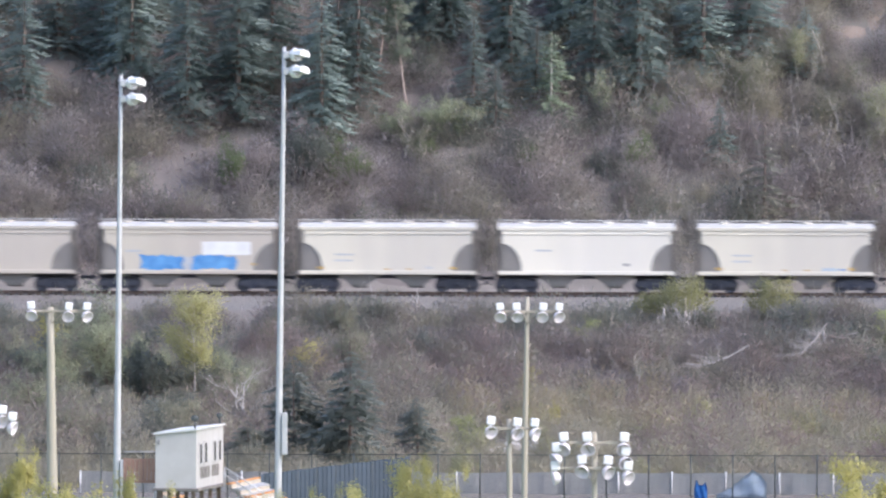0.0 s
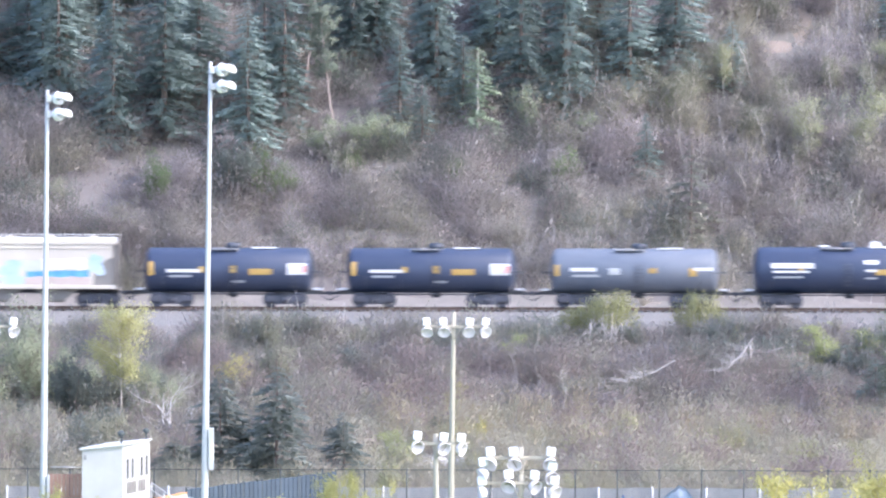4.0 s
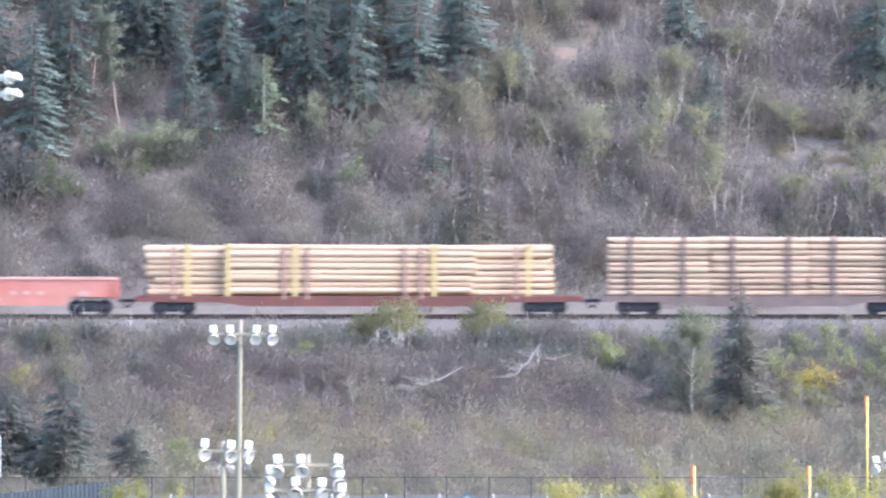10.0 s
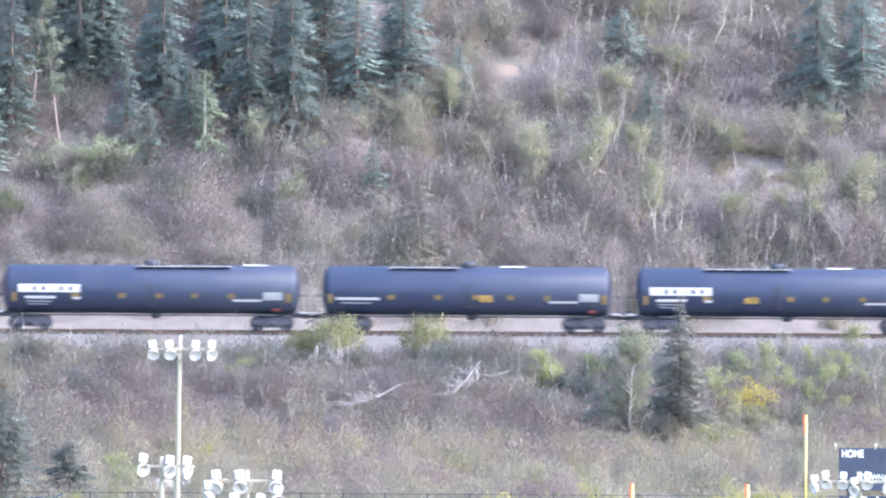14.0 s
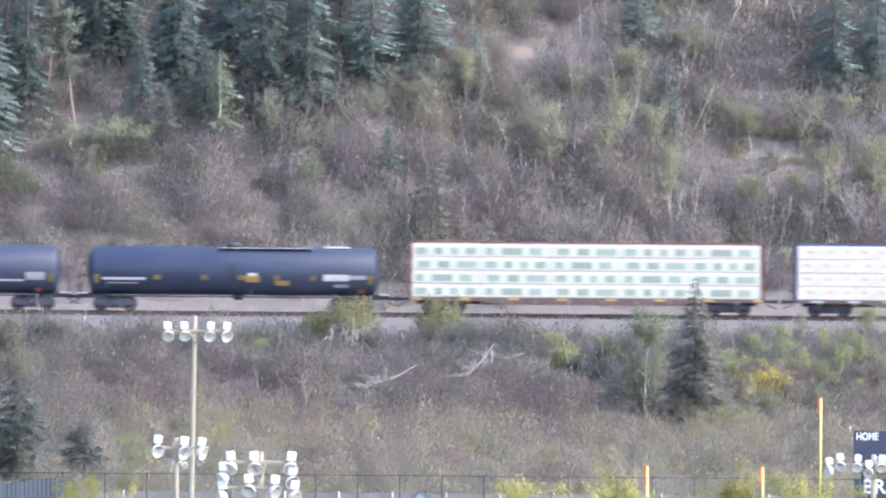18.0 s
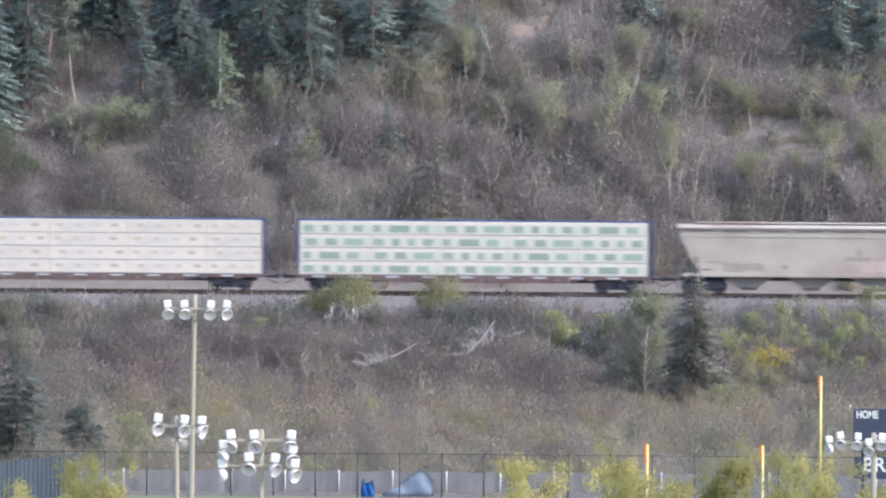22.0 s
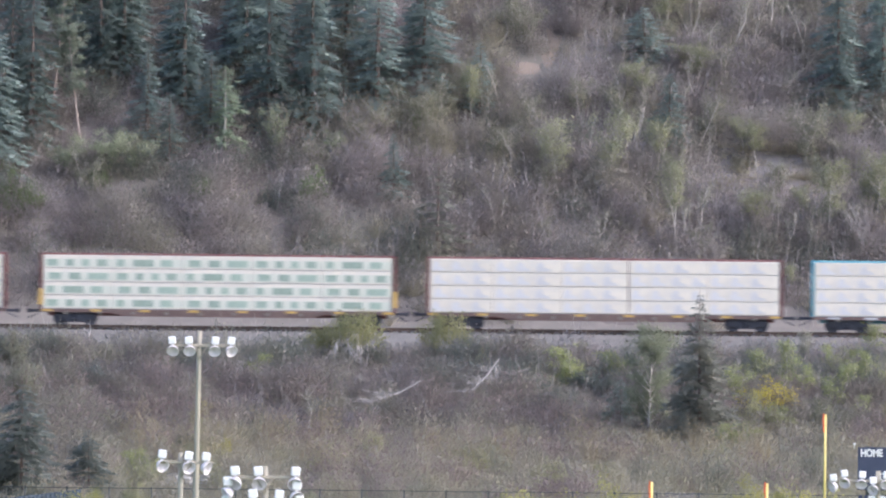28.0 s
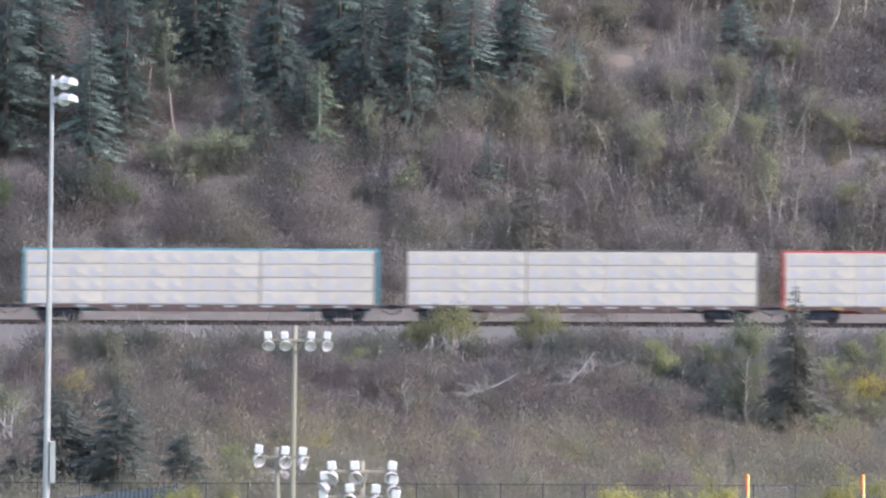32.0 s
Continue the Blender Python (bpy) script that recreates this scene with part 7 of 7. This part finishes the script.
def scrub(name, label, n, xr, yr, height, spread, twigs, tufts, material, tuft=0.13, seed=1, keep=None, flock=0):
    """Bare bushes of uneven size as one tangle of twigs and fine tips, gathered in flocks where asked."""
    r = np.random.default_rng(seed)
    x, y = r.uniform(*xr, n), r.uniform(*yr, n)
    if flock:
        home = r.integers(0, n // flock, n)
        x, y = x[home] + r.normal(0, spread * 0.9, n), y[home] + r.normal(0, spread * 0.9, n)
        inside = (x > xr[0]) & (x < xr[1]) & (y > yr[0]) & (y < yr[1])
        x, y = x[inside], y[inside]
    if keep is not None:
        ok = keep(x, y)
        x, y = x[ok], y[ok]
    n = len(x)
    size = np.clip(np.exp(r.normal(0, 0.38, n)), 0.45, 1.9)
    h, w = height * size * r.uniform(0.8, 1.2, n), spread * size * r.uniform(0.8, 1.2, n)
    base = np.stack([x, y, land(x, y) - 0.05], 1)
    count = np.maximum(3, (twigs * size ** 1.5)).astype(int)
    b, hh, ww = np.repeat(base, count, 0), np.repeat(h, count), np.repeat(w, count)
    m = len(b)
    a, rad = r.uniform(0, math.tau, m), np.sqrt(r.random(m))
    off = np.stack([np.cos(a) * rad * ww / 2, np.sin(a) * rad * ww / 2, hh * (1 - 0.5 * rad ** 2) * r.uniform(0.6, 1.08, m)], 1)
    start = b + off * np.array([0.25, 0.25, 0])
    out = [(blades(start, b + off, 0.045, r), off * np.array([1, 1, 0.3]) + np.array([0, -0.3, 0.3]))]
    # fine tips, most of them on the outer dome of each bush
    count = np.maximum(12, tufts * size ** 2).astype(int)
    b, hh, ww = np.repeat(base, count, 0), np.repeat(h, count), np.repeat(w, count)
    m = len(b)
    a, e, depth = r.uniform(0, math.tau, m), np.arcsin(r.uniform(0.02, 1, m)), r.uniform(0.2, 1, m) ** 0.35
    lump = 1 + 0.22 * np.sin(a * 3 + hh * 9) * np.sin(e * 5 + ww * 7)
    dome = np.stack([np.cos(a) * np.cos(e), np.sin(a) * np.cos(e), np.sin(e)], 1)
    c = b + dome * np.stack([ww / 2, ww / 2, hh], 1) * (depth * lump)[:, None] + r.normal(0, 0.07, (m, 3))
    fan = dome + np.array([0, 0, 0.5]) + r.normal(0, 0.5, (m, 3))
    k = m // 2
    order = r.permutation(m)
    c, fan, dome = c[order], fan[order], dome[order] + np.array([0, 0, 0.2])
    out.append((blades(c[:k], c[:k] + fan[:k] * (tuft * 2.0 * r.uniform(0.6, 1.4, k))[:, None], tuft * 0.8, r), dome[:k]))
    out.append((leaf_tris(c[k:], tuft * r.uniform(0.6, 1.4, m - k), 0.3, r), dome[k:]))
    return tagged(new(name, soup(name, out, material)), label, "scrub", kind="stuff")


def thin_stems(name, label, n, xr, yr, height, material, seed, keep=None, width=0.05):
    """Bare upright stems that waver and fork near the top, too many to count."""
    r = np.random.default_rng(seed)
    x, y = r.uniform(*xr, n), r.uniform(*yr, n)
    if keep is not None:
        ok = keep(x, y)
        x, y = x[ok], y[ok]
    n = len(x)
    p = np.stack([x, y, land(x, y)], 1)
    h = height * np.clip(np.exp(r.normal(0, 0.35, n)), 0.5, 2.0)
    d, out = np.stack([r.normal(0, 0.16, n), r.normal(0, 0.16, n), np.ones(n)], 1), []
    front = np.array([0.2, -1, 0.5])
    for k in range(4):
        q = p + d * (h / 4)[:, None]
        out.append((blades(p, q + d * (h / 6)[:, None], width * (1 - k * 0.17), r), front))
        if k:
            s = q + np.stack([r.normal(0, 0.3, n), r.normal(0, 0.3, n), r.uniform(0.3, 0.8, n)], 1) * (h / 4)[:, None]
            out.append((blades(q, s, width * 0.5, r), front))
        p, d = q, d + np.stack([r.normal(0, 0.16, n), r.normal(0, 0.16, n), np.zeros(n)], 1)
    return tagged(new(name, soup(name, out, material)), label, "scrub", kind="stuff")


def off_bare(x, y):
    """Keeps the open patches and a strip below them free."""
    free = np.ones(len(x), bool)
    for px, py, rx, ry, _ in BARE:
        free &= ((x - px) / (rx + 0.1)) ** 2 + ((y - py + 0.4) / (ry + 0.5)) ** 2 > 1.0
    return free


HILL, BANK, FLAT = (-56, 46), (-56, 42), (-56, 42)
scrub("hillside_undergrowth", "low dry undergrowth on the hillside", 3600, HILL, (1391.3, 1432), 0.75, 2.3, 6, 60, UNDERGROWTH, 0.085, 21, off_bare)
scrub("hillside_scrub", "bare brown bushes covering the hillside", 1400, HILL, (1391.3, 1432), 1.5, 2.9, 30, 310, TWIGS, 0.08, 1, off_bare, 2)
scrub("hillside_brush", "pale grey leafless brush on the hillside", 560, HILL, (1391.3, 1432), 1.6, 2.3, 50, 220, TWIGS_GREY, 0.08, 2, off_bare, 4)
scrub("hillside_budding_brush", "olive budding brush on the hillside", 260, HILL, (1390, 1428), 1.7, 2.4, 30, 260, TWIGS_OLIVE, 0.075, 22, off_bare, 4)
scrub("hillside_evergreen", "low dark evergreen brush on the hillside", 200, HILL, (1391, 1428), 1.4, 2.2, 20, 300, DARK_BRUSH, 0.08, 10, off_bare, 3)
scrub("hillside_pale_brush", "pale bleached brush on the hillside", 110, (-10, 46), (1389, 1428), 1.4, 1.8, 50, 120, REEDS, 0.065, 12, off_bare, 3)
scrub("dry_grass_tussocks", "pale dry grass tussocks on the hillside", 90, (17, 24), (1403.2, 1408), 0.4, 1.1, 30, 60, REEDS, 0.06, 26)
thin_stems("hillside_stems", "thin pale bare stems standing in the hillside scrub", 1500, (-12, 46), (1390, 1430), 2.0, DEADWOOD, 31, off_bare)
thin_stems("hillside_dark_stems", "thin brown bare stems standing in the hillside scrub", 1300, HILL, (1391.5, 1430), 1.8, TWIGS, 32, off_bare)
scrub("bank_undergrowth", "low dry undergrowth on the railway bank", 1500, BANK, (1341, 1372.4), 0.6, 2.0, 8, 80, UNDERGROWTH, 0.075, 23)
scrub("bank_scrub", "bare brown bushes covering the railway bank", 620, BANK, (1342, 1372.0), 1.15, 2.5, 30, 330, BANK_TWIGS, 0.07, 3, None, 5)
scrub("bank_brush", "grey leafless brush on the railway bank", 150, BANK, (1340, 1371), 1.2, 2.2, 50, 220, TWIGS_GREY, 0.07, 4, None, 4)
scrub("bank_osier", "reddish bare bushes on the railway bank", 250, BANK, (1342, 1361), 1.3, 2.6, 30, 300, RED_TWIGS, 0.07, 8, None, 5)
scrub("bank_budding_brush", "olive budding brush on the railway bank", 190, BANK, (1342, 1371), 1.25, 2.3, 30, 280, TWIGS_OLIVE, 0.07, 24, None, 3)
scrub("bank_evergreen", "low dark evergreen brush on the railway bank", 230, BANK, (1359, 1372), 1.2, 2.4, 20, 300, DARK_BRUSH, 0.07, 9, None, 5)
thin_stems("bank_stems", "thin pale bare stems standing on the railway bank", 420, BANK, (1340, 1370), 1.6, DEADWOOD, 33)


def off_rocks(x, y):
    """Keeps the heap of boulders and the ground before it open."""
    return ~((x > -19.5) & (x < -11.8) & (y > 1292) & (y < 1311))


scrub("meadow_growth", "dry straw-coloured growth on the meadow", 1700, FLAT, (1274, 1343), 1.0, 2.3, 18, 130, MEADOW, 0.08, 5, off_rocks)
scrub("meadow_thicket", "dark bare thicket beside the press box", 170, (-56, -20), (1288, 1343), 1.6, 2.6, 30, 300, BANK_TWIGS, 0.075, 27, None, 4)
scrub("meadow_reeds", "bleached reed clumps on the meadow", 420, FLAT, (1276, 1342), 1.5, 1.6, 60, 110, REEDS, 0.07, 6, off_rocks, 3)
scrub("meadow_osier", "reddish bare osier bushes on the meadow", 260, FLAT, (1280, 1346), 1.6, 2.6, 40, 220, RED_TWIGS, 0.08, 7, off_rocks, 4)
scrub("meadow_budding_brush", "olive budding brush on the meadow", 230, FLAT, (1278, 1345), 1.6, 2.3, 30, 260, TWIGS_OLIVE, 0.075, 25, off_rocks, 4)
scrub("meadow_tall_grass", "tall tawny grass along the foot of the bank", 230, (-20, 42), (1318, 1341), 1.6, 1.7, 50, 150, STRAW, 0.07, 28, None, 3)
thin_stems("meadow_stalks", "thin pale stalks standing in the meadow", 700, FLAT, (1276, 1340), 1.3, REEDS, 34, off_rocks)


# fallen logs, dead trees and snags
def dead_tree(x, y, h, spread, label, lying=False, seed=0):
    r = random.Random(seed)
    t = thing("dead_tree", (x, y, float(land(x, y))), label, "dead tree", "dead trees on the bank")
    limbs = []
    if lying:
        a, b = Vector((-spread * 0.1, -0.6, 1.15)), Vector((spread, -0.3, h + 0.9))
        limbs.append((a, a.lerp(b, 0.5) + Vector((0, 0, -0.18)), 0.10, 0.08))
        limbs.append((a.lerp(b, 0.5) + Vector((0, 0, -0.18)), b, 0.08, 0.04))
        for i in range(40 if seed == 1 else 16):
            p = a.lerp(b, r.uniform(-0.05, 0.35))
            limbs.append((p, p + Vector((r.uniform(-1.7, 0.3), r.uniform(-0.5, 0.1), r.uniform(-0.3, 0.55))), 0.04, 0.012))
    else:
        def grow(p, d, ln, rad, depth):
            """A crooked limb that forks."""
            for _ in range(3):
                q = p + d * (ln / 3)
                limbs.append((p, q, rad, rad * 0.82))
                p, rad = q, rad * 0.82
                d = (d + Vector((r.uniform(-0.45, 0.45), r.uniform(-0.2, 0.2), r.uniform(-0.3, 0.4)))).normalized()
                if depth:
                    side = (d + Vector((r.choice((-1, 1)) * r.uniform(0.5, 1.2), r.uniform(-0.3, 0.3), r.uniform(-0.3, 0.3)))).normalized()
                    grow(p, side, ln * r.uniform(0.45, 0.75), rad * 0.6, depth - 1)

        for k in range(4 if spread > 2 else 1):
            grow(Vector((0, 0, 0)), Vector((r.uniform(-0.8, 0.8), 0, 1)).normalized(), h, 0.075, 3 if spread > 2 else 2)
    share("limb_tangle", limb_mesh("limb_tangle", limbs, DEADWOOD if lying else BLEACHED_WOOD, 6), t)


dead_tree(-4.0, 1351.4, 1.55, 2.6, "fallen bleached trunk with a tangled root end", True, 1)
dead_tree(1.7, 1352.6, 2.2, 1.5, "fallen grey trunk leaning on the bank", True, 2)
dead_tree(3.1, 1359.5, 0.5, 2.0, "fallen grey trunk leaning on the bank", True, 5)
dead_tree(-31.5, 1318.0, 3.0, 2.4, "bleached dead tree with twisted bare limbs", False, 3)
dead_tree(-37.1, 1299.0, 2.2, 1.6, "pale broken snag behind the fence", False, 4)


def bared_roots(x, y, h, spread, seed):
    """Pale roots that hang down the washed-out edge of the bank under a bush."""
    r = random.Random(seed)
    t = thing("root_tangle", (x, y, float(land(x, y))), "pale bared roots hanging under a bush on the bank", "roots", "bared roots")
    limbs = []
    for i in range(16):
        p = Vector((r.uniform(-0.3, 0.3) * spread, 0.2, h * r.uniform(0.8, 1.0)))
        d, rad = Vector((r.uniform(-0.6, 0.6), -0.5, -0.8)), r.uniform(0.03, 0.06)
        while p.z > 0.02 and rad > 0.01:
            q = p + d * 0.32
            limbs.append((p, q, rad, rad * 0.85))
            p, rad, d = q, rad * 0.85, d + Vector((r.uniform(-0.3, 0.3), 0, r.uniform(-0.2, 0.15)))
    limbs.append((Vector((0.2, 0.1, -0.1)), Vector((0.0, 0.3, h * 1.4)), 0.11, 0.08))
    share("root_fan", limb_mesh("root_fan", limbs, DEADWOOD, 5), t)


bared_roots(-5.6, 1367.0, 1.5, 2.2, 11)
bared_roots(-6.9, 1366.4, 1.2, 1.4, 12)
bared_roots(3.0, 1357.6, 1.2, 1.8, 13)
dead_tree(-36.0, 1371.5, 0.9, 0.6, "short pale stump beside the track", False, 6)
dead_tree(-8.8, 1371.8, 1.0, 0.5, "short pale stump beside the track", False, 7)
dead_tree(-22.2, 1375.2, 0.9, 0.6, "short pale stump beside the track", False, 8)


def motions():
    """The train runs past at a steady speed towards -x."""
    for car, s in TRAIN:
        walk(car, [(t, pose(s - 15.5 - SPEED * t, TRACK_Y, RAIL_TOP)) for t in (0.0, 8.0, 16.0, 24.0, 32.0)])


motions()
